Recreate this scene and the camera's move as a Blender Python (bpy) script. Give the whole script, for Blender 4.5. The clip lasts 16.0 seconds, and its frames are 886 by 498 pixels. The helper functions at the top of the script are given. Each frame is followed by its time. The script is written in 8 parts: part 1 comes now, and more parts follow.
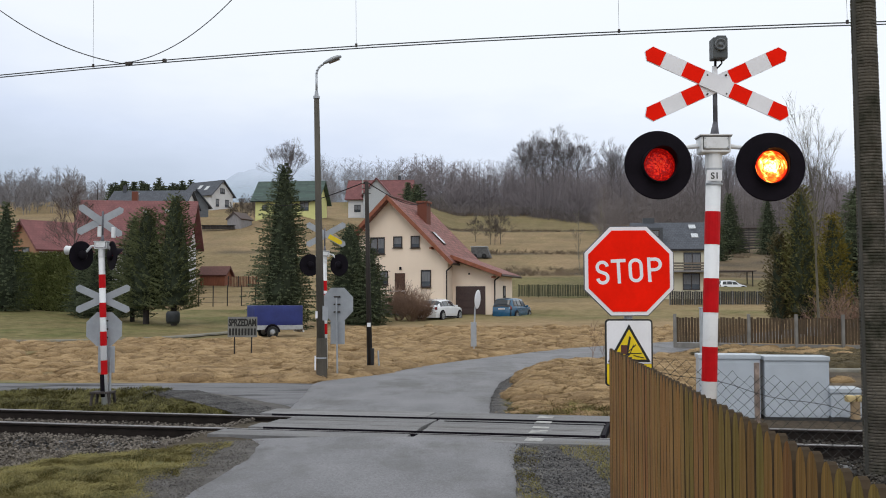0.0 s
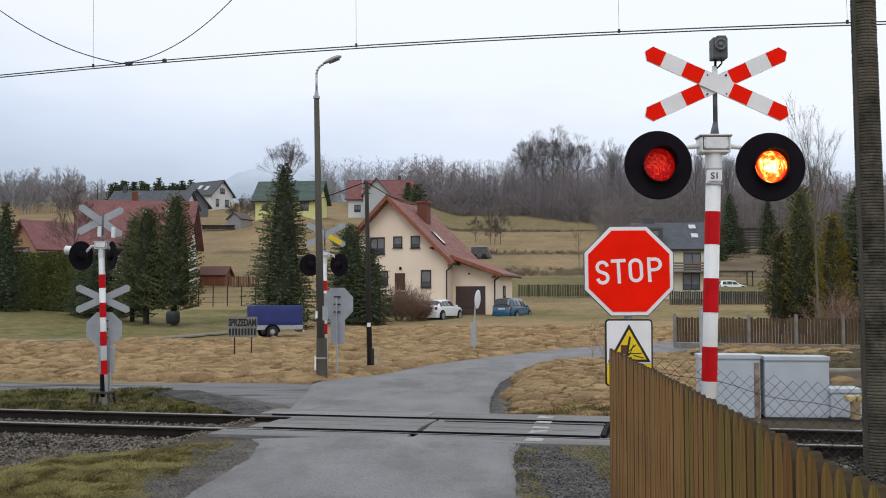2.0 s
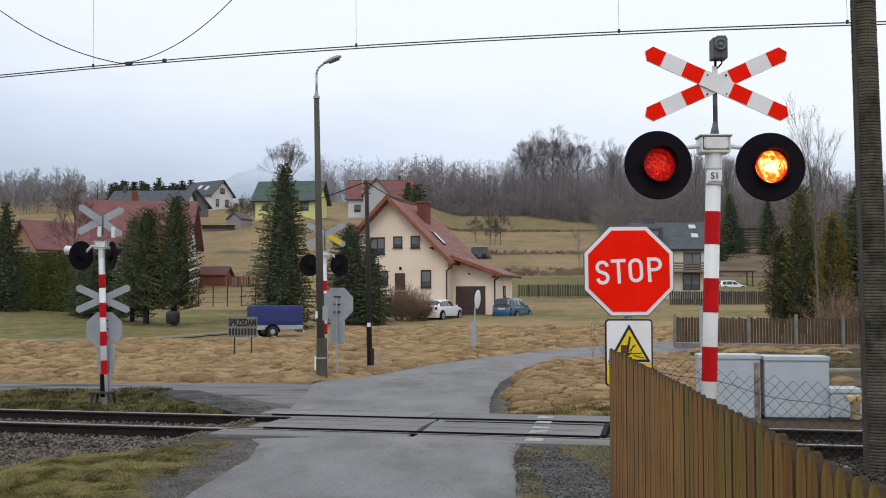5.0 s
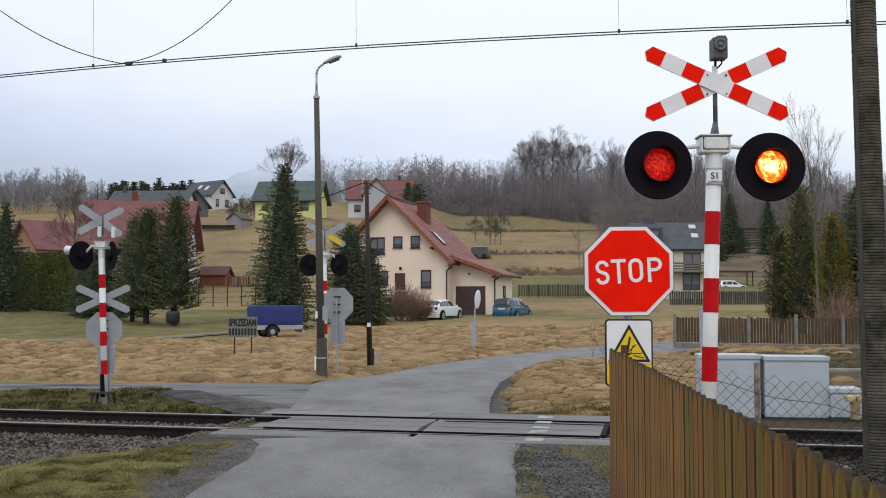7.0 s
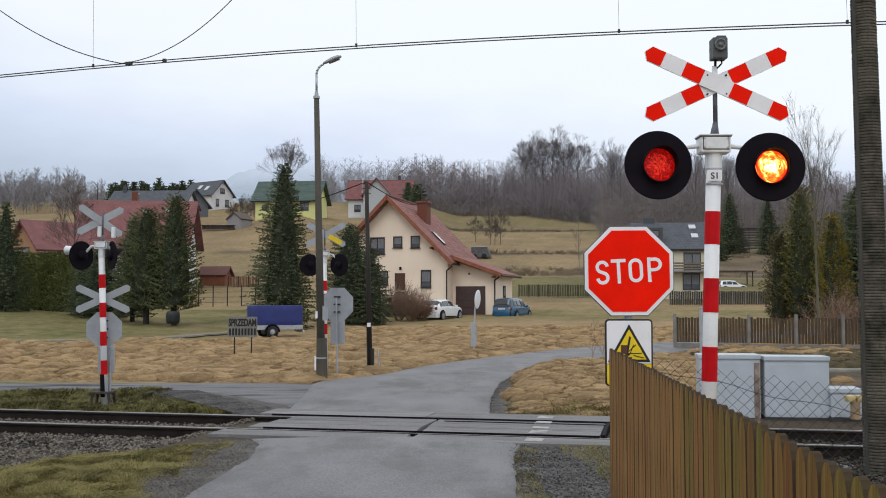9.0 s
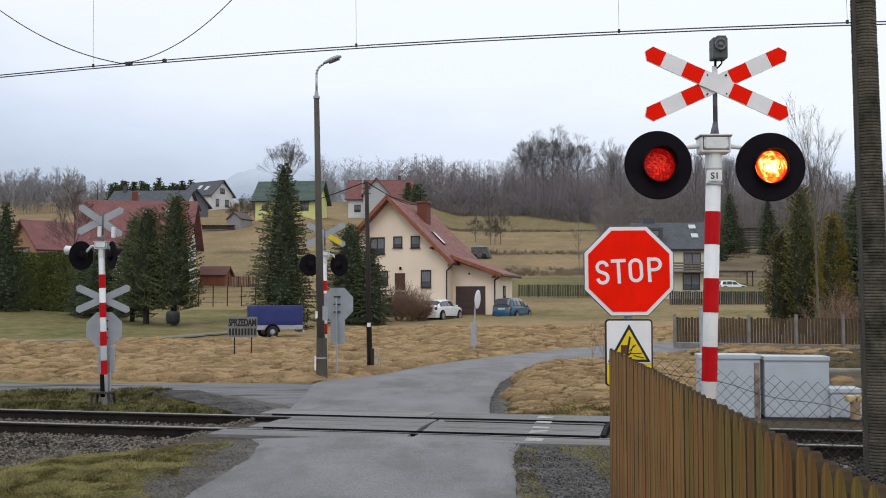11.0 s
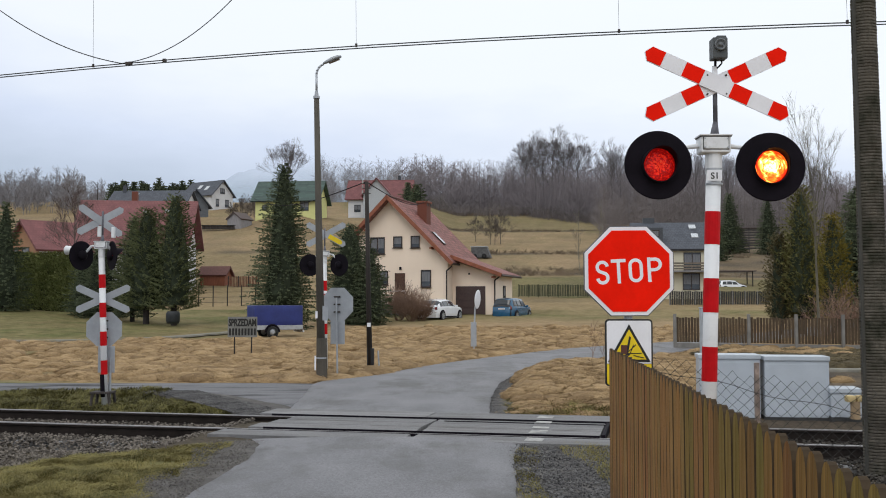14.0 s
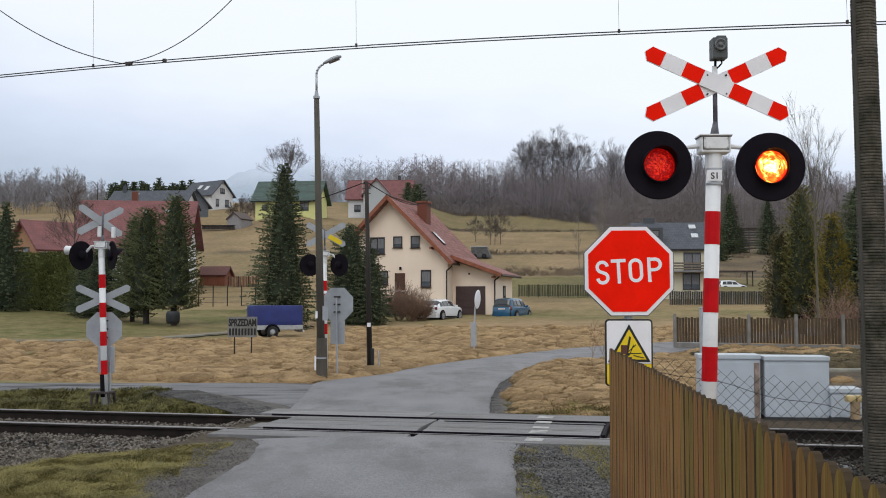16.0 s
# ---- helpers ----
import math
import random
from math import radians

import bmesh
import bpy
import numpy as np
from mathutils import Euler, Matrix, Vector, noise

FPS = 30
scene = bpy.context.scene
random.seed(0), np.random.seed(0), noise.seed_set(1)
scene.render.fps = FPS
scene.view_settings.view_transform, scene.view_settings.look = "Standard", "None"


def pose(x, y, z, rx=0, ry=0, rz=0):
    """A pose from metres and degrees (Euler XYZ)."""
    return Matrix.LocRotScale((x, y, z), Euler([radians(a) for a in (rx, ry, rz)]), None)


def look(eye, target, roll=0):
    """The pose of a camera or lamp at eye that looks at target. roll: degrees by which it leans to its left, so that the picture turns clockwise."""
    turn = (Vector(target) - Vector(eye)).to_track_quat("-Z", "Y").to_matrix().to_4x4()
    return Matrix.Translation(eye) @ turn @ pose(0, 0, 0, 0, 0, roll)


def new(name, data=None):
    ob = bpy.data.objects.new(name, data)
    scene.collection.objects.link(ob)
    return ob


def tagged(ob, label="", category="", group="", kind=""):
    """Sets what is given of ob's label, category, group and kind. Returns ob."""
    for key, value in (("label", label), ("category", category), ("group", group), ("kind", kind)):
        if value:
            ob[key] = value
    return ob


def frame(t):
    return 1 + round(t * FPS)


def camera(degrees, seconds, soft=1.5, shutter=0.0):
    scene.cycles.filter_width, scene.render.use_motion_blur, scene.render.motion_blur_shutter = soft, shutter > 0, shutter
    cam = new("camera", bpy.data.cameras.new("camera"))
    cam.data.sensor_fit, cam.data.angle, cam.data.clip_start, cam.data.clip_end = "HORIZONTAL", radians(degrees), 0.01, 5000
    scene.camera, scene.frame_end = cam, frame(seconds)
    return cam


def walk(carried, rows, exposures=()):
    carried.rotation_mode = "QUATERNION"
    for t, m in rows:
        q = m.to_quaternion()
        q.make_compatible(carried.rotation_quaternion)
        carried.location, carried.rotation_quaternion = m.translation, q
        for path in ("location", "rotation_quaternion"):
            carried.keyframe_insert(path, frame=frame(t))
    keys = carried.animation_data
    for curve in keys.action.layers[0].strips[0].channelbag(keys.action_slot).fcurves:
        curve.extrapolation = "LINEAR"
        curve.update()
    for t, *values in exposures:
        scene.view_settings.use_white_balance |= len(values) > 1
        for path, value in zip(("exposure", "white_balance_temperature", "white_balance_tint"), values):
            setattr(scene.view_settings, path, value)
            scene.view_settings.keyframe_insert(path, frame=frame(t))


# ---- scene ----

cam = camera(47.5, 16.0, 1.0)
EYE = pose(0, 0, 1.70, 93.02, 0, 0)
walk(cam, [(0.0, EYE), (16.0, EYE)])

# ---- world, sun, exposure ----
scene.view_settings.exposure = 0.0
world = bpy.data.worlds.new("overcast_sky")
scene.world = world
world.use_nodes = True


def node(tree, kind, **inputs):
    n = tree.nodes.new(kind)
    for key, value in inputs.items():
        n.inputs[key.replace("_", " ")].default_value = value
    return n


def ramp(tree, fac, stops):
    n = tree.nodes.new("ShaderNodeValToRGB")
    while len(n.color_ramp.elements) < len(stops):
        n.color_ramp.elements.new(0.5)
    for e, (p, c) in zip(n.color_ramp.elements, stops):
        e.position, e.color = p, (*c, 1)
    tree.links.new(fac, n.inputs["Fac"])
    return n.outputs["Color"]


def mix(tree, fac, a, b, blend="MIX"):
    n = tree.nodes.new("ShaderNodeMix")
    n.data_type, n.blend_type = "RGBA", blend
    for socket, value in ((n.inputs[0], fac), (n.inputs[6], a), (n.inputs[7], b)):
        if isinstance(value, bpy.types.NodeSocket):
            tree.links.new(value, socket)
        elif isinstance(value, tuple):
            socket.default_value = (*value, 1)
        else:
            socket.default_value = value
    return n.outputs[2]


def build_sky():
    t = world.node_tree
    back = t.nodes["Background"]
    sky = t.nodes.new("ShaderNodeTexSky")
    sky.sky_type, sky.sun_disc = "NISHITA", False
    sky.sun_elevation, sky.sun_rotation = radians(38), radians(200)
    co = t.nodes.new("ShaderNodeTexCoord")
    sep = t.nodes.new("ShaderNodeSeparateXYZ")
    t.links.new(co.outputs["Generated"], sep.inputs[0])
    # low cloud: a lilac-grey mist near the ground that turns to bright cloud higher up
    stretch = node(t, "ShaderNodeMapping", Scale=(1.6, 1.6, 5.0))
    t.links.new(co.outputs["Generated"], stretch.inputs["Vector"])
    cloud = node(t, "ShaderNodeTexNoise", Scale=2.2, Detail=5.0, Roughness=0.55)
    t.links.new(stretch.outputs[0], cloud.inputs["Vector"])
    lift = t.nodes.new("ShaderNodeMath")
    lift.operation = "MULTIPLY_ADD"
    t.links.new(cloud.outputs["Fac"], lift.inputs[0])
    lift.inputs[1].default_value = 0.13
    t.links.new(sep.outputs["Z"], lift.inputs[2])
    side = t.nodes.new("ShaderNodeMath")
    side.operation = "MULTIPLY_ADD"
    t.links.new(sep.outputs["X"], side.inputs[0])
    side.inputs[1].default_value = 0.11
    t.links.new(lift.outputs[0], side.inputs[2])
    layer = ramp(t, side.outputs[0], [(0.0, (0.46, 0.53, 0.62)), (0.12, (0.50, 0.58, 0.71)), (0.20, (0.72, 0.80, 0.97)),
                                      (0.28, (0.96, 1.01, 1.08)), (0.6, (1.07, 1.12, 1.15))])
    dim = mix(t, 1.0, sky.outputs[0], (0.1, 0.1, 0.1), "MULTIPLY")
    t.links.new(mix(t, 0.92, dim, layer), back.inputs["Color"])
    back.inputs["Strength"].default_value = 1.0


build_sky()
sun = new("sun", bpy.data.lights.new("sun", "SUN"))
sun.data.energy, sun.data.angle, sun.data.color = 0.7, radians(30), (1.0, 0.97, 0.93)
sun.matrix_world = look((-6, -18, 22), (0, 0, 0))

# ---- materials ----
MATS = {}


def mat(name, colour, rough=0.6, metal=0.0, var=0.25, scale=6.0, fine=60.0, bump=0.0, bump_scale=40.0, dirt=None, dirt_at=0.55,
        spread=0.0, emit=0.0, coat=0.0, streak=None, spec=0.4, tones=None, grit=0.0):
    """A surface: base colour broken up at two scales, optional dirt patches, relief, and a shift from object to object."""
    if name in MATS:
        return MATS[name]
    m = bpy.data.materials.new(name)
    m.use_nodes = True
    t = m.node_tree
    b = t.nodes["Principled BSDF"]
    co = t.nodes.new("ShaderNodeTexCoord")
    vec = co.outputs["Object"]
    if streak:
        mp = node(t, "ShaderNodeMapping", Scale=streak)
        t.links.new(vec, mp.inputs["Vector"])
        vec = mp.outputs[0]
    big = node(t, "ShaderNodeTexNoise", Scale=scale, Detail=4.0)
    small = node(t, "ShaderNodeTexNoise", Scale=fine, Detail=2.0)
    for n in (big, small):
        t.links.new(vec, n.inputs["Vector"])
    lo, hi = tuple(c * (1 - var) for c in colour), tuple(min(1, c * (1 + var)) for c in colour)
    base = ramp(t, big.outputs["Fac"], [(0.3, lo), (0.7, hi)])
    grain = ramp(t, small.outputs["Fac"], [(0.3, (1 - (grit or var * 0.6),) * 3), (0.7, (1.0, 1.0, 1.0))])
    base = mix(t, 1.0, base, grain, "MULTIPLY")
    if dirt:
        patch = node(t, "ShaderNodeTexNoise", Scale=scale * 0.6, Detail=6.0, Roughness=0.7)
        t.links.new(vec, patch.inputs["Vector"])
        where = ramp(t, patch.outputs["Fac"], [(dirt_at, (0, 0, 0)), (dirt_at + 0.15, (1, 1, 1))])
        base = mix(t, where, base, dirt)
    if spread:
        info = t.nodes.new("ShaderNodeObjectInfo")
        shift = ramp(t, info.outputs["Random"], [(0.0, (1 - spread,) * 3), (1.0, (1.0, 1.0, 1.0))])
        base = mix(t, 1.0, base, shift, "MULTIPLY")
    if tones:
        info = t.nodes.new("ShaderNodeObjectInfo")
        shift = ramp(t, info.outputs["Random"], [(k / (len(tones) - 1), c) for k, c in enumerate(tones)])
        base = mix(t, 1.0, base, shift, "MULTIPLY")
    t.links.new(base, b.inputs["Base Color"])
    b.inputs["Roughness"].default_value, b.inputs["Metallic"].default_value = rough, metal
    b.inputs["Coat Weight"].default_value, b.inputs["Specular IOR Level"].default_value = coat, spec
    if bump:
        bn = node(t, "ShaderNodeTexNoise", Scale=bump_scale, Detail=4.0)
        t.links.new(vec, bn.inputs["Vector"])
        bp = node(t, "ShaderNodeBump", Strength=bump, Distance=0.02)
        t.links.new(bn.outputs["Fac"], bp.inputs["Height"])
        t.links.new(bp.outputs[0], b.inputs["Normal"])
    if emit:
        b.inputs["Emission Color"].default_value = (*colour, 1)
        b.inputs["Emission Strength"].default_value = emit
    MATS[name] = m
    return m


def foliage(name, dark, light, rough=0.7, size=0.8, grain=0.0):
    """Leaves and grass: colour by island and by a broad patchiness."""
    if name in MATS:
        return MATS[name]
    m = bpy.data.materials.new(name)
    m.use_nodes = True
    t = m.node_tree
    b = t.nodes["Principled BSDF"]
    geo = t.nodes.new("ShaderNodeNewGeometry")
    n = node(t, "ShaderNodeTexNoise", Scale=size, Detail=3.0)
    t.links.new(geo.outputs["Position"], n.inputs["Vector"])
    half = t.nodes.new("ShaderNodeMath")
    half.operation = "MULTIPLY_ADD"
    t.links.new(geo.outputs["Random Per Island"], half.inputs[0])
    half.inputs[1].default_value = 0.55
    t.links.new(n.outputs["Fac"], half.inputs[2])
    tone = ramp(t, half.outputs[0], [(0.42, dark), (1.0, light)])
    if grain:
        fibre = node(t, "ShaderNodeMapping", Scale=(16.0, 16.0, 44.0), Rotation=(0.5, 0.3, 0.6))
        t.links.new(geo.outputs["Position"], fibre.inputs["Vector"])
        streaks = node(t, "ShaderNodeTexNoise", Scale=1.0, Detail=4.0, Roughness=0.65, Distortion=1.2)
        t.links.new(fibre.outputs[0], streaks.inputs["Vector"])
        tone = mix(t, 1.0, tone, ramp(t, streaks.outputs["Fac"], [(0.3, (1 - grain,) * 3), (0.7, (1.0, 1.0, 1.0))]), "MULTIPLY")
        relief = node(t, "ShaderNodeBump", Strength=0.9, Distance=0.05)
        t.links.new(streaks.outputs["Fac"], relief.inputs["Height"])
        t.links.new(relief.outputs[0], b.inputs["Normal"])
    t.links.new(tone, b.inputs["Base Color"])
    b.inputs["Roughness"].default_value = rough
    b.inputs["Specular IOR Level"].default_value = 0.2
    MATS[name] = m
    return m


WHITE = mat("white_enamel", (0.72, 0.73, 0.75), 0.4, var=0.06, dirt=(0.45, 0.44, 0.42), dirt_at=0.62, scale=9)
RED = mat("red_reflective_film", (0.90, 0.012, 0.002), 0.6, var=0.08, scale=5, spec=0.06)
DARK_RED = mat("red_enamel", (0.52, 0.006, 0.010), 0.5, var=0.12, scale=9, spec=0.12)
SIGN_WHITE = mat("white_reflective_film", (0.80, 0.80, 0.84), 0.5, var=0.05, scale=5, spec=0.2)
SIGN_YELLOW = mat("yellow_reflective_film", (0.75, 0.55, 0.01), 0.5, var=0.08)
BLACK = mat("matt_black_paint", (0.008, 0.006, 0.010), 0.8, var=0.3, spec=0.12)
INK = mat("black_print", (0.015, 0.015, 0.015), 0.6)
GALV = mat("galvanised_steel", (0.42, 0.44, 0.47), 0.45, 0.5, var=0.12, scale=5, fine=30)
GREYBACK = mat("dull_grey_aluminium", (0.36, 0.38, 0.41), 0.5, 0.3, var=0.10, scale=6)
IRON = mat("rusty_cast_iron", (0.055, 0.045, 0.042), 0.8, var=0.4, scale=8, bump=0.3)
RAILSIDE = mat("rusted_rail_side", (0.022, 0.017, 0.015), 0.85, var=0.35, scale=4, bump=0.3, spec=0.15)
RAILTOP = mat("worn_rail_head", (0.30, 0.28, 0.28), 0.4, 0.6, var=0.15)
ASPHALT = mat("damp_asphalt", (0.204, 0.201, 0.213), 0.58, var=0.20, scale=0.9, fine=40, grit=0.30, bump=0.5, bump_scale=90, dirt=(0.108, 0.104, 0.104), dirt_at=0.50, streak=(1.2, 0.6, 1), spec=0.20)
STREAKED = mat("streaked_wet_asphalt", (0.208, 0.207, 0.218), 0.85, spec=0.06, grit=0.25, var=0.14, scale=1.0, fine=60, bump=0.4, bump_scale=110, dirt=(0.060, 0.058, 0.062), dirt_at=0.50, streak=(0.5, 2.4, 1))
CRUMBLE = mat("dark_broken_asphalt", (0.122, 0.113, 0.108), 0.85, var=0.4, scale=3.5, fine=45, bump=1.0, bump_scale=38, dirt=(0.105, 0.098, 0.090), dirt_at=0.52, spec=0.12)
CONCRETE = mat("weathered_concrete", (0.245, 0.240, 0.245), 0.75, var=0.22, scale=1.3, fine=30, grit=0.30, bump=0.5, bump_scale=50, dirt=(0.135, 0.130, 0.127), dirt_at=0.48, spread=0.25, streak=(0.5, 2.5, 1))
POLECON = mat("dark_weathered_concrete", (0.085, 0.075, 0.062), 0.85, var=0.25, scale=2, fine=25, bump=0.6, bump_scale=35, streak=(1, 1, 0.35))
DARKWOOD = mat("tarred_wood", (0.030, 0.024, 0.021), 0.8, var=0.35, scale=3, fine=40, bump=0.4, streak=(6, 6, 0.4))


# ---- mesh helpers ----
def part(name, bm, material, parent=None, label="", smooth=False):
    me = bpy.data.meshes.new(name)
    if smooth:
        for f in bm.faces:
            f.smooth = True
    bm.normal_update()
    bm.to_mesh(me)
    bm.free()
    me.materials.append(material)
    ob = new(name, me)
    ob.parent = parent
    if label:
        tagged(ob, label)
    return ob


def share(name, me, parent, m):
    ob = new(name, me)
    ob.parent = parent
    ob.matrix_basis = m
    return ob


def thing(name, label, category, m=None, group="", kind=""):
    ob = new(name)
    ob.empty_display_size = 0.1
    if m is not None:
        ob.matrix_basis = m
    return tagged(ob, label, category, group, kind)


def box(bm, x, y, z, sx, sy, sz, bevel=0.0, m=None):
    """A box with its centre at x, y, z."""
    g = bmesh.ops.create_cube(bm, size=1.0)
    for v in g["verts"]:
        v.co = Vector((v.co.x * sx, v.co.y * sy, v.co.z * sz))
    if bevel:
        edges = list({e for v in g["verts"] for e in v.link_edges})
        r = bmesh.ops.bevel(bm, geom=edges, offset=bevel, segments=2, affect="EDGES", profile=0.6)
        vs = list({v for f in r["faces"] for v in f.verts})
    else:
        vs = g["verts"]
    mm = Matrix.Translation((x, y, z))
    if m is not None:
        mm = m @ mm
    bmesh.ops.transform(bm, matrix=mm, verts=vs)
    return vs


def cyl(bm, a, b, ra, rb=None, seg=12, caps=True):
    """A round bar from a to b."""
    a, b = Vector(a), Vector(b)
    rb = ra if rb is None else rb
    d = b - a
    turn = d.to_track_quat("Z", "Y").to_matrix().to_4x4()
    g = bmesh.ops.create_cone(bm, segments=seg, radius1=ra, radius2=rb, depth=d.length, cap_ends=caps)
    bmesh.ops.transform(bm, matrix=Matrix.Translation((a + b) / 2) @ turn, verts=g["verts"])
    return g["verts"]


def slab(bm, outline, thick, m=None):
    """A flat plate: outline in x, z, its front at y = 0 and thickness towards +y."""
    front = [bm.verts.new((x, 0, z)) for x, z in outline]
    back = [bm.verts.new((x, thick, z)) for x, z in outline]
    n = len(outline)
    bm.faces.new(front)
    bm.faces.new(back[::-1])
    for i in range(n):
        bm.faces.new((front[(i + 1) % n], front[i], back[i], back[(i + 1) % n]))
    if m is not None:
        bmesh.ops.transform(bm, matrix=m, verts=front + back)
    return front + back


def lathe(bm, rings, seg=24, m=None):
    """A turned shape about the y axis: rings of (radius, y)."""
    made, every = [], []
    for r, y in rings:
        ring = [bm.verts.new((r * math.cos(a * 2 * math.pi / seg), y, r * math.sin(a * 2 * math.pi / seg))) for a in range(seg)]
        made.append(ring)
        every += ring
    for p, q in zip(made, made[1:]):
        for i in range(seg):
            bm.faces.new((p[i], q[i], q[(i + 1) % seg], p[(i + 1) % seg]))
    if m is not None:
        bmesh.ops.transform(bm, matrix=m, verts=every)
    return every


def tube(bm, points, r, seg=6):
    for a, b in zip(points, points[1:]):
        cyl(bm, a, b, r, r, seg)


def octagon(across):
    r = across / 2 / math.cos(math.pi / 8)
    return [(r * math.cos(math.pi / 8 + k * math.pi / 4), r * math.sin(math.pi / 8 + k * math.pi / 4)) for k in range(8)]


def text_mesh(words, size, thick, m, width=None, stroke=0.0):
    """Letters as a solid mesh, upright in x, z and facing -y."""
    cu = bpy.data.curves.new("letters", "FONT")
    cu.body, cu.size, cu.extrude, cu.align_x, cu.align_y, cu.offset = words, size, thick, "CENTER", "CENTER", stroke
    cu.resolution_u = 6
    ob = bpy.data.objects.new("letters", cu)
    scene.collection.objects.link(ob)
    bpy.context.view_layer.update()
    me = bpy.data.meshes.new_from_object(ob.evaluated_get(bpy.context.evaluated_depsgraph_get()))
    bm = bmesh.new()
    bm.from_mesh(me)
    bpy.data.objects.remove(ob)
    bpy.data.curves.remove(cu)
    if width:
        xs = [v.co.x for v in bm.verts]
        k = width / (max(xs) - min(xs))
        bmesh.ops.scale(bm, vec=(k, 1, 1), verts=bm.verts)
    bmesh.ops.transform(bm, matrix=m @ Matrix.Rotation(radians(90), 4, "X"), verts=bm.verts)
    return bm


def cloud_mesh(name, verts, faces, material, parent=None, smooth=False):
    me = bpy.data.meshes.new(name)
    me.from_pydata(verts, [], faces)
    me.materials.append(material)
    if smooth:
        me.polygons.foreach_set("use_smooth", [True] * len(me.polygons))
    ob = new(name, me)
    ob.parent = parent
    return ob


def smooth_step(a, b, v):
    v = min(1.0, max(0.0, (v - a) / (b - a)))
    return v * v * (3 - 2 * v)


# ---- the lie of the land ----
TRACK_ANGLE = radians(-12.1)
TRACK = Matrix.Translation((0, 13.87, 0)) @ Matrix.Rotation(TRACK_ANGLE, 4, "Z")
TRACK_INV = TRACK.inverted()
RISE = [(-60, 0), (48, 0), (58, 0.3), (75, 0.85), (100, 2.3), (150, 6.3), (220, 14.5), (300, 25), (400, 40), (480, 52), (700, 72), (1500, 90), (4000, 95)]


def rise(y):
    for (a, za), (b, zb) in zip(RISE, RISE[1:]):
        if a <= y <= b:
            return za + (zb - za) * (y - a) / (b - a)
    return 0.0 if y < 0 else 95.0


LANE = [(15.15, -2.5, 0.72), (16.5, -2.5, 0.78), (18.7, -2.6, 0.93), (21.3, -2.75, 1.2), (22.4, -2.55, 1.38), (23.1, -2.1, 1.5), (24.3, -1.45, 1.77), (25.7, -1.05, 2.1),
        (27.3, -0.52, 2.68), (29.1, 0.2, 3.5), (31.1, 1.15, 5.1), (33.1, 2.15, 6.6), (35.4, 3.3, 8.3), (37.6, 4.55, 9.7), (41, 7.2, 12), (46, 11.5, 15.8), (52, 16, 20), (66, 28, 32)]


def road_at(y):
    """The left and right edges of the lane beyond the track."""
    for (a, l0, r0), (b, l1, r1) in zip(LANE, LANE[1:]):
        if a <= y <= b:
            k = (y - a) / (b - a)
            return l0 + (l1 - l0) * k, r0 + (r1 - r0) * k
    return 999.0, 999.0


def off_lane(x, y):
    """0 on the lane beyond the track and at its very edge, 1 well beside it."""
    l, r = road_at(y)
    return smooth_step(0.15, 1.0, max(l - x, x - r))


def ground_z(x, y):
    """Height of the bare ground; rail tops are at 0."""
    z = rise(y)
    a = x / max(y, 20.0)
    z *= 1 + 0.52 * smooth_step(-0.02, 0.06, -a) * smooth_step(105, 150, y) * (1 - 0.42 * smooth_step(190, 240, y)) - 0.12 * smooth_step(0.2, 0.45, a)
    z -= smooth_step(-0.01, 0.07, -a) * max(0.0, z - 31.0) * 0.93
    z += 0.9 * smooth_step(0.25, 0.5, -a) * smooth_step(40, 75, y) * (1 - smooth_step(90, 170, y))
    z -= 0.06 + 0.03 * (1 - off_lane(x, y))
    p = TRACK_INV @ Vector((x, y, 0))
    bed = (1 - smooth_step(1.5, 2.4, abs(p.y))) * max(1 - smooth_step(-3.7, -3.1, p.x), smooth_step(2.6, 3.2, p.x))
    ditch = (1 - smooth_step(0.7, 1.6, abs(abs(p.y) - 3.2))) * (1 - smooth_step(-4.4, -3.2, p.x))
    ditch += 0.6 * (1 - smooth_step(0.7, 1.6, abs(abs(p.y) - 3.2))) * smooth_step(3.2, 4.4, p.x)
    z -= 0.24 * bed + 0.10 * ditch
    # the tall-grass bank inside the road's bend
    z += 0.24 * math.exp(-(((x - 3.6) / 1.8) ** 2 + ((y - 21.5) / 4.0) ** 2)) * off_lane(x, y)
    # the terrace of the lime-yellow house
    z += 2.3 * math.exp(-(((x + 28.6) / 6.5) ** 2 + ((y - 189) / 12.0) ** 2))
    return z


def ground_bump(x, y):
    """The small unevenness of the turf."""
    if y < 5:
        return 0.0
    b = 0.035 * noise.noise(Vector((x * 0.9, y * 0.9, 0))) + 0.03 * noise.noise(Vector((x * 2.7, y * 2.7, 5)))
    tuft = smooth_step(22.3, 23.5, y) * (1 - smooth_step(44, 52, y)) * off_lane(x, y)
    if tuft > 0:
        b += tuft * (0.05 * abs(noise.noise(Vector((x * 1.5, y * 1.5, 3)))) + 0.04 * noise.noise(Vector((x * 0.5, y * 0.4, 9))))
    if y > 90:
        b += 0.5 * noise.noise(Vector((x * 0.03, y * 0.03, 2)))
    return b


def ballast_front(x):
    """How far the ballast and grit reach on the near side of the track, across it."""
    if x > 0:
        return -3.9
    return max(-3.7, min(-1.8, -1.8 - 0.8 * (-2.7 - x))) + 0.25 * noise.noise(Vector((x * 1.3, 0, 4)))


# ---- ground ----
def spaced(fine_to, step, far, grow):
    """Even steps, then ever longer ones."""
    out, v, s = [0.0], 0.0, step
    while v < far:
        if v > fine_to:
            s *= grow
        v += s
        out.append(v)
    return out


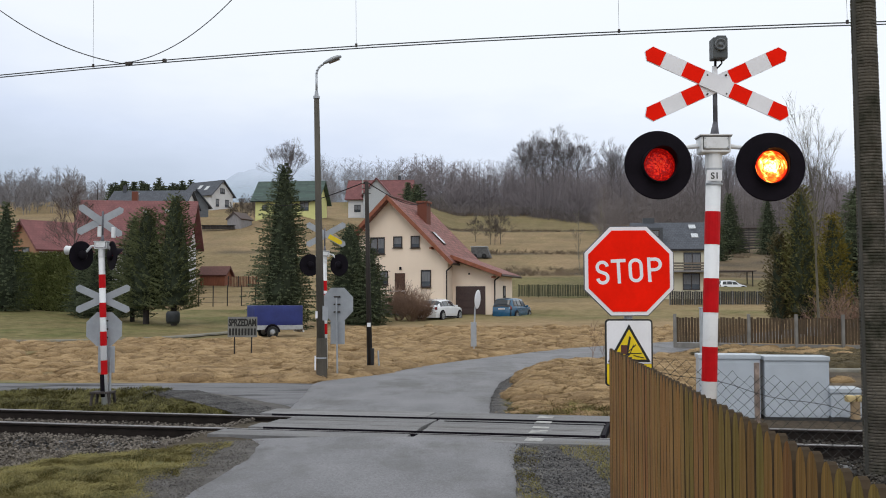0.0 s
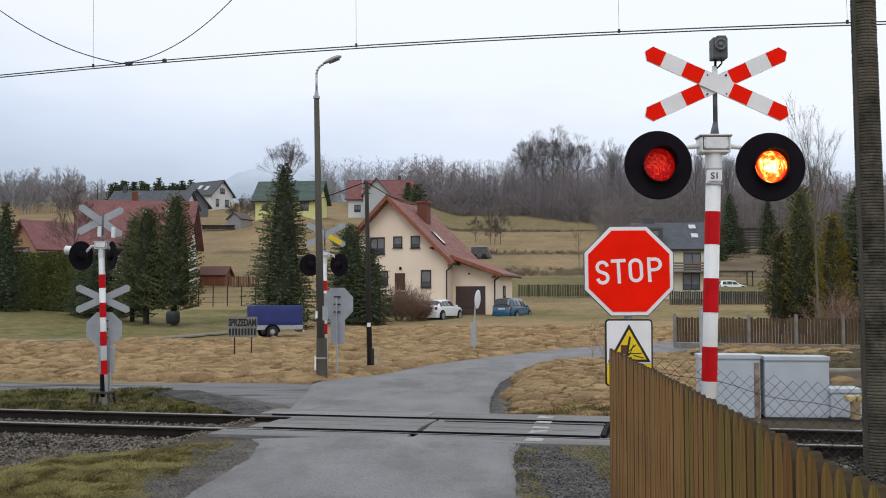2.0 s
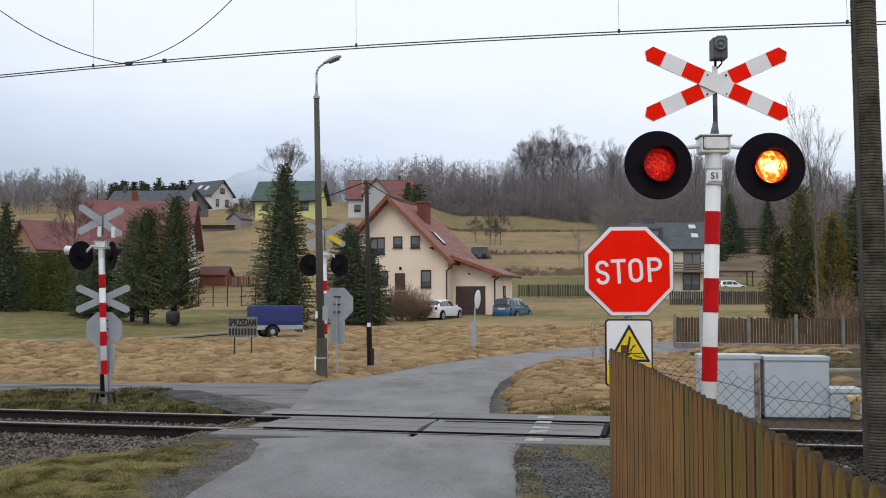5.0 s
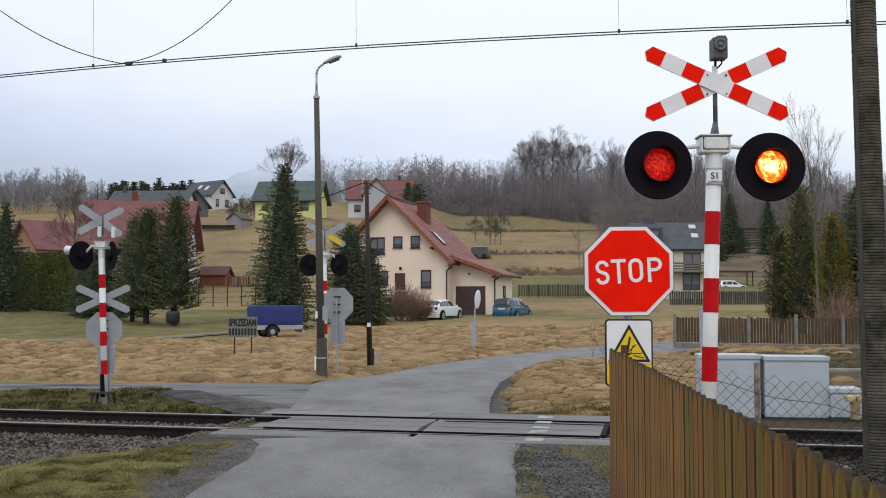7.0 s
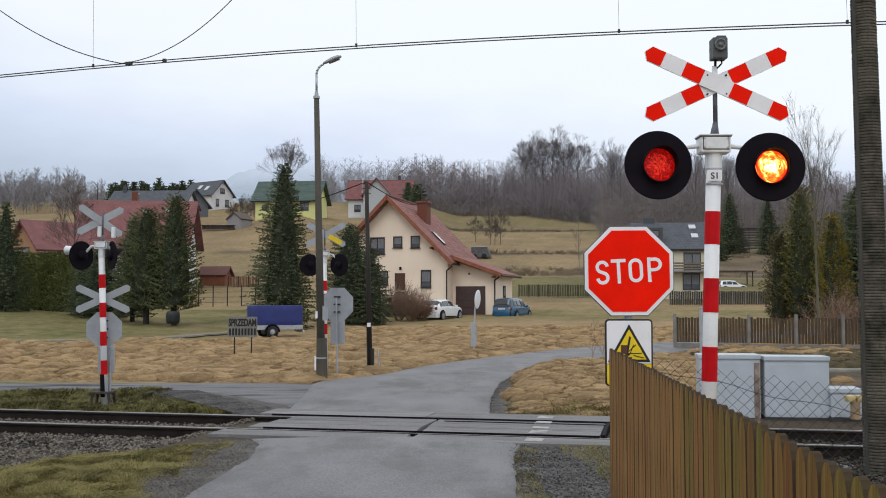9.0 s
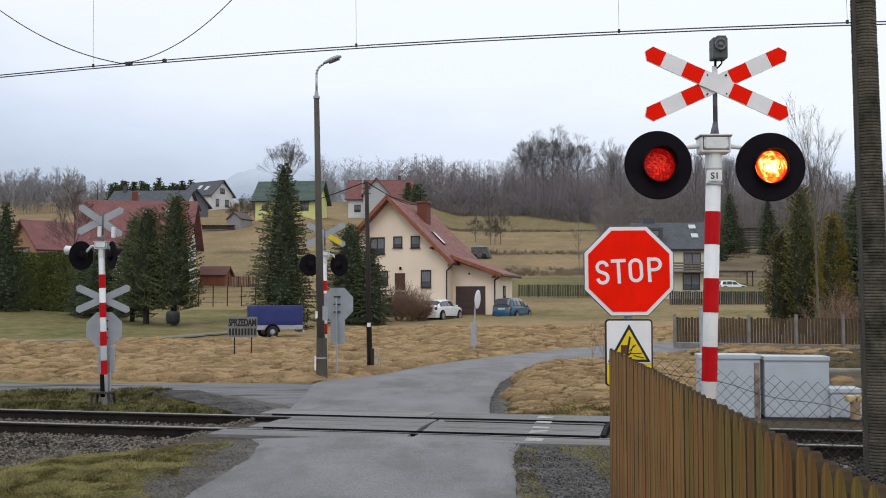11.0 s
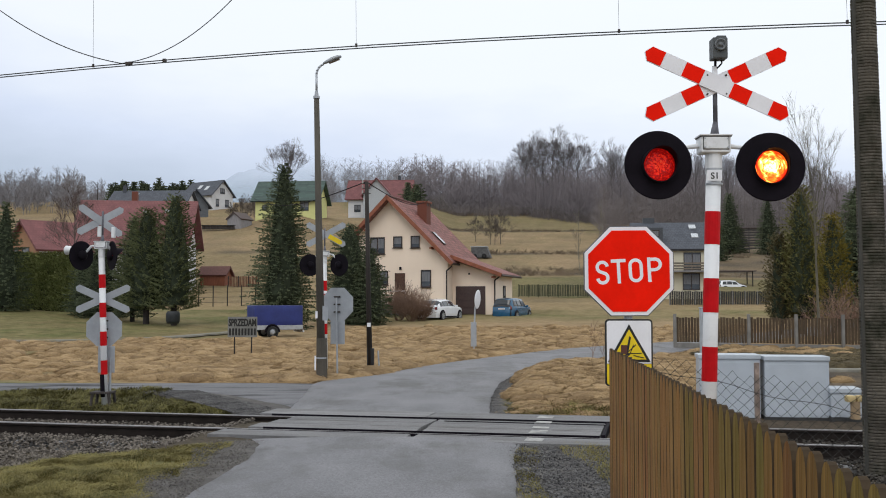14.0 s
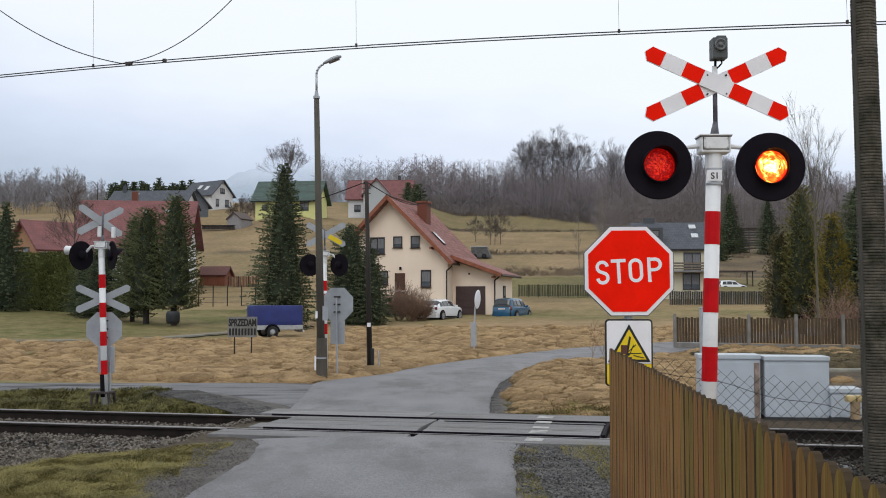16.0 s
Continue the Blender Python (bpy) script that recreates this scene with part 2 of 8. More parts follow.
def field_mix(x, y):
    """How dry (1) or green (0) the grass is at a place."""
    n = noise.noise(Vector((x * 0.12, y * 0.12, 3.1))) * 0.5 + noise.noise(Vector((x * 0.6, y * 0.6, 7.7))) * 0.35
    p = TRACK_INV @ Vector((x, y, 0))
    if y < 13 and x < 0:
        return 0.36 + n
    if p.y < 6.0 and x < -2:
        return 0.12 + n
    if y < 46:
        return 0.95 + n * 0.5 - 0.45 * smooth_step(0.25, 0.40, -x / max(y, 20.0))
    if y < 80:
        lawn = 0.24 + n
        return lawn + (0.95 + n * 0.5 - lawn) * smooth_step(-13, -7, x) * (1 - 0.75 * smooth_step(58, 68, y + 0.3 * (x < 0) * x - 0.25 * max(0.0, x)))
    # strips of meadow and fallow up the hill
    a = x / y
    s = y + 25 * a + 3.5 * noise.noise(Vector((x * 0.05, 0, 0)))
    if s < 104:
        return 0.75 + n * 0.4
    if s < 141:
        return (0.28 if a > -0.03 else 0.72) + n * 0.5
    if s > 262 and a > -0.1:
        return 0.5 + n * 0.4
    return 0.84 + n * 0.6


def litter_mix(x, y):
    """Dark leaf litter and scrub: under the woods and on the banks between fields."""
    a = x / max(y, 1)
    s = y + 25 * a + 3.5 * noise.noise(Vector((x * 0.05, 0, 0)))
    n = noise.noise(Vector((x * 0.15, y * 0.15, 6)))
    out = 0.0
    if a > -0.02:
        for c, w in ((149, 7), (192, 3.5), (268, 2.5)):
            out = max(out, (1 - smooth_step(w * 0.5, w, abs(s - c))) * (0.75 + n))
    elif y > 95:
        for c in (140, 172, 214):
            out = max(out, (1 - smooth_step(1.5, 3.5, abs(s - c + 10 * a))) * (0.4 + n))
    if a > -0.15:
        out = max(out, smooth_step(336, 350, y + 43 * smooth_step(0.05, 0.17, a)))
    if a > 0.26:
        out = max(out, smooth_step(120, 150, y) * (0.75 + 0.5 * n))
    out = max(out, 0.16 + 0.25 * n)
    return min(1.0, max(0.0, out))


def grit_mix(x, y):
    """Dark grit along the track, and the dug bank behind the cabinets."""
    p = TRACK_INV @ Vector((x, y, 0))
    out = 0.0
    if ballast_front(x) < p.y < 1.9 or (x > 2.2 and -4.5 < p.y < 3.2):
        out = 0.95
    if x > 5.5 and 16 < y < 38 and x > max(5.5 + 0.35 * (y - 24), road_at(y)[1] + 0.8 if y < 60 else 0):
        out = max(out, 0.9 + 0.4 * noise.noise(Vector((x * 0.7, y * 0.7, 1))))
    return min(1.0, max(0.0, out))


def build_ground():
    side = spaced(11, 0.3, 3500, 1.13)
    xs = [-v for v in side[:0:-1]] + side
    ys = [-v for v in spaced(0, 2.0, 900, 1.5)[:0:-1]] + [v for v in spaced(34, 0.3, 4200, 1.028)]
    verts, tints, litter = [], [], []
    for y in ys:
        for x in xs:
            # columns fan out with distance, so that far ground keeps its detail
            k = 1 + max(0.0, y - 20) / 60
            xx = x * min(k, 6) if abs(x) < 60 else x + (min(k, 6) - 1) * 60 * (1 if x > 0 else -1)
            verts.append((xx, y, ground_z(xx, y) + ground_bump(xx, y)))
            tints.append(min(1.0, max(0.0, field_mix(xx, y))))
            litter.append(litter_mix(xx, y) if y > 90 else grit_mix(xx, y))
    w = len(xs)
    faces = [(j * w + i, j * w + i + 1, (j + 1) * w + i + 1, (j + 1) * w + i) for j in range(len(ys) - 1) for i in range(w - 1)]
    m = bpy.data.materials.new("winter_grass")
    m.use_nodes = True
    t = m.node_tree
    b = t.nodes["Principled BSDF"]
    att = t.nodes.new("ShaderNodeAttribute")
    att.attribute_name = "dryness"
    geo = t.nodes.new("ShaderNodeNewGeometry")
    n1 = node(t, "ShaderNodeTexNoise", Scale=1.7, Detail=6.0, Roughness=0.65)
    n2 = node(t, "ShaderNodeTexNoise", Scale=14.0, Detail=4.0)
    n3 = node(t, "ShaderNodeTexNoise", Scale=0.16, Detail=5.0)
    for n in (n1, n2, n3):
        t.links.new(geo.outputs["Position"], n.inputs["Vector"])
    dry = ramp(t, n1.outputs["Fac"], [(0.3, (0.265, 0.180, 0.098)), (0.5, (0.345, 0.245, 0.140)), (0.7, (0.415, 0.305, 0.182))])
    green = ramp(t, n1.outputs["Fac"], [(0.3, (0.080, 0.080, 0.030)), (0.55, (0.146, 0.150, 0.055)), (0.75, (0.25, 0.210, 0.10))])
    col = mix(t, att.outputs["Fac"], green, dry)
    col = mix(t, 0.5, col, ramp(t, n2.outputs["Fac"], [(0.25, (0.5, 0.5, 0.5)), (0.7, (1, 1, 1))]), "MULTIPLY")
    col = mix(t, 0.6, col, ramp(t, n3.outputs["Fac"], [(0.35, (0.75, 0.74, 0.72)), (0.6, (1, 1, 1))]), "MULTIPLY")
    att2 = t.nodes.new("ShaderNodeAttribute")
    att2.attribute_name = "litter"
    col = mix(t, att2.outputs["Fac"], col, ramp(t, n2.outputs["Fac"], [(0.3, (0.045, 0.038, 0.031)), (0.7, (0.095, 0.076, 0.058))]))
    t.links.new(col, b.inputs["Base Color"])
    b.inputs["Roughness"].default_value = 0.95
    b.inputs["Specular IOR Level"].default_value = 0.1
    bp = node(t, "ShaderNodeBump", Strength=0.6, Distance=0.05)
    t.links.new(n2.outputs["Fac"], bp.inputs["Height"])
    t.links.new(bp.outputs[0], b.inputs["Normal"])
    ob = cloud_mesh("ground", verts, faces, m, smooth=True)
    a = ob.data.attributes.new("dryness", "FLOAT", "POINT")
    a.data.foreach_set("value", tints)
    a = ob.data.attributes.new("litter", "FLOAT", "POINT")
    a.data.foreach_set("value", litter)
    tagged(ob, "winter meadow of flattened tan grass and dull green lawn", "ground", kind="structure")


build_ground()


# ---- roads ----
def spline(rows, steps=8):
    """A smooth way through rows of numbers."""
    out, n = [], len(rows)
    for i in range(n - 1):
        p = [Vector(rows[max(0, min(n - 1, i + k))]) for k in (-1, 0, 1, 2)]
        for s in range(steps):
            t = s / steps
            out.append(0.5 * (2 * p[1] + (p[2] - p[0]) * t + (2 * p[0] - 5 * p[1] + 4 * p[2] - p[3]) * t * t + (3 * p[1] - p[0] - 3 * p[2] + p[3]) * t ** 3))
    return out + [Vector(rows[-1])]


def ribbon(name, rows, material, lift, ragged=0.0, across=10, label="", crown=0.03, category="road"):
    """A road along rows of (x, y, half width), laid on the ground."""
    line = spline([(*r, 0.0) for r in rows], 14)
    verts, w = [], across + 1
    for i, p in enumerate(line):
        q, r = line[max(0, i - 1)], line[min(len(line) - 1, i + 1)]
        d = Vector((r.x - q.x, r.y - q.y))
        d.normalize()
        nrm = Vector((-d.y, d.x))
        for k in range(w):
            s = (-1, -0.985, *[2 * j / (across - 2) - 1 for j in range(1, across - 2)], 0.985, 1)[k]
            edge = 1 + (ragged * noise.noise(Vector((p.x * 1.7, p.y * 1.7, s * 3))) if abs(s) == 1 else 0)
            c = Vector((p.x, p.y)) + nrm * s * p.z * edge
            z = max(rise(c.y), ground_z(c.x, c.y) if c.y > 40 else -9)
            verts.append((c.x, c.y, z + lift + crown * (1 - s * s) - (0.07 if abs(s) == 1 else 0)))
    faces = [(j * w + i + 1, j * w + i, (j + 1) * w + i, (j + 1) * w + i + 1) for j in range(len(line) - 1) for i in range(across)]
    ob = cloud_mesh(name, verts, faces, material, smooth=True)
    return tagged(ob, label, category, kind="structure")


def bending_lane(name, rows, material, lift, label, across=14, crown=0.03):
    """A road between two edges, given as rows of (y, left, right)."""
    verts, w = [], across + 1
    for y, l, r in ((p.x, p.y, p.z) for p in spline(rows, 10)):
        for k in range(w):
            s = (-1, -0.985, *[2 * j / (across - 2) - 1 for j in range(1, across - 2)], 0.985, 1)[k]
            x = (l + r) / 2 + (r - l) / 2 * s
            if abs(s) > 0.98:
                x += s * 0.04 * noise.noise(Vector((l * 2.3, y * 2.3, 5 if s > 0 else 1)))
            z = max(rise(y), ground_z(x, y) if y > 40 else -9)
            verts.append((x, y, z + lift + crown * (1 - s * s) - (0.06 if abs(s) == 1 else 0)))
    faces = [(j * w + i, j * w + i + 1, (j + 1) * w + i + 1, (j + 1) * w + i) for j in range(len(verts) // w - 1) for i in range(across)]
    return tagged(cloud_mesh(name, verts, faces, material, smooth=True), label, "road", kind="structure")


bending_lane("road_near", [(-25, -2.2, 1.0), (-4, -2.25, 0.8), (3, -2.27, 0.72), (7, -2.28, 0.68), (9, -2.28, 0.68), (10, -2.23, 0.73), (11, -2.17, 0.79), (11.8, -2.19, 0.86), (12.35, -2.27, 0.97), (12.75, -2.42, 1.15)],
             ASPHALT, -0.015, "grey damp asphalt lane leading to the level crossing")
bending_lane("road_far", LANE, ASPHALT, -0.025, "grey asphalt lane bending away beyond the crossing")
ribbon("road_side", [(-26, 23.0, 0.95), (-16, 21.75, 0.9), (-9.2, 21.2, 0.72), (-6.6, 21.1, 0.74), (-4.6, 20.8, 1.15), (-3.2, 20.2, 1.7), (-1.8, 19.4, 2.2), (-0.9, 18.8, 2.2)], STREAKED, -0.046, 0.06,
       label="narrow side lane joining beside the track", crown=0.012)
ribbon("gravel_shoulder", [(-5.8, 19.9, 0.25), (-4.5, 19.1, 0.45), (-3.5, 17.7, 0.5), (-2.8, 16.4, 0.45), (-2.5, 15.5, 0.35)], CRUMBLE, -0.055, 0.2,
       label="dark crumbling asphalt apron at the road's edge", crown=0.02)
ribbon("verge_near", [(-2.55, 6.5, 0.55), (-2.50, 8.8, 0.48), (-2.42, 10.3, 0.46), (-2.38, 11.6, 0.42), (-2.5, 12.7, 0.34)], CRUMBLE, -0.045, 0.2,
       label="dark broken edge of the lane with grit", crown=0.02)
ribbon("verge_right", [(1.3, 7, 1.0), (1.25, 8.8, 0.95), (1.3, 10.3, 0.9), (1.35, 11.6, 0.9), (1.4, 12.45, 0.95)], CRUMBLE, -0.05, 0.2,
       label="dark grit verge between lane and fence", crown=0.02)
ribbon("bend_edge", [(0.98, 15.2, 0.24), (1.16, 18.4, 0.26), (1.48, 21.2, 0.26), (1.95, 24.0, 0.24), (2.9, 27.2, 0.14)], CRUMBLE, -0.04, 0.3,
       label="crumbled dark edge of the bending lane", crown=0.01)
ribbon("track_path", [(-40, 43, 0.45), (-19.5, 43.5, 0.42), (-14.5, 46.5, 0.36), (-11.6, 51.0, 0.34), (-9.8, 56, 0.3)], mat("pale_gravel", (0.20, 0.188, 0.16), 0.9, var=0.25, scale=2, fine=40, dirt=(0.19, 0.165, 0.08), dirt_at=0.5), 0.05, 0.15,
       label="pale gravel drive across the meadow", crown=0.02, category="drive")


ribbon("path", [(7.6, 25.6, 0.2), (9.5, 25.3, 0.28), (12, 25.4, 0.3), (18, 26.5, 0.3)], MATS["pale_gravel"], 0.03, 0.15, label="narrow pale path behind the cabinets", crown=0.02, category="path")


# ---- railway ----
def build_track():
    for y in (-0.7525, 0.7525):
        for name, a, b in (("rail", -320, 260),):
            r = thing(name, "rusty flat-bottomed steel rail with a worn bright head", "rail", TRACK @ pose(0, y, 0), "rails of the track")
            bm = bmesh.new()
            prof = [(-0.075, -0.172), (0.075, -0.172), (0.075, -0.160), (0.012, -0.145), (0.010, -0.045), (0.036, -0.036), (0.036, -0.012),
                    (-0.036, -0.012), (-0.036, -0.036), (-0.010, -0.045), (-0.012, -0.145), (-0.075, -0.160)]
            ends = [[bm.verts.new((x, p, q)) for p, q in prof] for x in (a, b)]
            for i in range(12):
                bm.faces.new((ends[0][i], ends[0][(i + 1) % 12], ends[1][(i + 1) % 12], ends[1][i]))
            bm.faces.new(ends[0][::-1]), bm.faces.new(ends[1])
            part("web", bm, RAILSIDE, r)
            bm = bmesh.new()
            box(bm, (a + b) / 2, 0, -0.006, b - a, 0.07, 0.012)
            part("head", bm, RAILTOP, r, "worn bright rail head")
    # sleepers clear of the crossing
    me = None
    for k in range(-46, 24):
        x = k * 0.62
        if -3.4 < x < 2.6:
            continue
        if me is None:
            bm = bmesh.new()
            box(bm, 0, 0, -0.25, 0.24, 2.6, 0.15, 0.015)
            me = part("sleeper", bm, CONCRETE).data
            ob = bpy.data.objects["sleeper"]
            ob.matrix_basis = TRACK @ pose(x, 0, 0)
            tagged(ob, "grey concrete sleeper bedded in ballast", "sleeper", "sleepers of the track")
        else:
            tagged(share("sleeper", me, None, TRACK @ pose(x, 0, 0)), "grey concrete sleeper bedded in ballast", "sleeper", "sleepers of the track")


build_track()


def stones(name, count, place, size, material, label, seed):
    """Loose stones: squashed random solids, joined."""
    rng = random.Random(seed)
    verts, faces = [], []
    for _ in range(count):
        x, y, z = place(rng)
        s = size * rng.uniform(0.6, 1.35)
        turn = Euler((rng.uniform(0, 6), rng.uniform(0, 6), rng.uniform(0, 6))).to_matrix()
        n = len(verts)
        for p in ((1, 0, 0), (-0.9, 0.1, 0), (0, 1, 0.1), (0.1, -0.9, 0), (0, 0.1, 0.8), (0, 0, -0.8)):
            q = turn @ Vector([c * s * rng.uniform(0.75, 1.2) for c in p])
            verts.append((x + q.x, y + q.y, z + q.z * 0.8))
        for a, b in ((0, 2), (2, 1), (1, 3), (3, 0)):
            faces.append((n + a, n + b, n + 4))
            faces.append((n + b, n + a, n + 5))
    ob = cloud_mesh(name, verts, faces, material)
    return tagged(ob, label, "gravel", kind="stuff")


BALLAST = foliage("ballast_stone", (0.040, 0.034, 0.029), (0.200, 0.174, 0.150), 0.85, 3.0)


def on_bed(rng):
    while True:
        u = rng.uniform(-11, -3.0)
        v = rng.uniform(-3.7, 1.75)
        c = TRACK @ Vector((u, v, 0))
        if v < ballast_front(c.x) + rng.uniform(-0.1, 0.3):
            continue
        low = -0.165 - 0.2 * smooth_step(1.2, 2.2, abs(v))
        return c.x, c.y, max(low, ground_z(c.x, c.y)) + rng.uniform(-0.02, 0.03)


stones("ballast", 24000, on_bed, 0.024, BALLAST, "grey-brown broken stone ballast round the rails", 4)


def on_right_bed(rng):
    u, v = rng.uniform(2.4, 7.5), rng.uniform(-4.2, 1.75)
    c = TRACK @ Vector((u, v, 0))
    low = -0.165 - 0.2 * smooth_step(1.2, 2.2, abs(v))
    return c.x, c.y, max(low, ground_z(c.x, c.y)) + rng.uniform(-0.02, 0.03)


SOOTY = foliage("sooty_ballast", (0.018, 0.016, 0.014), (0.070, 0.062, 0.053), 0.9, 3.0)
stones("ballast", 9000, on_right_bed, 0.030, SOOTY, "dark earthy ballast beyond the fence", 24)


def grit_left(rng):
    y = rng.uniform(8.2, 12.7)
    x = rng.uniform(-2.85, -2.22) + 0.1 * math.sin(y * 3)
    return x, y, -0.022 + rng.uniform(-0.01, 0.01)


def grit_right(rng):
    y = rng.uniform(8.2, 12.5)
    return rng.uniform(0.72, 2.3), y, -0.025 + rng.uniform(-0.01, 0.01)


def grit_far(rng):
    y = rng.uniform(15.5, 20.0)
    if rng.random() < 0.5:
        y = rng.uniform(15.5, 25.0)
        return road_at(y)[1] + rng.uniform(-0.05, 0.5), y, -0.035
    return -2.45 - (y - 15.4) * 0.62 + rng.uniform(-0.5, 0.45), y, -0.035


stones("grit", 4500, grit_left, 0.009, foliage("pale_grit", (0.060, 0.055, 0.052), (0.190, 0.175, 0.162), 0.85, 3.0), "dark grit at the lane's edge", 14)
stones("grit", 9000, grit_right, 0.015, foliage("grey_grit", (0.030, 0.029, 0.030), (0.155, 0.150, 0.150), 0.85, 3.0), "dark grit between lane and fence", 15)
stones("grit", 12000, grit_far, 0.013, foliage("grey_grit", (0.030, 0.029, 0.030), (0.155, 0.150, 0.150), 0.85, 3.0), "dark grit at the far road's edge", 16)


def build_crossing():
    c = thing("level_crossing", "worn concrete panel level crossing with dark flangeways", "level crossing", TRACK)
    # long panels: outside near, between the rails, outside far; each run in two lengths with a worn gap
    runs = ((-1.34, -0.82, -2.84, -0.19, 0.075, 2.42, 0.0), (-0.66, -0.22, -2.56, -0.20, 0.07, 2.16, 0.02), (-0.20, 0.22, -2.46, -0.21, 0.06, 2.16, 0.02),
            (0.24, 0.655, -2.36, -0.22, 0.05, 2.16, 0.02), (0.82, 1.50, -3.0, -0.41, 0.03, 2.42, 0.03))
    for y0, y1, start, joint, gap, end, z in runs:
        for x0, x1 in ((start, joint - gap / 2), (joint + gap / 2, end)):
            bm = bmesh.new()
            vs = box(bm, (x0 + x1) / 2, (y0 + y1) / 2, z - 0.085, x1 - x0, y1 - y0, 0.17, 0.008)
            for v in vs:
                # broken corners at the joint and weathered ends
                if abs(v.co.x - joint) < 0.1:
                    v.co.x += 0.05 * noise.noise(v.co * 7.0)
            part("panel", bm, CONCRETE, c)
    # Narrow black strips draw the dark lines along the flangeways
    for y, top in ((-0.672, 0.021), (-0.805, 0.004), (0.672, 0.022), (0.808, 0.028)):
        bm = bmesh.new()
        box(bm, -0.09 if abs(y) < 0.7 else -0.2, y, top - 0.1, 4.5 if abs(y) < 0.7 else 5.2, 0.022, 0.2)
        part("rubber_seal", bm, BLACK, c, "black strip along the flangeway")
    # flangeway ribs on the right-hand length
    for y, top in ((0.44, 0.030),):
        bm = bmesh.new()
        box(bm, 1.1, y, top - 0.05, 2.35, 0.03, 0.1)
        part("rubber_seal", bm, BLACK, c, "black strip along the flangeway")
    for y, u in ((-1.05, 1.38), (-0.44, 1.36), (0.0, 1.34), (0.56, 1.31), (1.15, 1.28)):
        bm = bmesh.new()
        box(bm, u, y, 0.0045 + (0.0 if y < -0.8 else 0.02 if y < 0.6 else 0.03), 0.22, 0.30 if abs(y) > 0.1 else 0.2, 0.003)
        part("white_mark", bm, mat("worn_white_road_paint", (0.44, 0.43, 0.41), 0.75, var=0.25, scale=9, dirt=(0.22, 0.22, 0.22), dirt_at=0.42), c, "worn white paint mark")
    bm = bmesh.new()
    box(bm, 2.20, 0.02, -0.05, 0.05, 1.36, 0.16)
    part("end_stop", bm, BLACK, c, "black end deflector of the panels")


build_crossing()


# ---- crossing signals and signs ----



def round_pattern(t, round_scale, deep_scale, detail=2.0, warp=0.6):
    """Noise laid out round the lens: its grain runs with the circle. Gives the noise and the distance from the middle."""
    co = t.nodes.new("ShaderNodeTexCoord")
    flat = node(t, "ShaderNodeMapping", Scale=(1.0, 0.0, 1.0))
    t.links.new(co.outputs["Object"], flat.inputs["Vector"])
    far = t.nodes.new("ShaderNodeVectorMath")
    far.operation = "LENGTH"
    t.links.new(flat.outputs[0], far.inputs[0])
    way = t.nodes.new("ShaderNodeVectorMath")
    way.operation = "NORMALIZE"
    t.links.new(flat.outputs[0], way.inputs[0])
    wide = t.nodes.new("ShaderNodeVectorMath")
    wide.operation = "SCALE"
    t.links.new(way.outputs[0], wide.inputs[0])
    wide.inputs["Scale"].default_value = round_scale
    deep = t.nodes.new("ShaderNodeMath")
    deep.operation = "MULTIPLY"
    t.links.new(far.outputs["Value"], deep.inputs[0])
    deep.inputs[1].default_value = deep_scale
    lay = t.nodes.new("ShaderNodeCombineXYZ")
    t.links.new(deep.outputs[0], lay.inputs["Y"])
    both = t.nodes.new("ShaderNodeVectorMath")
    both.operation = "ADD"
    t.links.new(wide.outputs[0], both.inputs[0])
    t.links.new(lay.outputs[0], both.inputs[1])
    n = node(t, "ShaderNodeTexNoise", Scale=1.0, Detail=detail, Distortion=warp)
    t.links.new(both.outputs[0], n.inputs["Vector"])
    return n.outputs["Fac"], far.outputs["Value"]


def lens_material():
    """Ribbed red glass; its bright facets and a constant glow are painted in."""
    m = bpy.data.materials.new("red_lens_glass")
    m.use_nodes = True
    t = m.node_tree
    b = t.nodes["Principled BSDF"]
    grain, far = round_pattern(t, 3.2, 48.0)
    sum_ = t.nodes.new("ShaderNodeMath")
    sum_.operation = "MULTIPLY_ADD"
    t.links.new(far, sum_.inputs[0])
    sum_.inputs[1].default_value = 1.6
    t.links.new(grain, sum_.inputs[2])
    col = ramp(t, sum_.outputs[0], [(0.40, (1.0, 0.075, 0.022)), (0.50, (0.95, 0.018, 0.008)), (0.60, (0.60, 0.008, 0.005)), (0.72, (0.32, 0.004, 0.004)), (0.85, (0.62, 0.010, 0.008))])
    t.links.new(col, b.inputs["Base Color"])
    t.links.new(col, b.inputs["Emission Color"])
    b.inputs["Emission Strength"].default_value = 0.34
    b.inputs["Roughness"].default_value, b.inputs["Specular IOR Level"].default_value = 0.25, 0.25
    bp = node(t, "ShaderNodeBump", Strength=0.8, Distance=0.01)
    t.links.new(grain, bp.inputs["Height"])
    t.links.new(bp.outputs[0], b.inputs["Normal"])
    return m


LENS = lens_material()


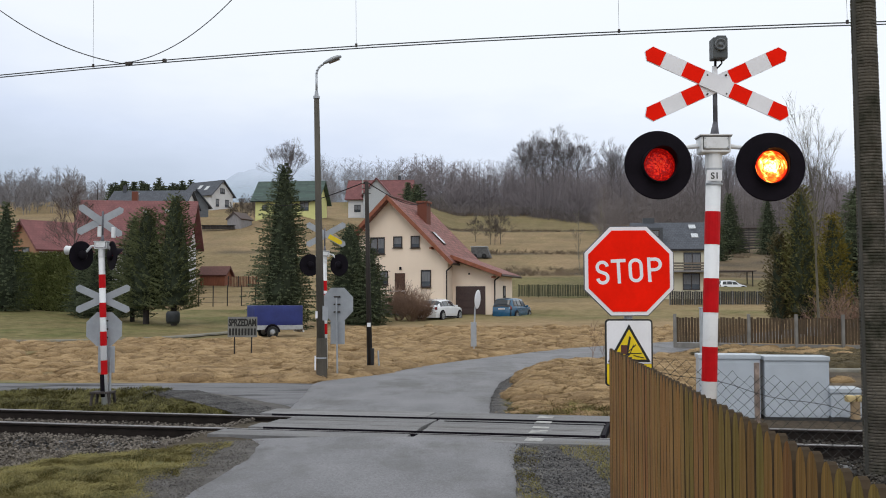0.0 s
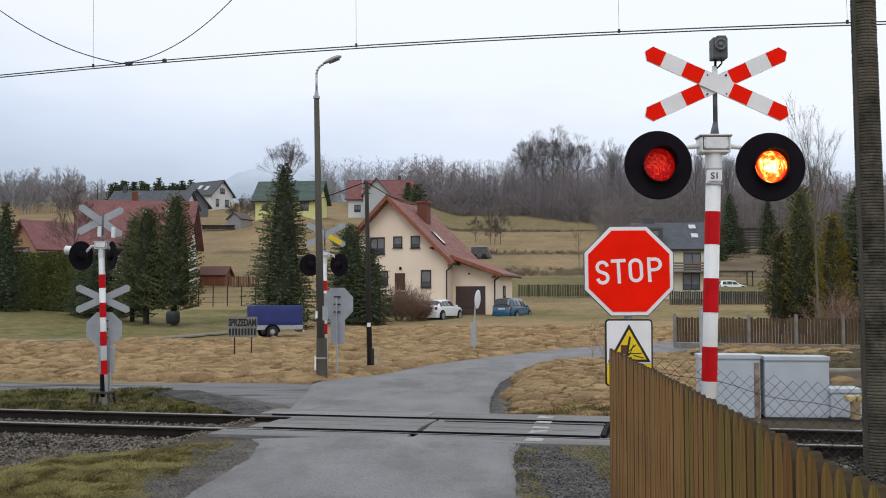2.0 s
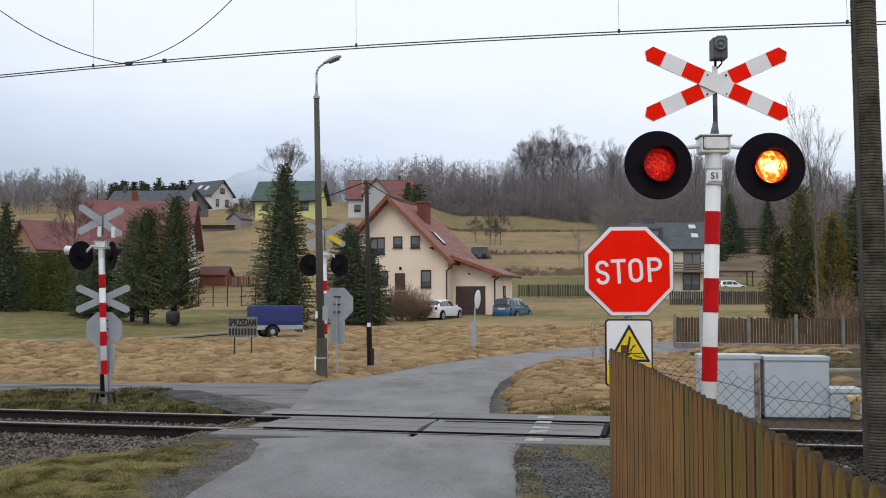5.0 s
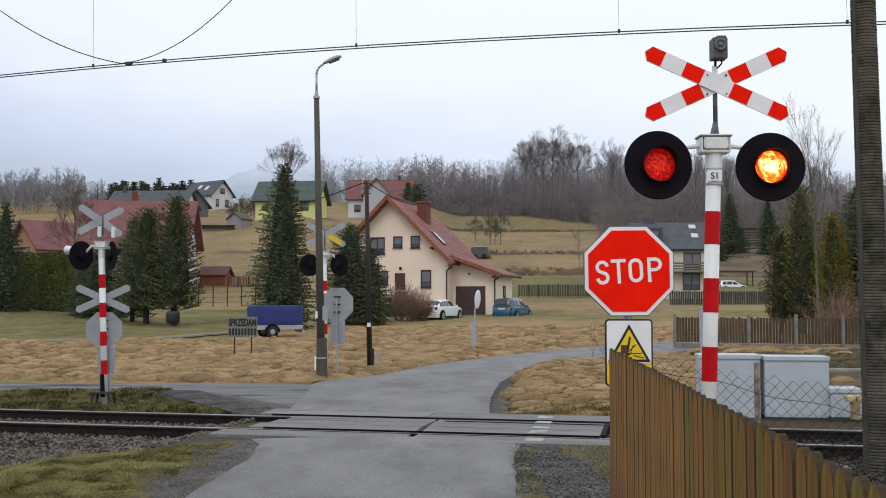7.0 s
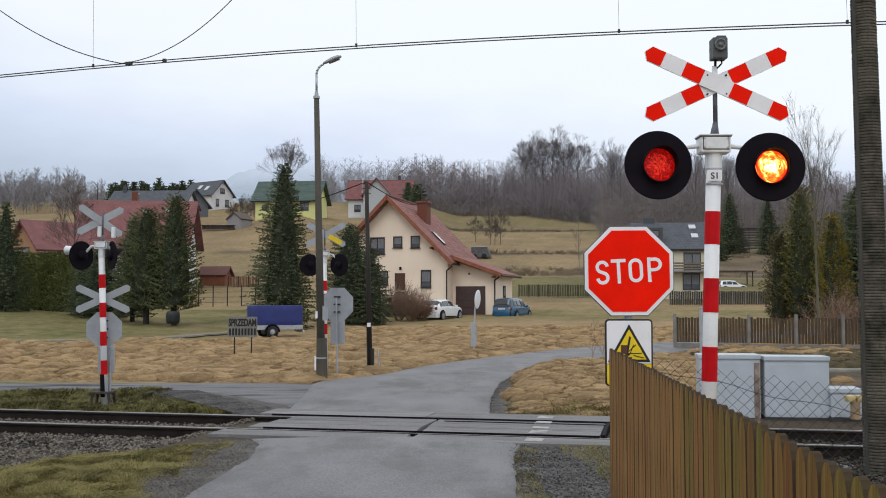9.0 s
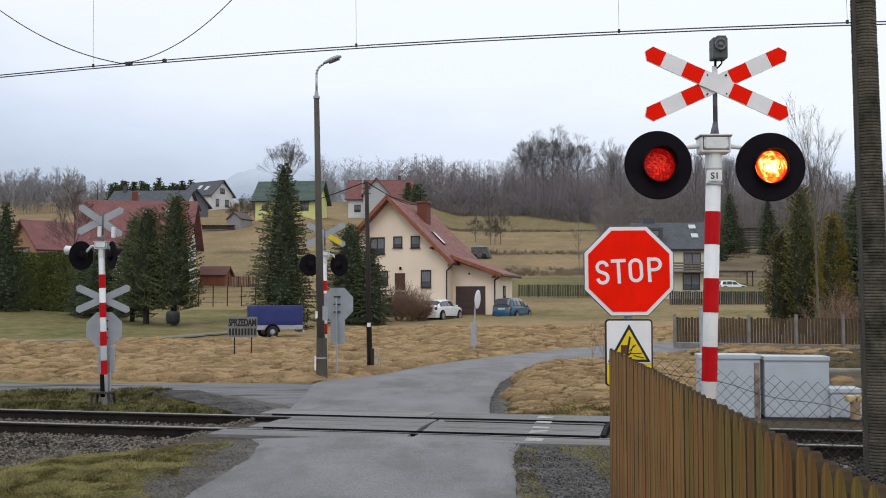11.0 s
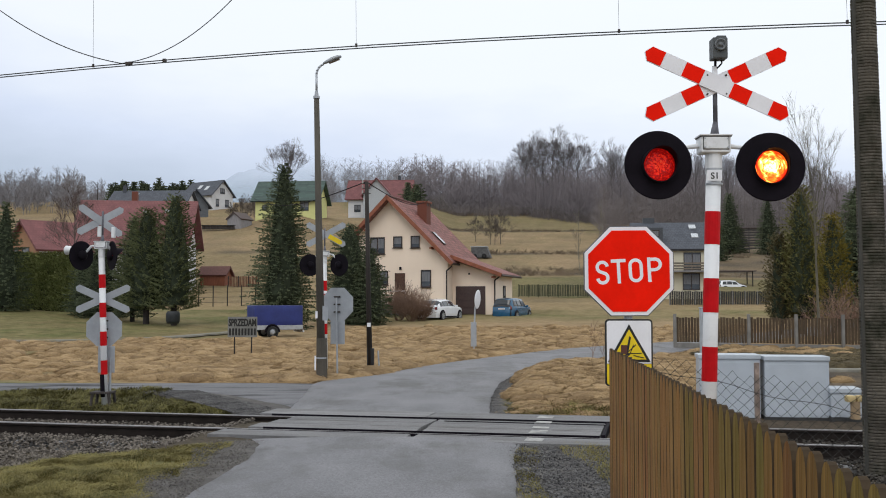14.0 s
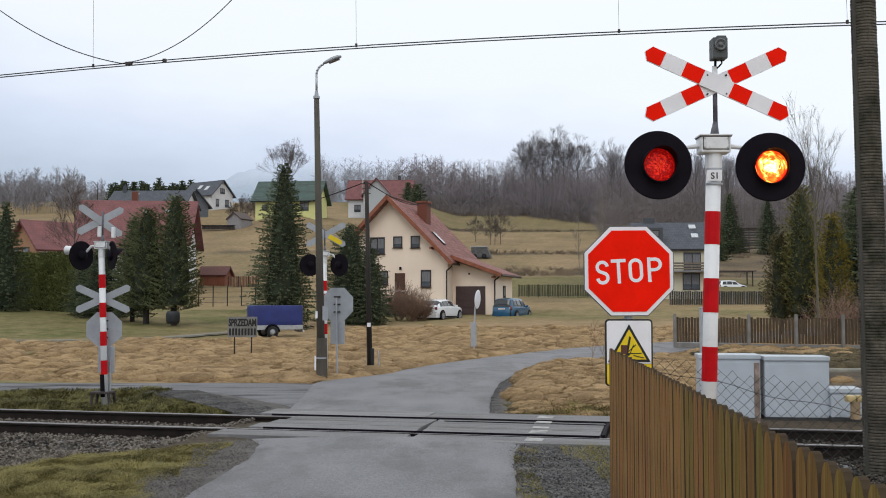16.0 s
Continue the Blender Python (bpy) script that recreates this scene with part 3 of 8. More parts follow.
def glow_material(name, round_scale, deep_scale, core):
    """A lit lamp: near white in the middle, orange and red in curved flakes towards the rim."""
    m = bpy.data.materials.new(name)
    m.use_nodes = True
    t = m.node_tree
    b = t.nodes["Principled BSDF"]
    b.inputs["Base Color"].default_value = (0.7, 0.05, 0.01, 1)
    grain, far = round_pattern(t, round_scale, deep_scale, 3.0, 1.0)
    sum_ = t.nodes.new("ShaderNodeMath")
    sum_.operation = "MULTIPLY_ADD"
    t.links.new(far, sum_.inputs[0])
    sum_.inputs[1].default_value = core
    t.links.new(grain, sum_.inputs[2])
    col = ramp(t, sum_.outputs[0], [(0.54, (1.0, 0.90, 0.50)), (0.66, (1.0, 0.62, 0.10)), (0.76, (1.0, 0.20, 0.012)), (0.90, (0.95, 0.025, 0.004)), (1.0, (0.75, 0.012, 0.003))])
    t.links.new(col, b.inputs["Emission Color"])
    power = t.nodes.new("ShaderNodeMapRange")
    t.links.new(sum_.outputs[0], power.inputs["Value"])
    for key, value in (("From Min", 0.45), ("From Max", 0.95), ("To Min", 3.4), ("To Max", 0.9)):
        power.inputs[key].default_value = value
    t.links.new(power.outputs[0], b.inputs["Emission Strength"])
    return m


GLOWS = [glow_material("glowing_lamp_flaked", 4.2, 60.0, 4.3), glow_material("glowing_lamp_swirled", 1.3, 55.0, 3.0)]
LIT_FACES = []


def cross_arm(sig, y, tilt, pieces, material_a, material_b, length=1.16, wide=0.155, centre=(0, 0, 0), yaw=0):
    """One arm of the warning cross, in red and white lengths, or plain when seen from behind."""
    m = pose(*centre, 0, 0, yaw) @ pose(0, y, 0) @ Matrix.Rotation(radians(tilt), 4, "Y")
    h, w = length / 2, wide / 2
    arm = None
    bm = bmesh.new()
    slab(bm, [(-h, -w * 0.08), (-h + 0.040, -w), (h - 0.040, -w), (h, -w * 0.08), (h, w * 0.08), (h - 0.040, w), (-h + 0.040, w), (-h, w * 0.08)], 0.012, m)
    arm = part("cross_arm", bm, material_a, sig)
    if pieces:
        for s in (-1, 1):
            bm = bmesh.new()
            slab(bm, [(s * (h - 0.005), -w * 0.07), (s * (h - 0.042), -w + 0.004), (s * (h - 0.150), -w + 0.004), (s * (h - 0.150), w - 0.004), (s * (h - 0.042), w - 0.004), (s * (h - 0.005), w * 0.07)][::s], 0.004, m @ pose(0, -0.003, 0))
            part("red_field", bm, material_b, arm, "red reflective field")
            bm = bmesh.new()
            slab(bm, [(s * 0.122, -w + 0.004), (s * 0.122, w - 0.004), (s * 0.272, w - 0.004), (s * 0.272, -w + 0.004)][::s], 0.004, m @ pose(0, -0.003, 0))
            part("red_field", bm, material_b, arm, "red reflective field")
    return arm


def signal(m, label, lens_z, post_lean, faces_us, discs, bands, cross_yaw=0.0, group="crossing signals"):
    """A flashing crossing signal; its front looks along -y."""
    s = thing("crossing_signal", label, "railway signal", m, group)
    rp = 0.056
    top = Vector((0, 0, lens_z + 0.02))
    foot = Vector((-math.tan(radians(post_lean)) * (lens_z + 0.1), 0, 0))

    def at(z):
        return foot + (top - foot) * (z / top.z)

    bm = bmesh.new()
    cyl(bm, at(0.02), at(lens_z - 0.02), rp, rp, 18)
    part("post", bm, WHITE, s, smooth=True)
    for z0, z1 in bands:
        bm = bmesh.new()
        cyl(bm, at(z0), at(z1), rp + 0.002, rp + 0.002, 18)
        part("red_band", bm, DARK_RED, s, "glossy red painted band")
    # junction box with its lid, collar and arms
    bm = bmesh.new()
    box(bm, 0.0, 0.0, lens_z + 0.165, 0.225, 0.16, 0.13, 0.012)
    cyl(bm, (0, 0, lens_z - 0.05), (0, 0, lens_z + 0.11), 0.062, 0.062, 16)
    b = part("junction_box", bm, WHITE, s)
    bm = bmesh.new()
    box(bm, 0.0, -0.082, lens_z + 0.172, 0.185, 0.012, 0.09, 0.006)
    box(bm, 0.0, -0.005, lens_z + 0.232, 0.245, 0.18, 0.012, 0.004)
    part("lid", bm, WHITE, b)
    bm = bmesh.new()
    box(bm, 0.0, -0.079, lens_z + 0.172, 0.199, 0.008, 0.103, 0.003)
    box(bm, 0.0, -0.005, lens_z + 0.223, 0.236, 0.171, 0.008, 0.002)
    # Slightly larger dark plate behind the lid gives it a dark outline
    part("gasket", bm, mat("dark_seam_grey", (0.10, 0.095, 0.095), 0.8, var=0.3, scale=20), b, "dark seam round the lid")
    bm = bmesh.new()
    for x, z in ((-0.085, 0.137), (0.085, 0.137), (-0.085, 0.205), (0.085, 0.205)):
        cyl(bm, (x, -0.086, lens_z + z), (x, -0.096, lens_z + z), 0.006, 0.006, 8)
    part("screw", bm, GALV, b)
    for q, (dx, dz, yaw) in zip((-1, 1), discs):
        bm = bmesh.new()
        cyl(bm, (q * 0.10, 0.02, lens_z + 0.165), (dx * 0.55, 0.03, lens_z + 0.15), 0.020, 0.016, 10)
        cyl(bm, (dx * 0.55, 0.03, lens_z + 0.15), (dx * 0.96, 0.09, lens_z + dz + 0.03), 0.022, 0.022, 10)
        part("bracket", bm, WHITE, s)
        head = pose(dx, -0.02, lens_z + dz, 0, 0, yaw)
        bm = bmesh.new()
        lathe(bm, [(0.128, 0.0), (0.256, 0.0), (0.262, 0.008), (0.256, 0.016), (0.08, 0.02)], 48, head)
        d = part("backing_disc", bm, BLACK, s, "round matt black backing board", smooth=False)
        bm = bmesh.new()
        lathe(bm, [(0.08, 0.02), (0.09, 0.03), (0.085, 0.07), (0.05, 0.09), (0.0001, 0.095)], 24, head)
        part("lamp_case", bm, BLACK, d, smooth=True)
        bm = bmesh.new()
        # hood: a short tube, deeper above than below
        seg = 32
        rings = []
        for k in range(seg):
            a = 2 * math.pi * k / seg
            deep = 0.055 + 0.085 * max(0.0, math.sin(a)) if faces_us else 0.05 + 0.15 * max(0.0, math.sin(a))
            rings.append([(r * math.cos(a), y, r * math.sin(a)) for r, y in ((0.128, 0.01), (0.128, -deep), (0.134, -deep), (0.134, 0.01))])
        vs = [[bm.verts.new(p) for p in ring] for ring in rings]
        for k in range(seg):
            for j in range(3):
                bm.faces.new((vs[k][j], vs[k][j + 1], vs[(k + 1) % seg][j + 1], vs[(k + 1) % seg][j]))
        bmesh.ops.transform(bm, matrix=head, verts=bm.verts)
        part("hood", bm, BLACK, d)
        bm = bmesh.new()
        lathe(bm, [(0.128, 0.004), (0.121, -0.0002), (0.095, -0.0072), (0.055, -0.0142), (0.0001, -0.018)], 32, head)
        bmesh.ops.transform(bm, matrix=head.inverted(), verts=bm.verts)
        part("lens", bm, LENS, d, "ribbed red glass lens", smooth=True).matrix_basis = head
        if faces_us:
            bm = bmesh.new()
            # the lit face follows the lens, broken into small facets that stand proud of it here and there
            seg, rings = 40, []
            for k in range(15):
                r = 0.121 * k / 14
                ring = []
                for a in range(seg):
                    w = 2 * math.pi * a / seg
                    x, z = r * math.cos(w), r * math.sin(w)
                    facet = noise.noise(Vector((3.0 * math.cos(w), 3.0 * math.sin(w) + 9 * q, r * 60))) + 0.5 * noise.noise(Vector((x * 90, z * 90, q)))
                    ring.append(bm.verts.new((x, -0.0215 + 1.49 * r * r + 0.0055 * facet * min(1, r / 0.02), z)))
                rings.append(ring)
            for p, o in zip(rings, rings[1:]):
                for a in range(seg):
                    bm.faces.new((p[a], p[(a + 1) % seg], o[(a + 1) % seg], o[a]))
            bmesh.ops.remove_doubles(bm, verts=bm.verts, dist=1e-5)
            # Stands in for the lens when lit; slides out through it
            lit_face = part("lamp_glow", bm, GLOWS[0 if q < 0 else 1], d, "glowing yellow-orange lit face of the signal lamp", smooth=True)
            LIT_FACES.append((lit_face, head))
    # mast
    zc = lens_z + 0.630
    mx = 0.026 if faces_us else 0.0
    bm = bmesh.new()
    cyl(bm, (mx * 0.6, 0.03, lens_z + 0.22), (mx, 0.03, lens_z + 0.35), 0.040, 0.018, 14)
    cyl(bm, (mx, 0.03, lens_z + 0.3), (mx, 0.03, zc + 0.15), 0.018, 0.018, 12)
    part("mast", bm, mat("dark_grey_steel", (0.12, 0.12, 0.14), 0.5, 0.3, var=0.25, scale=14), s, smooth=True)
    if faces_us:
        bm = bmesh.new()
        cyl(bm, (mx, 0.03, zc + 0.07), (mx, 0.03, zc + 0.145), 0.024, 0.020, 12)
        part("mast_cap", bm, WHITE, s, "white cap of the mast")
    return s, zc


def near_signal():
    base = (1.989, 7.6, -0.05)
    s, zc = signal(pose(*base), "red and white crossing signal with two flashing lamps", 2.775, 1.9, True,
                   [(-0.422, 0.012, 4), (0.426, -0.002, -3)],
                   [(1.157, 1.415), (1.673, 1.929), (2.185, 2.434)])
    s.location.x = 2.055
    for tilt, y in ((-24.6, 0.005), (24.6, -0.012)):
        cross_arm(s, y, tilt, True, SIGN_WHITE, RED, 1.195, 0.123, (0.029, 0.0, zc + 0.006))
    bm = bmesh.new()
    for x in (-0.06, 0.07):
        for z in (0.09, -0.09):
            cyl(bm, (x * 1.1 + 0.026, -0.014, zc + z * 0.80), (x * 1.1 + 0.026, 0.05, zc + z * 0.80), 0.007, 0.007, 8)
            cyl(bm, (x * 1.1 + 0.026, 0.03, zc + z * 0.80), (x * 1.3 + 0.026, 0.03, zc + z * 0.98), 0.006, 0.004, 6)
    part("clamp", bm, IRON, s)
    # warning bell in its housing
    zb = zc + 0.27
    bm = bmesh.new()
    box(bm, 0.046, -0.01, zb, 0.112, 0.12, 0.160, 0.008)
    box(bm, 0.058, -0.01, zb + 0.085, 0.072, 0.11, 0.02, 0.006)
    bell = part("bell_housing", bm, mat("grey_green_casting", (0.075, 0.082, 0.085), 0.55, var=0.2), s, "dark grey bell housing")
    bm = bmesh.new()
    lathe(bm, [(0.044, 0.0), (0.046, -0.018), (0.036, -0.02), (0.030, -0.006), (0.018, -0.010), (0.016, -0.022), (0.0001, -0.024)], 24, pose(0.044, -0.07, zb + 0.022))
    part("sounder", bm, mat("worn_grey_casting", (0.14, 0.15, 0.16), 0.5, var=0.25, scale=20), bell, "round grey sounder", smooth=True)
    bm = bmesh.new()
    cyl(bm, (0.026, 0.02, zc + 0.10), (0.030, 0.02, zb - 0.08), 0.010, 0.010, 8)
    tube(bm, [(0.070, 0, zb - 0.08), (0.074, 0.0, zb - 0.105), (0.05, 0.01, zb - 0.13), (0.03, 0.03, zb - 0.15)], 0.006, 6)
    part("cable", bm, BLACK, bell)
    # number plate of the signal
    bm = bmesh.new()
    box(bm, -0.012, -0.066, 2.775 - 0.072, 0.112, 0.004, 0.082)
    plate = part("plate", bm, SIGN_WHITE, s, "small white plate reading S1")
    part("lettering", text_mesh("S1", 0.068, 0.001, pose(-0.010, -0.070, 2.775 - 0.078), stroke=0.001), INK, plate)
    bm = bmesh.new()
    cyl(bm, (0, 0, 2.775 - 0.03), (0, 0, 2.775 - 0.014), 0.066, 0.066, 16)
    part("clamp_ring", bm, GALV, s)
    bm = bmesh.new()
    cyl(bm, (0, 0, 2.775 - 0.14), (0, 0, 2.775 - 0.125), 0.066, 0.066, 16)
    part("clamp_ring", bm, GALV, s)
    return s


NEAR_SIGNAL = near_signal()


def pedestal(parent, z):
    bm = bmesh.new()
    box(bm, 0, 0, z, 0.36, 0.34, 0.035, 0.006)
    for x in (-0.15, 0.15):
        for y in (-0.14, 0.14):
            cyl(bm, (x * 0.95, y * 0.95, z), (x * 1.25, y * 1.25, z - 0.42), 0.03, 0.022, 8)
    part("pedestal", bm, IRON, parent, "rusty four-legged cast-iron pedestal")


def octagon_back(parent, m, across):
    bm = bmesh.new()
    slab(bm, octagon(across), 0.012, m)
    sign = part("sign_plate", bm, GREYBACK, parent, "plain grey back of an octagonal sign")
    bm = bmesh.new()
    for z in (-0.15, 0.0, 0.15):
        box(bm, 0, -0.02, z, 0.14, 0.02, 0.03, 0.004, m)
    part("clamp", bm, IRON, sign)


def far_signals():
    # beside the side lane, seen from behind
    d = 18.0
    z0 = -0.20
    s, zc = signal(pose(-6.110, d, z0), "red and white crossing signal seen from behind, with two crosses", 2.75, -2.2, False,
                   [(-0.36, -0.02, 238), (0.20, -0.02, 126)],
                   [(0.615, 0.865), (1.126, 1.377), (1.628, 1.890), (2.152, 2.394)])
    for tilt, y in ((35, 0.02), (-30, 0.034)):
        cross_arm(s, y, tilt, False, GREYBACK, RED, 0.90, 0.125, (-0.03, 0, zc - 0.02), 18)
    for tilt, y in ((24, 0.10), (-24, 0.115)):
        cross_arm(s, y, tilt, False, GREYBACK, RED, 1.06, 0.125, (0.0, 0, 1.960))
    octagon_back(s, pose(0.03, 0.12, 1.417, 0, 0, 14), 0.61)
    bm = bmesh.new()
    box(bm, 0.085, 0.10, 0.876, 0.30, 0.015, 0.47, 0.006)
    part("plate", bm, GREYBACK, s, "grey back of a small plate")
    bm = bmesh.new()
    cyl(bm, (0.09, 0, 0.22), (0.07, 0, 0.62), 0.062, 0.062, 16)
    part("sleeve", bm, BLACK, s, "black lower sleeve of the post")
    bm = bmesh.new()
    cyl(bm, (0.15, 0.11, 0.2), (0.15, 0.11, 0.9), 0.025, 0.025, 10)
    part("sign_post", bm, GALV, s)
    bm = bmesh.new()
    lathe(bm, [(0.05, 0.0), (0.07, -0.12), (0.085, -0.2), (0.06, -0.2), (0.04, -0.02)], 16, pose(-0.46, 0.0, 2.83, 0, 0, 250))
    part("visor", bm, WHITE, s, "white lamp visor", smooth=True)
    bm = bmesh.new()
    for x, zz, wide in ((-0.06, 0.42, 0.075), (0.18, 0.40, 0.06)):
        box(bm, x, 0.08, 2.75 + zz, wide, 0.09, 0.19, 0.01)
    part("bell_housing", bm, WHITE, s, "white bell housings under the cross")
    ped = thing("pedestal", "dark cast-iron pedestal under the signal post", "pedestal", pose(-6.039, d, z0))
    pedestal(ped, 0.30)
    # behind the lamp post
    d = 24.0
    s, zc = signal(pose(-2.828, d, -0.06), "red and white crossing signal behind the lamp post, seen from behind", 2.743, -0.8, False,
                   [(-0.34, -0.10, 205), (0.36, -0.10, 150)], [(1.626, 1.962), (2.029, 2.271), (1.0, 1.25)])
    for tilt, y in ((29, 0.02), (-29, 0.034)):
        cross_arm(s, y, tilt, False, GREYBACK, RED, 1.06, 0.14, (0.03, 0, zc))
    bm = bmesh.new()
    slab(bm, [(0.08, -0.055), (0.40, -0.055), (0.44, -0.02), (0.44, 0.02), (0.40, 0.055), (0.08, 0.055)], 0.004, pose(0.03, 0.012, zc) @ Matrix.Rotation(radians(29), 4, "Y"))
    part("yellow_patch", bm, SIGN_YELLOW, s, "stained yellow film on one arm")
    # stop sign of the far approach, from behind
    d = 20.0
    t = thing("road_sign", "grey back of an octagonal stop sign on a thin post", "traffic sign", pose(-2.098 * 1.165, d * 1.165, -0.35) @ Matrix.Scale(1.165, 4))
    octagon_back(t, pose(0.0, 0.03, 1.715, 0, 0, -16), 0.66)
    bm = bmesh.new()
    box(bm, 0, 0.03, 1.157, 0.30, 0.012, 0.46, 0.005, pose(0, 0, 0, 0, 0, -16))
    part("plate", bm, GREYBACK, t, "grey back of a small plate")
    bm = bmesh.new()
    cyl(bm, (0.015, 0, 0.18), (-0.02, 0, 1.85), 0.018, 0.018, 10)
    part("sign_post", bm, GALV, t)


far_signals()


def stroke_letter(bm, points, weight, m, closed=False):
    """One stroke of a letter: a flat band of even weight along points in x, z."""
    n = len(points)
    pts = [Vector((x, z)) for x, z in points]
    front, back = [], []
    for i, p in enumerate(pts):
        a = pts[(i - 1) % n] if closed or i else p
        b = pts[(i + 1) % n] if closed or i < n - 1 else p
        d0, d1 = (p - a), (b - p)
        d = ((d0.normalized() if d0.length else d1.normalized()) + (d1.normalized() if d1.length else d0.normalized())).normalized()
        side = Vector((-d.y, d.x)) * weight / 2
        for store, y in ((front, 0.0), (back, 0.0015)):
            store.append([bm.verts.new(m @ Vector((q.x, y, q.y))) for q in (p + side, p - side)])
    for i in range(n if closed else n - 1):
        k = (i + 1) % n
        bm.faces.new((front[i][0], front[i][1], front[k][1], front[k][0]))
        for e in (0, 1):
            bm.faces.new((front[i][e], front[k][e], back[k][e], back[i][e]))


def arc_points(cx, cz, r, a0, a1, steps=10):
    return [(cx + r * math.cos(radians(a0 + (a1 - a0) * k / steps)), cz + r * math.sin(radians(a0 + (a1 - a0) * k / steps))) for k in range(steps + 1)]


def rounded_plate(w, h, r):
    pts = []
    for sx, sz, a in ((1, 1, 0), (-1, 1, 90), (-1, -1, 180), (1, -1, 270)):
        pts += arc_points(sx * (w / 2 - r), sz * (h / 2 - r), r, a, a + 90, 5)
    return pts


def stop_sign():
    d = 6.9
    s = thing("stop_sign", "red octagonal stop sign with white border above a warning plate", "traffic sign", pose(1.274, d, 0.0))
    m = pose(0, 0, 1.913, 0, 0, 0) @ Matrix.Rotation(radians(-0.4), 4, "Y")
    bm = bmesh.new()
    slab(bm, octagon(0.618), 0.016, m)
    plate = part("sign_rim", bm, mat("dark_sign_edge", (0.10, 0.10, 0.115), 0.5, 0.3, var=0.15), s, "dark folded sheet edge")
    bm = bmesh.new()
    slab(bm, octagon(0.606), 0.004, m @ pose(0, -0.004, 0))
    part("white_border", bm, SIGN_WHITE, plate, "white reflective border")
    bm = bmesh.new()
    slab(bm, octagon(0.556), 0.004, m @ pose(0, -0.008, 0))
    part("red_field", bm, RED, plate, "bright red reflective field")
    a, top, wt = 0.038, 0.071, 0.0225
    strokes = {
        "S": [(arc_points(0, top - 0.0345, 0.0345, 5, 235, 16) + arc_points(0, -top + 0.0345, 0.0345, 55, -175, 16), False)],
        "T": [([(-0.051, top), (0.051, top)], False), ([(0, top + 0.012), (0, -top - 0.0135)], False)],
        "O": [(arc_points(0, top - a, a, 0, 180, 12) + arc_points(0, -top + a, a, 180, 360, 12), True)],
        "P": [([(-a, top + 0.0135), (-a, -top - 0.0135)], False), ([(-a, top), (0.006, top)] + arc_points(0.004, top - 0.0355, 0.0355, 85, -85, 12) + [(0.0, -0.001), (-a, -0.001)], False)],
    }
    for letter, x, z in (("S", -0.182, -0.010), ("T", -0.071, -0.001), ("O", 0.046, 0.004), ("P", 0.176, 0.009)):
        bm = bmesh.new()
        for k, (line, closed) in enumerate(strokes[letter]):
            stroke_letter(bm, line, wt, m @ pose(x, -0.0095 - 0.0004 * k, z, 0, -2.6, 0), closed)
        part("letter", bm, SIGN_WHITE, plate, "white letter " + letter)
    # danger plate
    x0, x1, z0, z1 = -0.166, 0.159, 1.127, 1.584
    cx, cz, w, h = (x0 + x1) / 2, (z0 + z1) / 2, x1 - x0, z1 - z0
    bm = bmesh.new()
    slab(bm, rounded_plate(w, h, 0.026), 0.014, pose(cx, 0.003, cz))
    p2 = part("plate", bm, INK, s, "black-edged plate with a warning triangle")
    bm = bmesh.new()
    slab(bm, [(px, max(pz, -h * 0.163)) for px, pz in rounded_plate(w - 0.022, h - 0.022, 0.018)], 0.004, pose(cx, -0.001, cz))
    part("white_field", bm, SIGN_WHITE, p2)
    bm = bmesh.new()
    slab(bm, [(px, min(pz, -h * 0.170)) for px, pz in rounded_plate(w - 0.022, h - 0.022, 0.018)], 0.004, pose(cx, -0.001, cz))
    part("yellow_field", bm, SIGN_YELLOW, p2)
    zt, zb = z1 - 0.035, z1 - 0.292
    for scale, y, material in ((1.0, -0.005, INK), (0.80, -0.008, SIGN_YELLOW)):
        bm = bmesh.new()
        cz2 = (zt + 2 * zb) / 3
        pts = [(-0.146, zb), (0.146, zb), (0.0, zt)]
        slab(bm, [(cx + px * scale, cz2 + (pz - cz2) * scale) for px, pz in pts], 0.003, pose(0, y, 0))
        part("triangle", bm, material, p2)
    # pictogram: a small brown block, a jagged bolt and thin bent lines
    bm = bmesh.new()
    box(bm, cx - 0.036, -0.010, zb + 0.085, 0.042, 0.002, 0.060)
    part("pictogram", bm, mat("dark_brown_print", (0.09, 0.03, 0.02), 0.6), p2)
    bm = bmesh.new()
    slab(bm, [(cx + 0.000, zb + 0.175), (cx - 0.030, zb + 0.040), (cx - 0.012, zb + 0.048), (cx - 0.022, zb + 0.030), (cx + 0.006, zb + 0.050), (cx - 0.008, zb + 0.058), (cx + 0.012, zb + 0.170)], 0.002, pose(0, -0.010, 0))
    for p, q in (((-0.012, 0.065), (0.045, 0.118)), ((0.030, 0.118), (0.000, 0.048)), ((-0.01, 0.058), (0.085, 0.060)), ((0.03, 0.045), (0.10, 0.028))):
        cyl(bm, (cx + p[0], -0.009, zb + p[1]), (cx + q[0], -0.009, zb + q[1]), 0.003, 0.003, 6)
    part("pictogram_line", bm, INK, p2)
    bm = bmesh.new()
    cyl(bm, (0.0, 0.045, 0), (0.0, 0.045, 2.107), 0.03, 0.03, 12)
    for z in (1.72, 2.05, 1.5, 1.2):
        box(bm, 0, 0.03, z, 0.12, 0.03, 0.03, 0.004)
    part("sign_post", bm, GALV, s)


stop_sign()


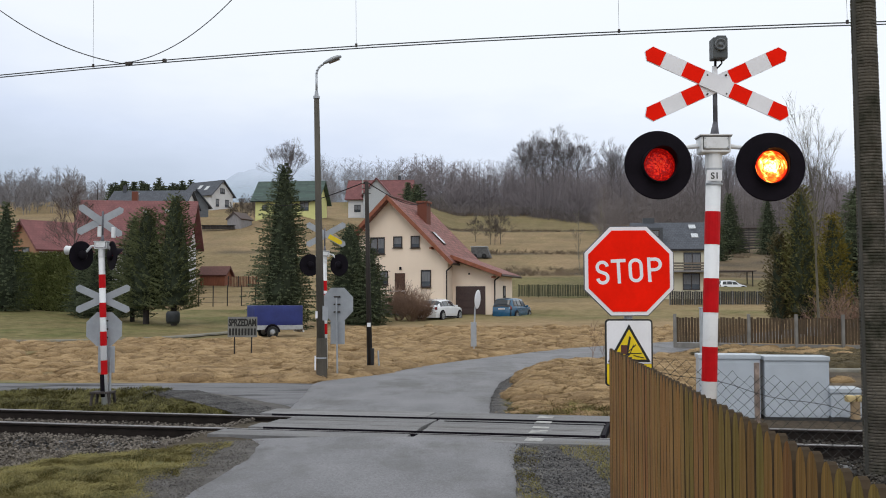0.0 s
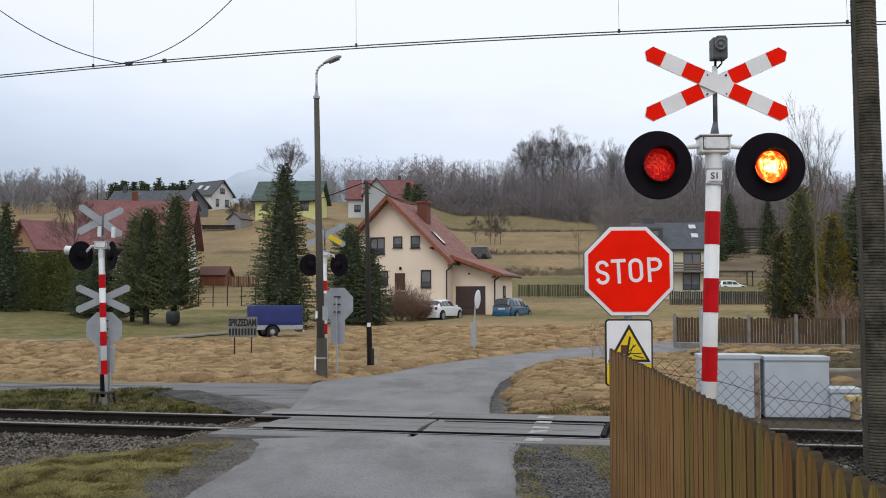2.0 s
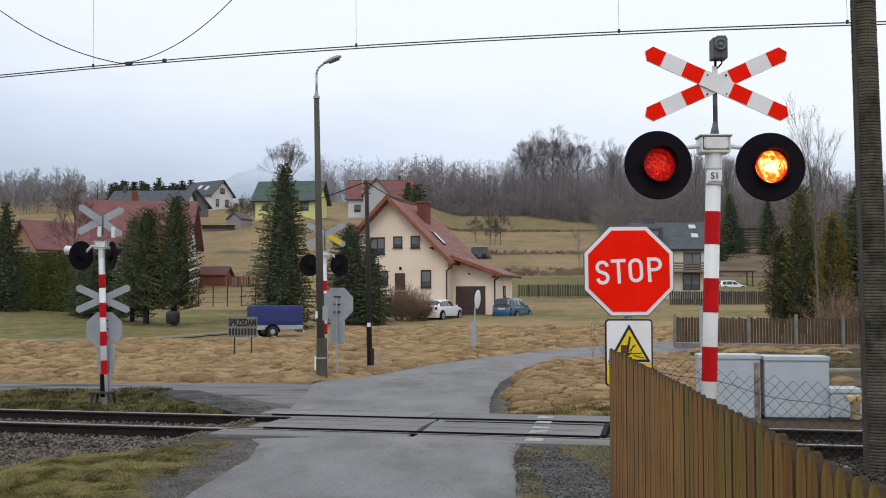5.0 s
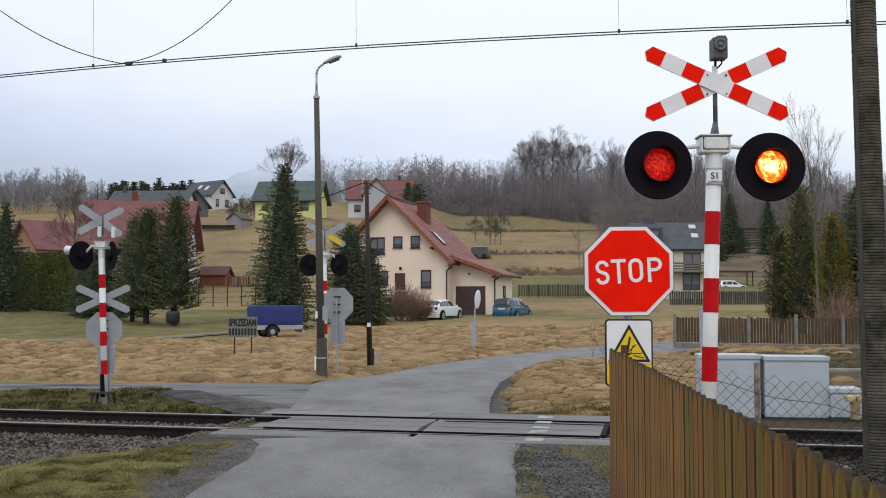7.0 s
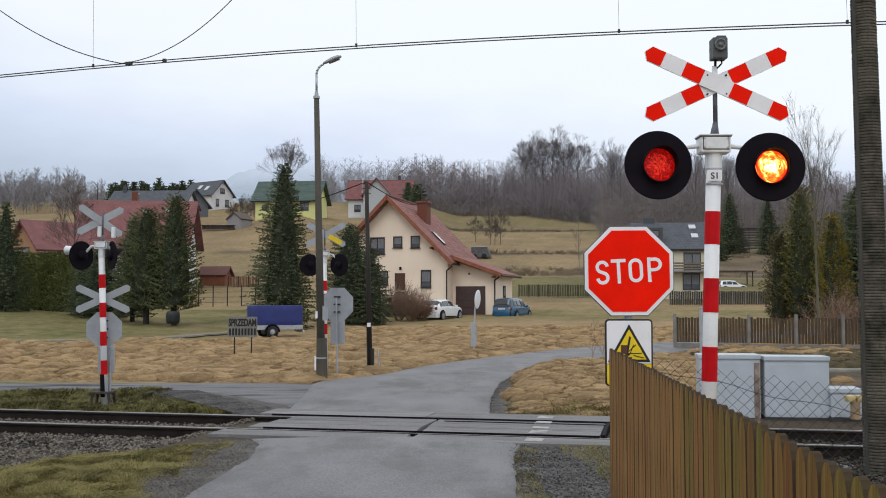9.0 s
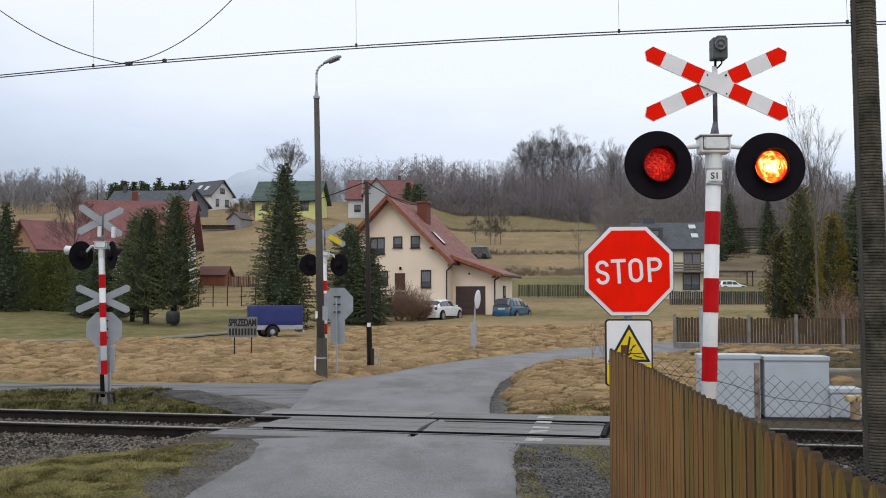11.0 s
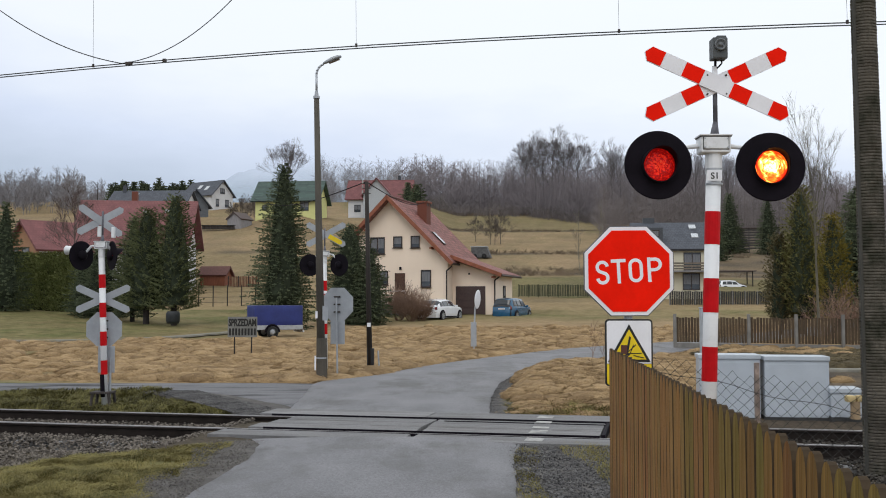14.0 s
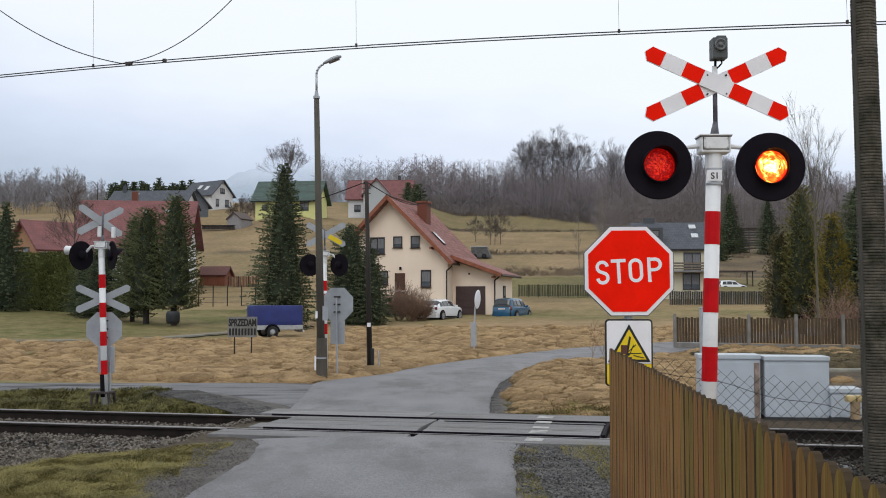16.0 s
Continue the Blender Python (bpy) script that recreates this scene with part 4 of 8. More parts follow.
# ---- fences ----
PICKET = mat("varnished_brown_timber", (0.290, 0.160, 0.054), 0.65, var=0.30, scale=1.6, fine=9, grit=0.55, bump=0.4, bump_scale=10, streak=(9, 9, 0.35), tones=((0.85, 0.72, 0.6), (1.2, 1.0, 0.75), (1.0, 1.05, 0.8), (1.25, 1.2, 1.05), (1.05, 0.72, 0.62), (1.25, 1.12, 0.75)), dirt=(0.115, 0.090, 0.030), dirt_at=0.52, spec=0.2)

MOSSY_PICKET = mat("mossy_weathered_timber", (0.225, 0.135, 0.046), 0.75, var=0.35, scale=1.6, fine=9, grit=0.55, bump=0.4, bump_scale=10, streak=(9, 9, 0.35), tones=((0.85, 0.72, 0.6), (1.2, 1.05, 0.8), (0.9, 1.1, 0.7), (1.2, 1.2, 0.9), (1.0, 0.72, 0.62)), dirt=(0.085, 0.080, 0.026), dirt_at=0.50, spec=0.15)
# Blackened edges; the shade between pales is put into their dark colour
EDGE = mat("edge_grain_and_shade", (0.062, 0.044, 0.028), 0.9, var=0.3, scale=8, spec=0.1)


def picket_fence():
    f = thing("picket_fence", "brown varnished picket fence with rounded pales", "fence")
    n = 66
    me = []
    rng = random.Random(8)
    for v in range(8):
        bm = bmesh.new()
        w, top, h = 0.0385, 0.060, 1.40 + (0.003, -0.002, 0.002, -0.003)[v % 4]
        arc = [(w * math.cos(a), h - top + top * math.sin(a)) for a in [k * math.pi / 8 for k in range(9)]]
        slab(bm, [(-w, 0.05), (w, 0.05)] + arc, 0.017)
        bm.normal_update()
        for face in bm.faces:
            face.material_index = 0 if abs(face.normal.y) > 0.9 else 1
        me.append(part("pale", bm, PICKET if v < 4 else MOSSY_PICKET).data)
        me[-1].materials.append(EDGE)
        bpy.data.objects.remove(bpy.data.objects["pale"])
    yaw = math.degrees(math.atan2(1.0, 0.0772))
    for i in range(n):
        y = 6.62 - i * 0.090
        x = 0.580 + 0.0772 * y
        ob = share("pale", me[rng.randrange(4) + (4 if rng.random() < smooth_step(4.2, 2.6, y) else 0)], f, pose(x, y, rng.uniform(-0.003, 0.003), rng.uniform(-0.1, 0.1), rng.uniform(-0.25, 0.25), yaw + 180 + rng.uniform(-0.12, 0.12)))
    for z in (0.35, 1.05):
        bm = bmesh.new()
        d = Vector((0.0772, 1.0, 0)).normalized()
        m = pose(0.580 + 0.0772 * 3.7 + 0.045, 3.7, z, 0, 0, -math.degrees(math.atan(0.0772)))
        box(bm, 0, 0, 0, 0.04, 5.9, 0.08, 0.006, m)
        part("rail", bm, PICKET, f)
    for y in (6.55, 4.3, 2.0):
        bm = bmesh.new()
        box(bm, 0.580 + 0.0772 * y + 0.10, y, 0.6, 0.08, 0.08, 1.3, 0.008)
        part("post", bm, PICKET, f)


picket_fence()


# ---- poles and wires ----
def lamp_post():
    s = thing("street_lamp", "weathered concrete lamp post with a steel arm and grey lantern", "street lamp", pose(-2.737, 22.8, -0.03))
    lean = -0.154
    h = 6.434
    bm = bmesh.new()
    cyl(bm, (0, 0, 0), (lean, 0, h), 0.098, 0.060, 14)
    part("pole", bm, POLECON, s, smooth=True)
    bm = bmesh.new()
    cyl(bm, (0.01, 0, 0), (0, 0, 0.92), 0.125, 0.12, 14)
    part("base_sleeve", bm, POLECON, s, "thicker concrete foot")
    bm = bmesh.new()
    cyl(bm, (0.0, 0, 0.46), (0, 0, 0.49), 0.128, 0.128, 14)
    part("band", bm, GALV, s)
    for x, z, w, hh in ((0.085, 1.483, 0.12, 0.33), (-0.11, 1.445, 0.05, 0.16), (-0.13, 0.364, 0.035, 0.32)):
        bm = bmesh.new()
        box(bm, x, -0.10, z, w, 0.01, hh, 0.002)
        part("plate", bm, SIGN_WHITE if w < 0.1 else GREYBACK, s, "small metal plate on the pole")
    bm = bmesh.new()
    cyl(bm, (lean, 0, h - 0.06), (lean, 0, h + 0.0), 0.075, 0.075, 12)
    cyl(bm, (lean, 0, h), (lean, 0, h + 0.12), 0.05, 0.035, 12)
    part("cap", bm, GALV, s)
    bm = bmesh.new()
    arc = [(lean, 0, h + 0.08), (lean - 0.005, 0, h + 0.5)] + [(lean + 0.26 - 0.265 * math.cos(a), 0, h + 0.5 + 0.26 * math.sin(a)) for a in (0.3, 0.6, 0.9, 1.2)]
    tube(bm, arc, 0.026, 10)
    part("arm", bm, GALV, s, smooth=True)
    bm = bmesh.new()
    m = pose(lean + 0.36, 0, h + 0.835) @ Matrix.Rotation(radians(-22), 4, "Y")
    r = [(-0.22, 0.03, 0.03), (-0.16, 0.055, 0.045), (0.0, 0.10, 0.07), (0.14, 0.10, 0.06), (0.22, 0.05, 0.025)]
    rings = []
    for x, w, t in r:
        rings.append([bm.verts.new(m @ Vector((x, w * math.cos(a), t * math.sin(a) * (1.0 if math.sin(a) > 0 else 0.6)))) for a in [k * math.pi / 6 for k in range(12)]])
    for p, q in zip(rings, rings[1:]):
        for i in range(12):
            bm.faces.new((p[i], p[(i + 1) % 12], q[(i + 1) % 12], q[i]))
    bm.faces.new(rings[0][::-1]), bm.faces.new(rings[-1])
    lantern = part("lantern", bm, GREYBACK, s, "grey cobra-head lantern", smooth=True)
    bm = bmesh.new()
    box(bm, 0.03, 0, -0.04, 0.26, 0.13, 0.02, 0.006, m)
    # The underside is set darker than the lantern's grey top
    part("diffuser", bm, mat("dark_diffuser_plastic", (0.10, 0.085, 0.085), 0.3), lantern)


lamp_post()


def wooden_pole():
    s = thing("utility_pole", "dark tarred wooden utility pole on a steel stub", "utility pole", pose(-1.809, 25, -0.05))
    lean = -0.098
    h = 4.756
    bm = bmesh.new()
    cyl(bm, (0.0, 0, 0.12), (lean, 0, h), 0.070, 0.048, 12)
    part("pole", bm, DARKWOOD, s, smooth=True)
    bm = bmesh.new()
    box(bm, 0.02, 0.02, 0.30, 0.17, 0.16, 0.62, 0.02)
    part("stub", bm, mat("black_bitumen", (0.02, 0.02, 0.022), 0.7), s, "black stub at the foot")
    bm = bmesh.new()
    box(bm, -0.02, -0.075, 1.191, 0.09, 0.006, 0.10)
    part("plate", bm, SIGN_WHITE, s, "small white plate")
    bm = bmesh.new()
    cyl(bm, (0.24, 0, 0), (0.20, 0, 0.55), 0.02, 0.02, 8)
    part("stay", bm, GALV, s)
    for z in (0.0, -0.12, -0.25):
        bm = bmesh.new()
        cyl(bm, (lean - 0.10, 0, h - 0.05 + z), (lean + 0.10, 0, h - 0.05 + z), 0.012, 0.012, 6)
        part("bracket", bm, IRON, s)
        bm = bmesh.new()
        cyl(bm, (lean - 0.10, 0, h - 0.05 + z), (lean - 0.10, 0, h + 0.03 + z), 0.022, 0.018, 8)
        part("insulator", bm, mat("glazed_porcelain", (0.35, 0.33, 0.30), 0.25), s)


wooden_pole()


def traction_pole():
    s = thing("concrete_mast", "ribbed dark spun-concrete mast with moss at its foot", "mast", pose(4.721, 11.0, -0.15))
    lean = -0.068
    bm = bmesh.new()
    h, step = 8.5, 0.034
    n = int(h / step)
    seg = 20
    rings = []
    rng = random.Random(3)
    for i in range(n):
        for dz, dr in ((0.0, -0.006), (0.3, 0.002), (0.75, 0.002)):
            z = (i + dz) * step
            r = 0.158 - 0.045 * z / h + dr + rng.uniform(-0.002, 0.002)
            c = lean * min(1, z / 5.2) + 0.0
            rings.append([bm.verts.new((c + r * math.cos(a), r * math.sin(a), z)) for a in [k * 2 * math.pi / seg for k in range(seg)]])
    for p, q in zip(rings, rings[1:]):
        for i in range(seg):
            bm.faces.new((p[i], p[(i + 1) % seg], q[(i + 1) % seg], q[i]))
    bm.faces.new(rings[-1])
    bm2 = bmesh.new()
    for y in (-0.05,):
        a, b = Vector((-0.150, y, 0.0)), Vector((lean - 0.120, y, 5.2))
        d = b - a
        box(bm2, 0, 0, 0, 0.036, 0.04, d.length, 0.01, Matrix.Translation((a + b) / 2) @ Matrix.Rotation(math.atan2(d.x, d.z), 4, "Y"))
    part("flange", bm2, mat("smooth_grey_concrete", (0.060, 0.058, 0.050), 0.85, var=0.25, scale=2, fine=20), s, "smooth grey edge strip")
    part("shaft", bm, mat("mossy_ribbed_concrete", (0.115, 0.102, 0.084), 0.92, var=0.4, scale=2.5, fine=30, bump=0.6, bump_scale=30, dirt=(0.030, 0.031, 0.021), dirt_at=0.46, spec=0.15), s)


traction_pole()


def yellow_cap():
    c = thing("standpipe", "short standpipe with a tan cap beside the cabinets", "standpipe", pose(6.101, 15, -0.027))
    bm = bmesh.new()
    cyl(bm, (0, 0, 0), (0, 0, 0.26), 0.07, 0.07, 12)
    part("pipe", bm, mat("tan_paint", (0.34, 0.24, 0.14), 0.6, var=0.2), c)
    for x in (-0.075, 0.075):
        bm = bmesh.new()
        box(bm, x, 0, 0.30, 0.13, 0.14, 0.10, 0.03)
        part("cap", bm, mat("pale_yellow_paint", (0.50, 0.38, 0.18), 0.6, var=0.2), c)


yellow_cap()


def along(u, v, z):
    return tuple(TRACK @ Vector((u, v, z)))


def wires():
    w = thing("overhead_line", "twin overhead contact wires with droppers above the track", "overhead wire")
    copper = mat("weathered_copper_wire", (0.06, 0.065, 0.065), 0.6, 0.4)

    def hang(u):
        return 5.326 - (0.0029 if u < 0.3 else 0.0023) * min(abs(u - 0.3), 8.0) ** 2

    for v, z in ((-0.02, -0.025), (0.02, 0.021)):
        bm = bmesh.new()
        pts = [along(u, v, hang(u) + z) for u in [-70, -45, -30, -20, -14, -10, -8.5, -7, -5.5, -4, -2.5, -1, 0.5, 2, 3.5, 5, 6.5, 8, 14, 25, 45, 70]]
        tube(bm, pts, 0.0085, 6)
        part("contact_wire", bm, copper, w)
    for u in (-5.39, -1.26, 2.42, 5.31):
        bm = bmesh.new()
        zc = hang(u) + 0.02
        cyl(bm, along(u, 0.0, zc), along(u - 0.02, 0.0, 6.9), 0.0024, 0.0024, 5)
        part("dropper", bm, copper, w)
        bm = bmesh.new()
        box(bm, 0, 0, 0, 0.03, 0.03, 0.05, 0.004, Matrix.Translation(along(u, 0.0, zc + 0.005)))
        part("clip", bm, IRON, w)
    for u, wide in ((-4.80, 0.10), (-4.22, 0.05)):
        bm = bmesh.new()
        box(bm, 0, 0, 0, wide, 0.05, 0.05, 0.008, TRACK @ Matrix.Translation((u, 0.0, hang(u) + 0.01)))
        part("feeder_clamp", bm, IRON, w, "dark clamp on the wires")
    bm = bmesh.new()
    tube(bm, [along(u, 0.05, 6.9 + 0.002 * (u + 1) ** 2) for u in range(-60, 61, 4)], 0.008, 6)
    part("catenary_wire", bm, copper, w)
    # slack jumper hanging to the contact wire
    j = thing("slack_wire", "slack dark jumper wire hanging in a loop", "wire")
    bm = bmesh.new()
    pts = []
    for s in range(-40, 41):
        du = s * 0.08
        z = 0.204 * -du + 0.1176 * du * du if du < 0 else 0.047 * du + 0.25 * du * du
        pts.append(along(-4.92 + du, 0.0, 5.268 + z))
    tube(bm, pts, 0.0075, 6)
    part("strand", bm, copper, j)
    # thin line from the wooden pole to the far houses
    a = Vector((-1.918, 25.000, 4.699))
    for k, q in enumerate(((-11.293, 60.000, 7.879), (-0.947, 70.000, 8.908))):
        c = thing("service_cable", "thin black service cable", "cable")
        bm = bmesh.new()
        b = Vector(q)
        tube(bm, [a.lerp(b, t / 10) - Vector((0, 0, 0.5 * math.sin(t / 10 * math.pi))) for t in range(11)], 0.014, 5)
        part("strand", bm, BLACK, c)


wires()


# ---- things by the track ----
def cabinet(x0, x1, ytop, d, z0, group):
    """Pale grey relay cabinet on a plinth, with an overhanging lid and a door seam."""
    w, h = x1 - x0, ytop - z0
    c = thing("relay_cabinet", "pale grey metal relay cabinet on a dark plinth", "cabinet", pose((x0 + x1) / 2, d, z0, 0, 0, -8), group)
    paint = mat("pale_grey_cabinet_paint", (0.46, 0.50, 0.55), 0.45, var=0.07, scale=3, dirt=(0.40, 0.42, 0.44), dirt_at=0.6)
    bm = bmesh.new()
    box(bm, 0, 0, 0.06 + (h - 0.06) / 2, w - 0.03, 0.5, h - 0.06, 0.01)
    part("body", bm, paint, c)
    bm = bmesh.new()
    box(bm, 0, 0, h - 0.03, w, 0.54, 0.07, 0.012)
    part("lid", bm, paint, c)
    bm = bmesh.new()
    box(bm, 0, 0, 0.02, w - 0.01, 0.48, 0.11, 0.005)
    # Shadow line under the cabinet, put into the plinth's dark colour
    part("plinth", bm, mat("plinth_in_shadow", (0.05, 0.05, 0.05), 0.8), c)
    bm = bmesh.new()
    box(bm, 0, -0.252, 0.09 + (h - 0.2) / 2, w - 0.07, 0.006, h - 0.22, 0.002)
    part("door", bm, paint, c)


cabinet(4.022, 4.973, 0.878, 16.0, -0.151, "cabinets by the track")
cabinet(4.982, 5.966, 0.862, 15.8, -0.128, "cabinets by the track")
cabinet(5.908, 6.389, 0.387, 15.6, -0.105, "cabinets by the track")


def chain_fence():
    f = thing("chain_link_fence", "rusty sagging chain-link fence on a thin concrete post", "fence")
    wire = mat("rusty_fence_wire", (0.030, 0.028, 0.026), 0.8, 0.2)
    a, b = Vector((1.929, 9.7, 0)), Vector((3.644, 8.7, 0))
    run = (b - a).length
    d = (b - a).normalized()
    cell, top = 0.105, 1.18
    verts, faces = [], []
    rng = random.Random(11)

    def point(s, z):
        sag = 0.10 * math.sin(min(1, max(0, s / run)) * math.pi * 2.0) * (z / top) * 0.3
        p = a + d * s
        jit = 0.006
        return Vector((p.x + rng.uniform(-jit, jit), p.y + 0.04 * math.sin(s * 2.1 + z), z - sag + rng.uniform(-jit, jit)))

    cols, rows_ = int(run / cell), int(top / cell * 2)
    grid = {}
    for i in range(-1, cols + 2):
        for j in range(rows_ + 1):
            s = (i + 0.5 * (j % 2)) * cell
            if j * cell / 2 < 1.20 - 0.28 * s / run + 0.03 * math.sin(s * 4):
                grid[i, j] = point(s, 0.03 + j * cell / 2)
    r = 0.0022
    for (i, j), p in grid.items():
        for q in ((i + (j % 2), j + 1), (i - 1 + (j % 2), j + 1)):
            if q in grid:
                n = len(verts)
                e = grid[q]
                off = [Vector((r * math.cos(t), r * math.sin(t), r * math.sin(t))) for t in (0, 2.1, 4.2)]
                verts += [p + o for o in off] + [e + o for o in off]
                faces += [(n, n + 1, n + 4, n + 3), (n + 1, n + 2, n + 5, n + 4), (n + 2, n, n + 3, n + 5)]
    tagged(cloud_mesh("mesh", [tuple(v) for v in verts], faces, wire, f), "rusty diamond wire mesh", kind="stuff")
    bm = bmesh.new()
    tube(bm, [tuple(a + d * (run * k / 12) + Vector((0, 0, 1.08 - 0.03 * k - 0.02 * math.sin(k * 1.1)))) for k in range(13)], 0.003, 5)
    part("strand", bm, wire, f)
    for px, h in ((0.54, 1.2),):
        c = a + d * run * px
        bm = bmesh.new()
        box(bm, c.x, c.y + 0.05, h / 2 - 0.05, 0.042, 0.042, h, 0.006)
        part("post", bm, mat("reddish_stained_concrete", (0.30, 0.235, 0.20), 0.85, var=0.35, scale=14), f)


chain_fence()


def steel_post():
    s = thing("marker_post", "plain grey steel marker post", "post", pose(4.349, 17, -0.1))
    bm = bmesh.new()
    cyl(bm, (0, 0, 0), (0, 0, 1.705), 0.03, 0.03, 10)
    box(bm, 0, 0, 1.705, 0.07, 0.07, 0.02, 0.004)
    part("pipe", bm, GALV, s)


steel_post()


def far_fence():
    f = thing("timber_fence", "weathered brown timber fence between concrete posts", "fence")
    wood = mat("weathered_fence_boards", (0.085, 0.058, 0.034), 0.85, var=0.4, scale=3, fine=20, streak=(5, 5, 0.5))
    con = mat("pale_fence_concrete", (0.21, 0.20, 0.185), 0.85, var=0.2, scale=3)
    a, b = Vector((8.720, 38.0, 0)), Vector((16.416, 35.0, 0))
    d = (b - a)
    at = (0.0, 0.129, 0.323, 0.522, 0.712, 0.906, 1.0)
    n = 6
    for i in range(n + 1):
        p = a + d * at[i]
        bm = bmesh.new()
        box(bm, p.x, p.y - 0.03, 0.58, 0.11, 0.10, 1.35, 0.01)
        part("post", bm, con, f)
        if i < n:
            q = a + d * at[i + 1]
            m = Matrix.Translation((p + q) / 2) @ Matrix.Rotation(math.atan2(d.y, d.x), 4, "Z")
            w = (q - p).length - 0.11
            bm = bmesh.new()
            box(bm, 0, 0, 0.08, w, 0.05, 0.20, 0.006, m)
            part("base_board", bm, con, f)
            bm = bmesh.new()
            k = int(w / 0.105)
            rng = random.Random(i)
            for s in range(k):
                h = 0.92 + rng.uniform(-0.03, 0.03)
                box(bm, -w / 2 + (s + 0.5) * w / k, rng.uniform(-0.01, 0.01), 0.2 + h / 2, w / k - 0.014, 0.02, h, 0, m)
            tagged(part("paling", bm, wood, f), kind="stuff")


far_fence()


def sale_board():
    s = thing("sale_board", "hand-lettered grey sale board on two thin legs", "notice board", pose(-6.355, 32, -0.06))
    w, h, zc = 0.934, 0.643, 0.973
    bm = bmesh.new()
    box(bm, 0, 0, zc, w, 0.02, h, 0.004)
    board = part("board", bm, mat("grey_board", (0.20, 0.20, 0.19), 0.8, var=0.25, scale=4, dirt=(0.11, 0.105, 0.10)), s)
    part("lettering", text_mesh("SPRZEDAM", 0.31, 0.002, pose(0, -0.014, zc + h * 0.2), w * 0.94, 0.014), INK, board)
    for k in range(9):
        bm = bmesh.new()
        box(bm, -w * 0.42 + k * w * 0.105, -0.013, zc - h * 0.24, w * 0.07, 0.004, h * 0.34)
        part("lettering_bar", bm, INK, board)
    for x in (-0.251, 0.287):
        bm = bmesh.new()
        box(bm, x, 0.02, zc / 2, 0.04, 0.03, zc, 0.004)
        part("leg", bm, DARKWOOD, s)


sale_board()


def round_sign():
    s = thing("road_sign", "round white sign turned edge-on above a narrow plate", "traffic sign", pose(1.054, 34.8, -0.05))
    bm = bmesh.new()
    cyl(bm, (0, 0, 0), (0.05, 0, 1.603), 0.03, 0.03, 10)
    part("sign_post", bm, GALV, s)
    bm = bmesh.new()
    lathe(bm, [(0.0001, -0.03), (0.2, -0.022), (0.31, -0.01), (0.33, 0.0), (0.31, 0.01), (0.0001, 0.012)], 28, pose(0.14, 0, 1.847, 4, 0, 70))
    part("disc", bm, SIGN_WHITE, s, "pale round sign seen edge-on", smooth=True)
    bm = bmesh.new()
    box(bm, 0.0, -0.02, 0.642, 0.20, 0.03, 0.84, 0.01)
    part("plate", bm, GREYBACK, s, "narrow grey plate")


round_sign()


# ---- houses ----
def courses(name, colour, row, width, gap_dark=0.55, var=0.3, rough=0.75):
    """Roof tiles: rows and columns with shaded laps, each tile a little different."""
    if name in MATS:
        return MATS[name]
    m = bpy.data.materials.new(name)
    m.use_nodes = True
    t = m.node_tree
    b = t.nodes["Principled BSDF"]
    uv = t.nodes.new("ShaderNodeUVMap")
    br = t.nodes.new("ShaderNodeTexBrick")
    br.inputs["Scale"].default_value = 1.0
    br.inputs["Brick Width"].default_value, br.inputs["Row Height"].default_value = width, row
    br.inputs["Mortar Size"].default_value, br.inputs["Mortar Smooth"].default_value = row * 0.10, 0.4
    br.inputs["Color1"].default_value = (*[c * (1 - var) for c in colour], 1)
    br.inputs["Color2"].default_value = (*[min(1, c * (1 + var)) for c in colour], 1)
    br.inputs["Mortar"].default_value = (*[c * gap_dark for c in colour], 1)
    t.links.new(uv.outputs[0], br.inputs["Vector"])
    n = node(t, "ShaderNodeTexNoise", Scale=0.9, Detail=5.0)
    t.links.new(uv.outputs[0], n.inputs["Vector"])
    col = mix(t, 1.0, br.outputs["Color"], ramp(t, n.outputs["Fac"], [(0.3, (0.7, 0.7, 0.72)), (0.7, (1, 1, 1))]), "MULTIPLY")
    t.links.new(col, b.inputs["Base Color"])
    b.inputs["Roughness"].default_value = rough
    bp = node(t, "ShaderNodeBump", Strength=0.7, Distance=0.03)
    t.links.new(br.outputs["Fac"], bp.inputs["Height"])
    bp.invert = True
    t.links.new(bp.outputs[0], b.inputs["Normal"])
    MATS[name] = m
    return m


def roof_plane(bm, a, b, c, d, thick):
    """A slab with its top face a, b, c, d (a to b along the eave), thickness downwards; tiles laid out in metres."""
    uvl = bm.loops.layers.uv.verify()
    a, b, c, d = map(Vector, (a, b, c, d))
    n = (b - a).cross(d - a).normalized()
    if n.z < 0:
        n = -n
    top = [bm.verts.new(p) for p in (a, b, c, d)]
    low = [bm.verts.new(p - n * thick) for p in (a, b, c, d)]
    ex = (b - a).normalized()
    ey = (d - a) - ex * (d - a).dot(ex)
    ey.normalize()
    faces = [bm.faces.new(top), bm.faces.new(low[::-1])]
    for i in range(4):
        faces.append(bm.faces.new((top[(i + 1) % 4], top[i], low[i], low[(i + 1) % 4])))
    for f in faces:
        for lp in f.loops:
            p = lp.vert.co - a
            lp[uvl].uv = (p.dot(ex), p.dot(ey))
    bmesh.ops.recalc_face_normals(bm, faces=faces)


GLASS = mat("window_glass", (0.06, 0.07, 0.085), 0.08, var=0.3, scale=1.2, coat=0.3)
CURTAIN = mat("net_curtain", (0.17, 0.175, 0.19), 0.6, var=0.3, scale=4, streak=(9, 9, 0.5))
FRAME = mat("dark_brown_window_frame", (0.035, 0.022, 0.018), 0.5, var=0.2)


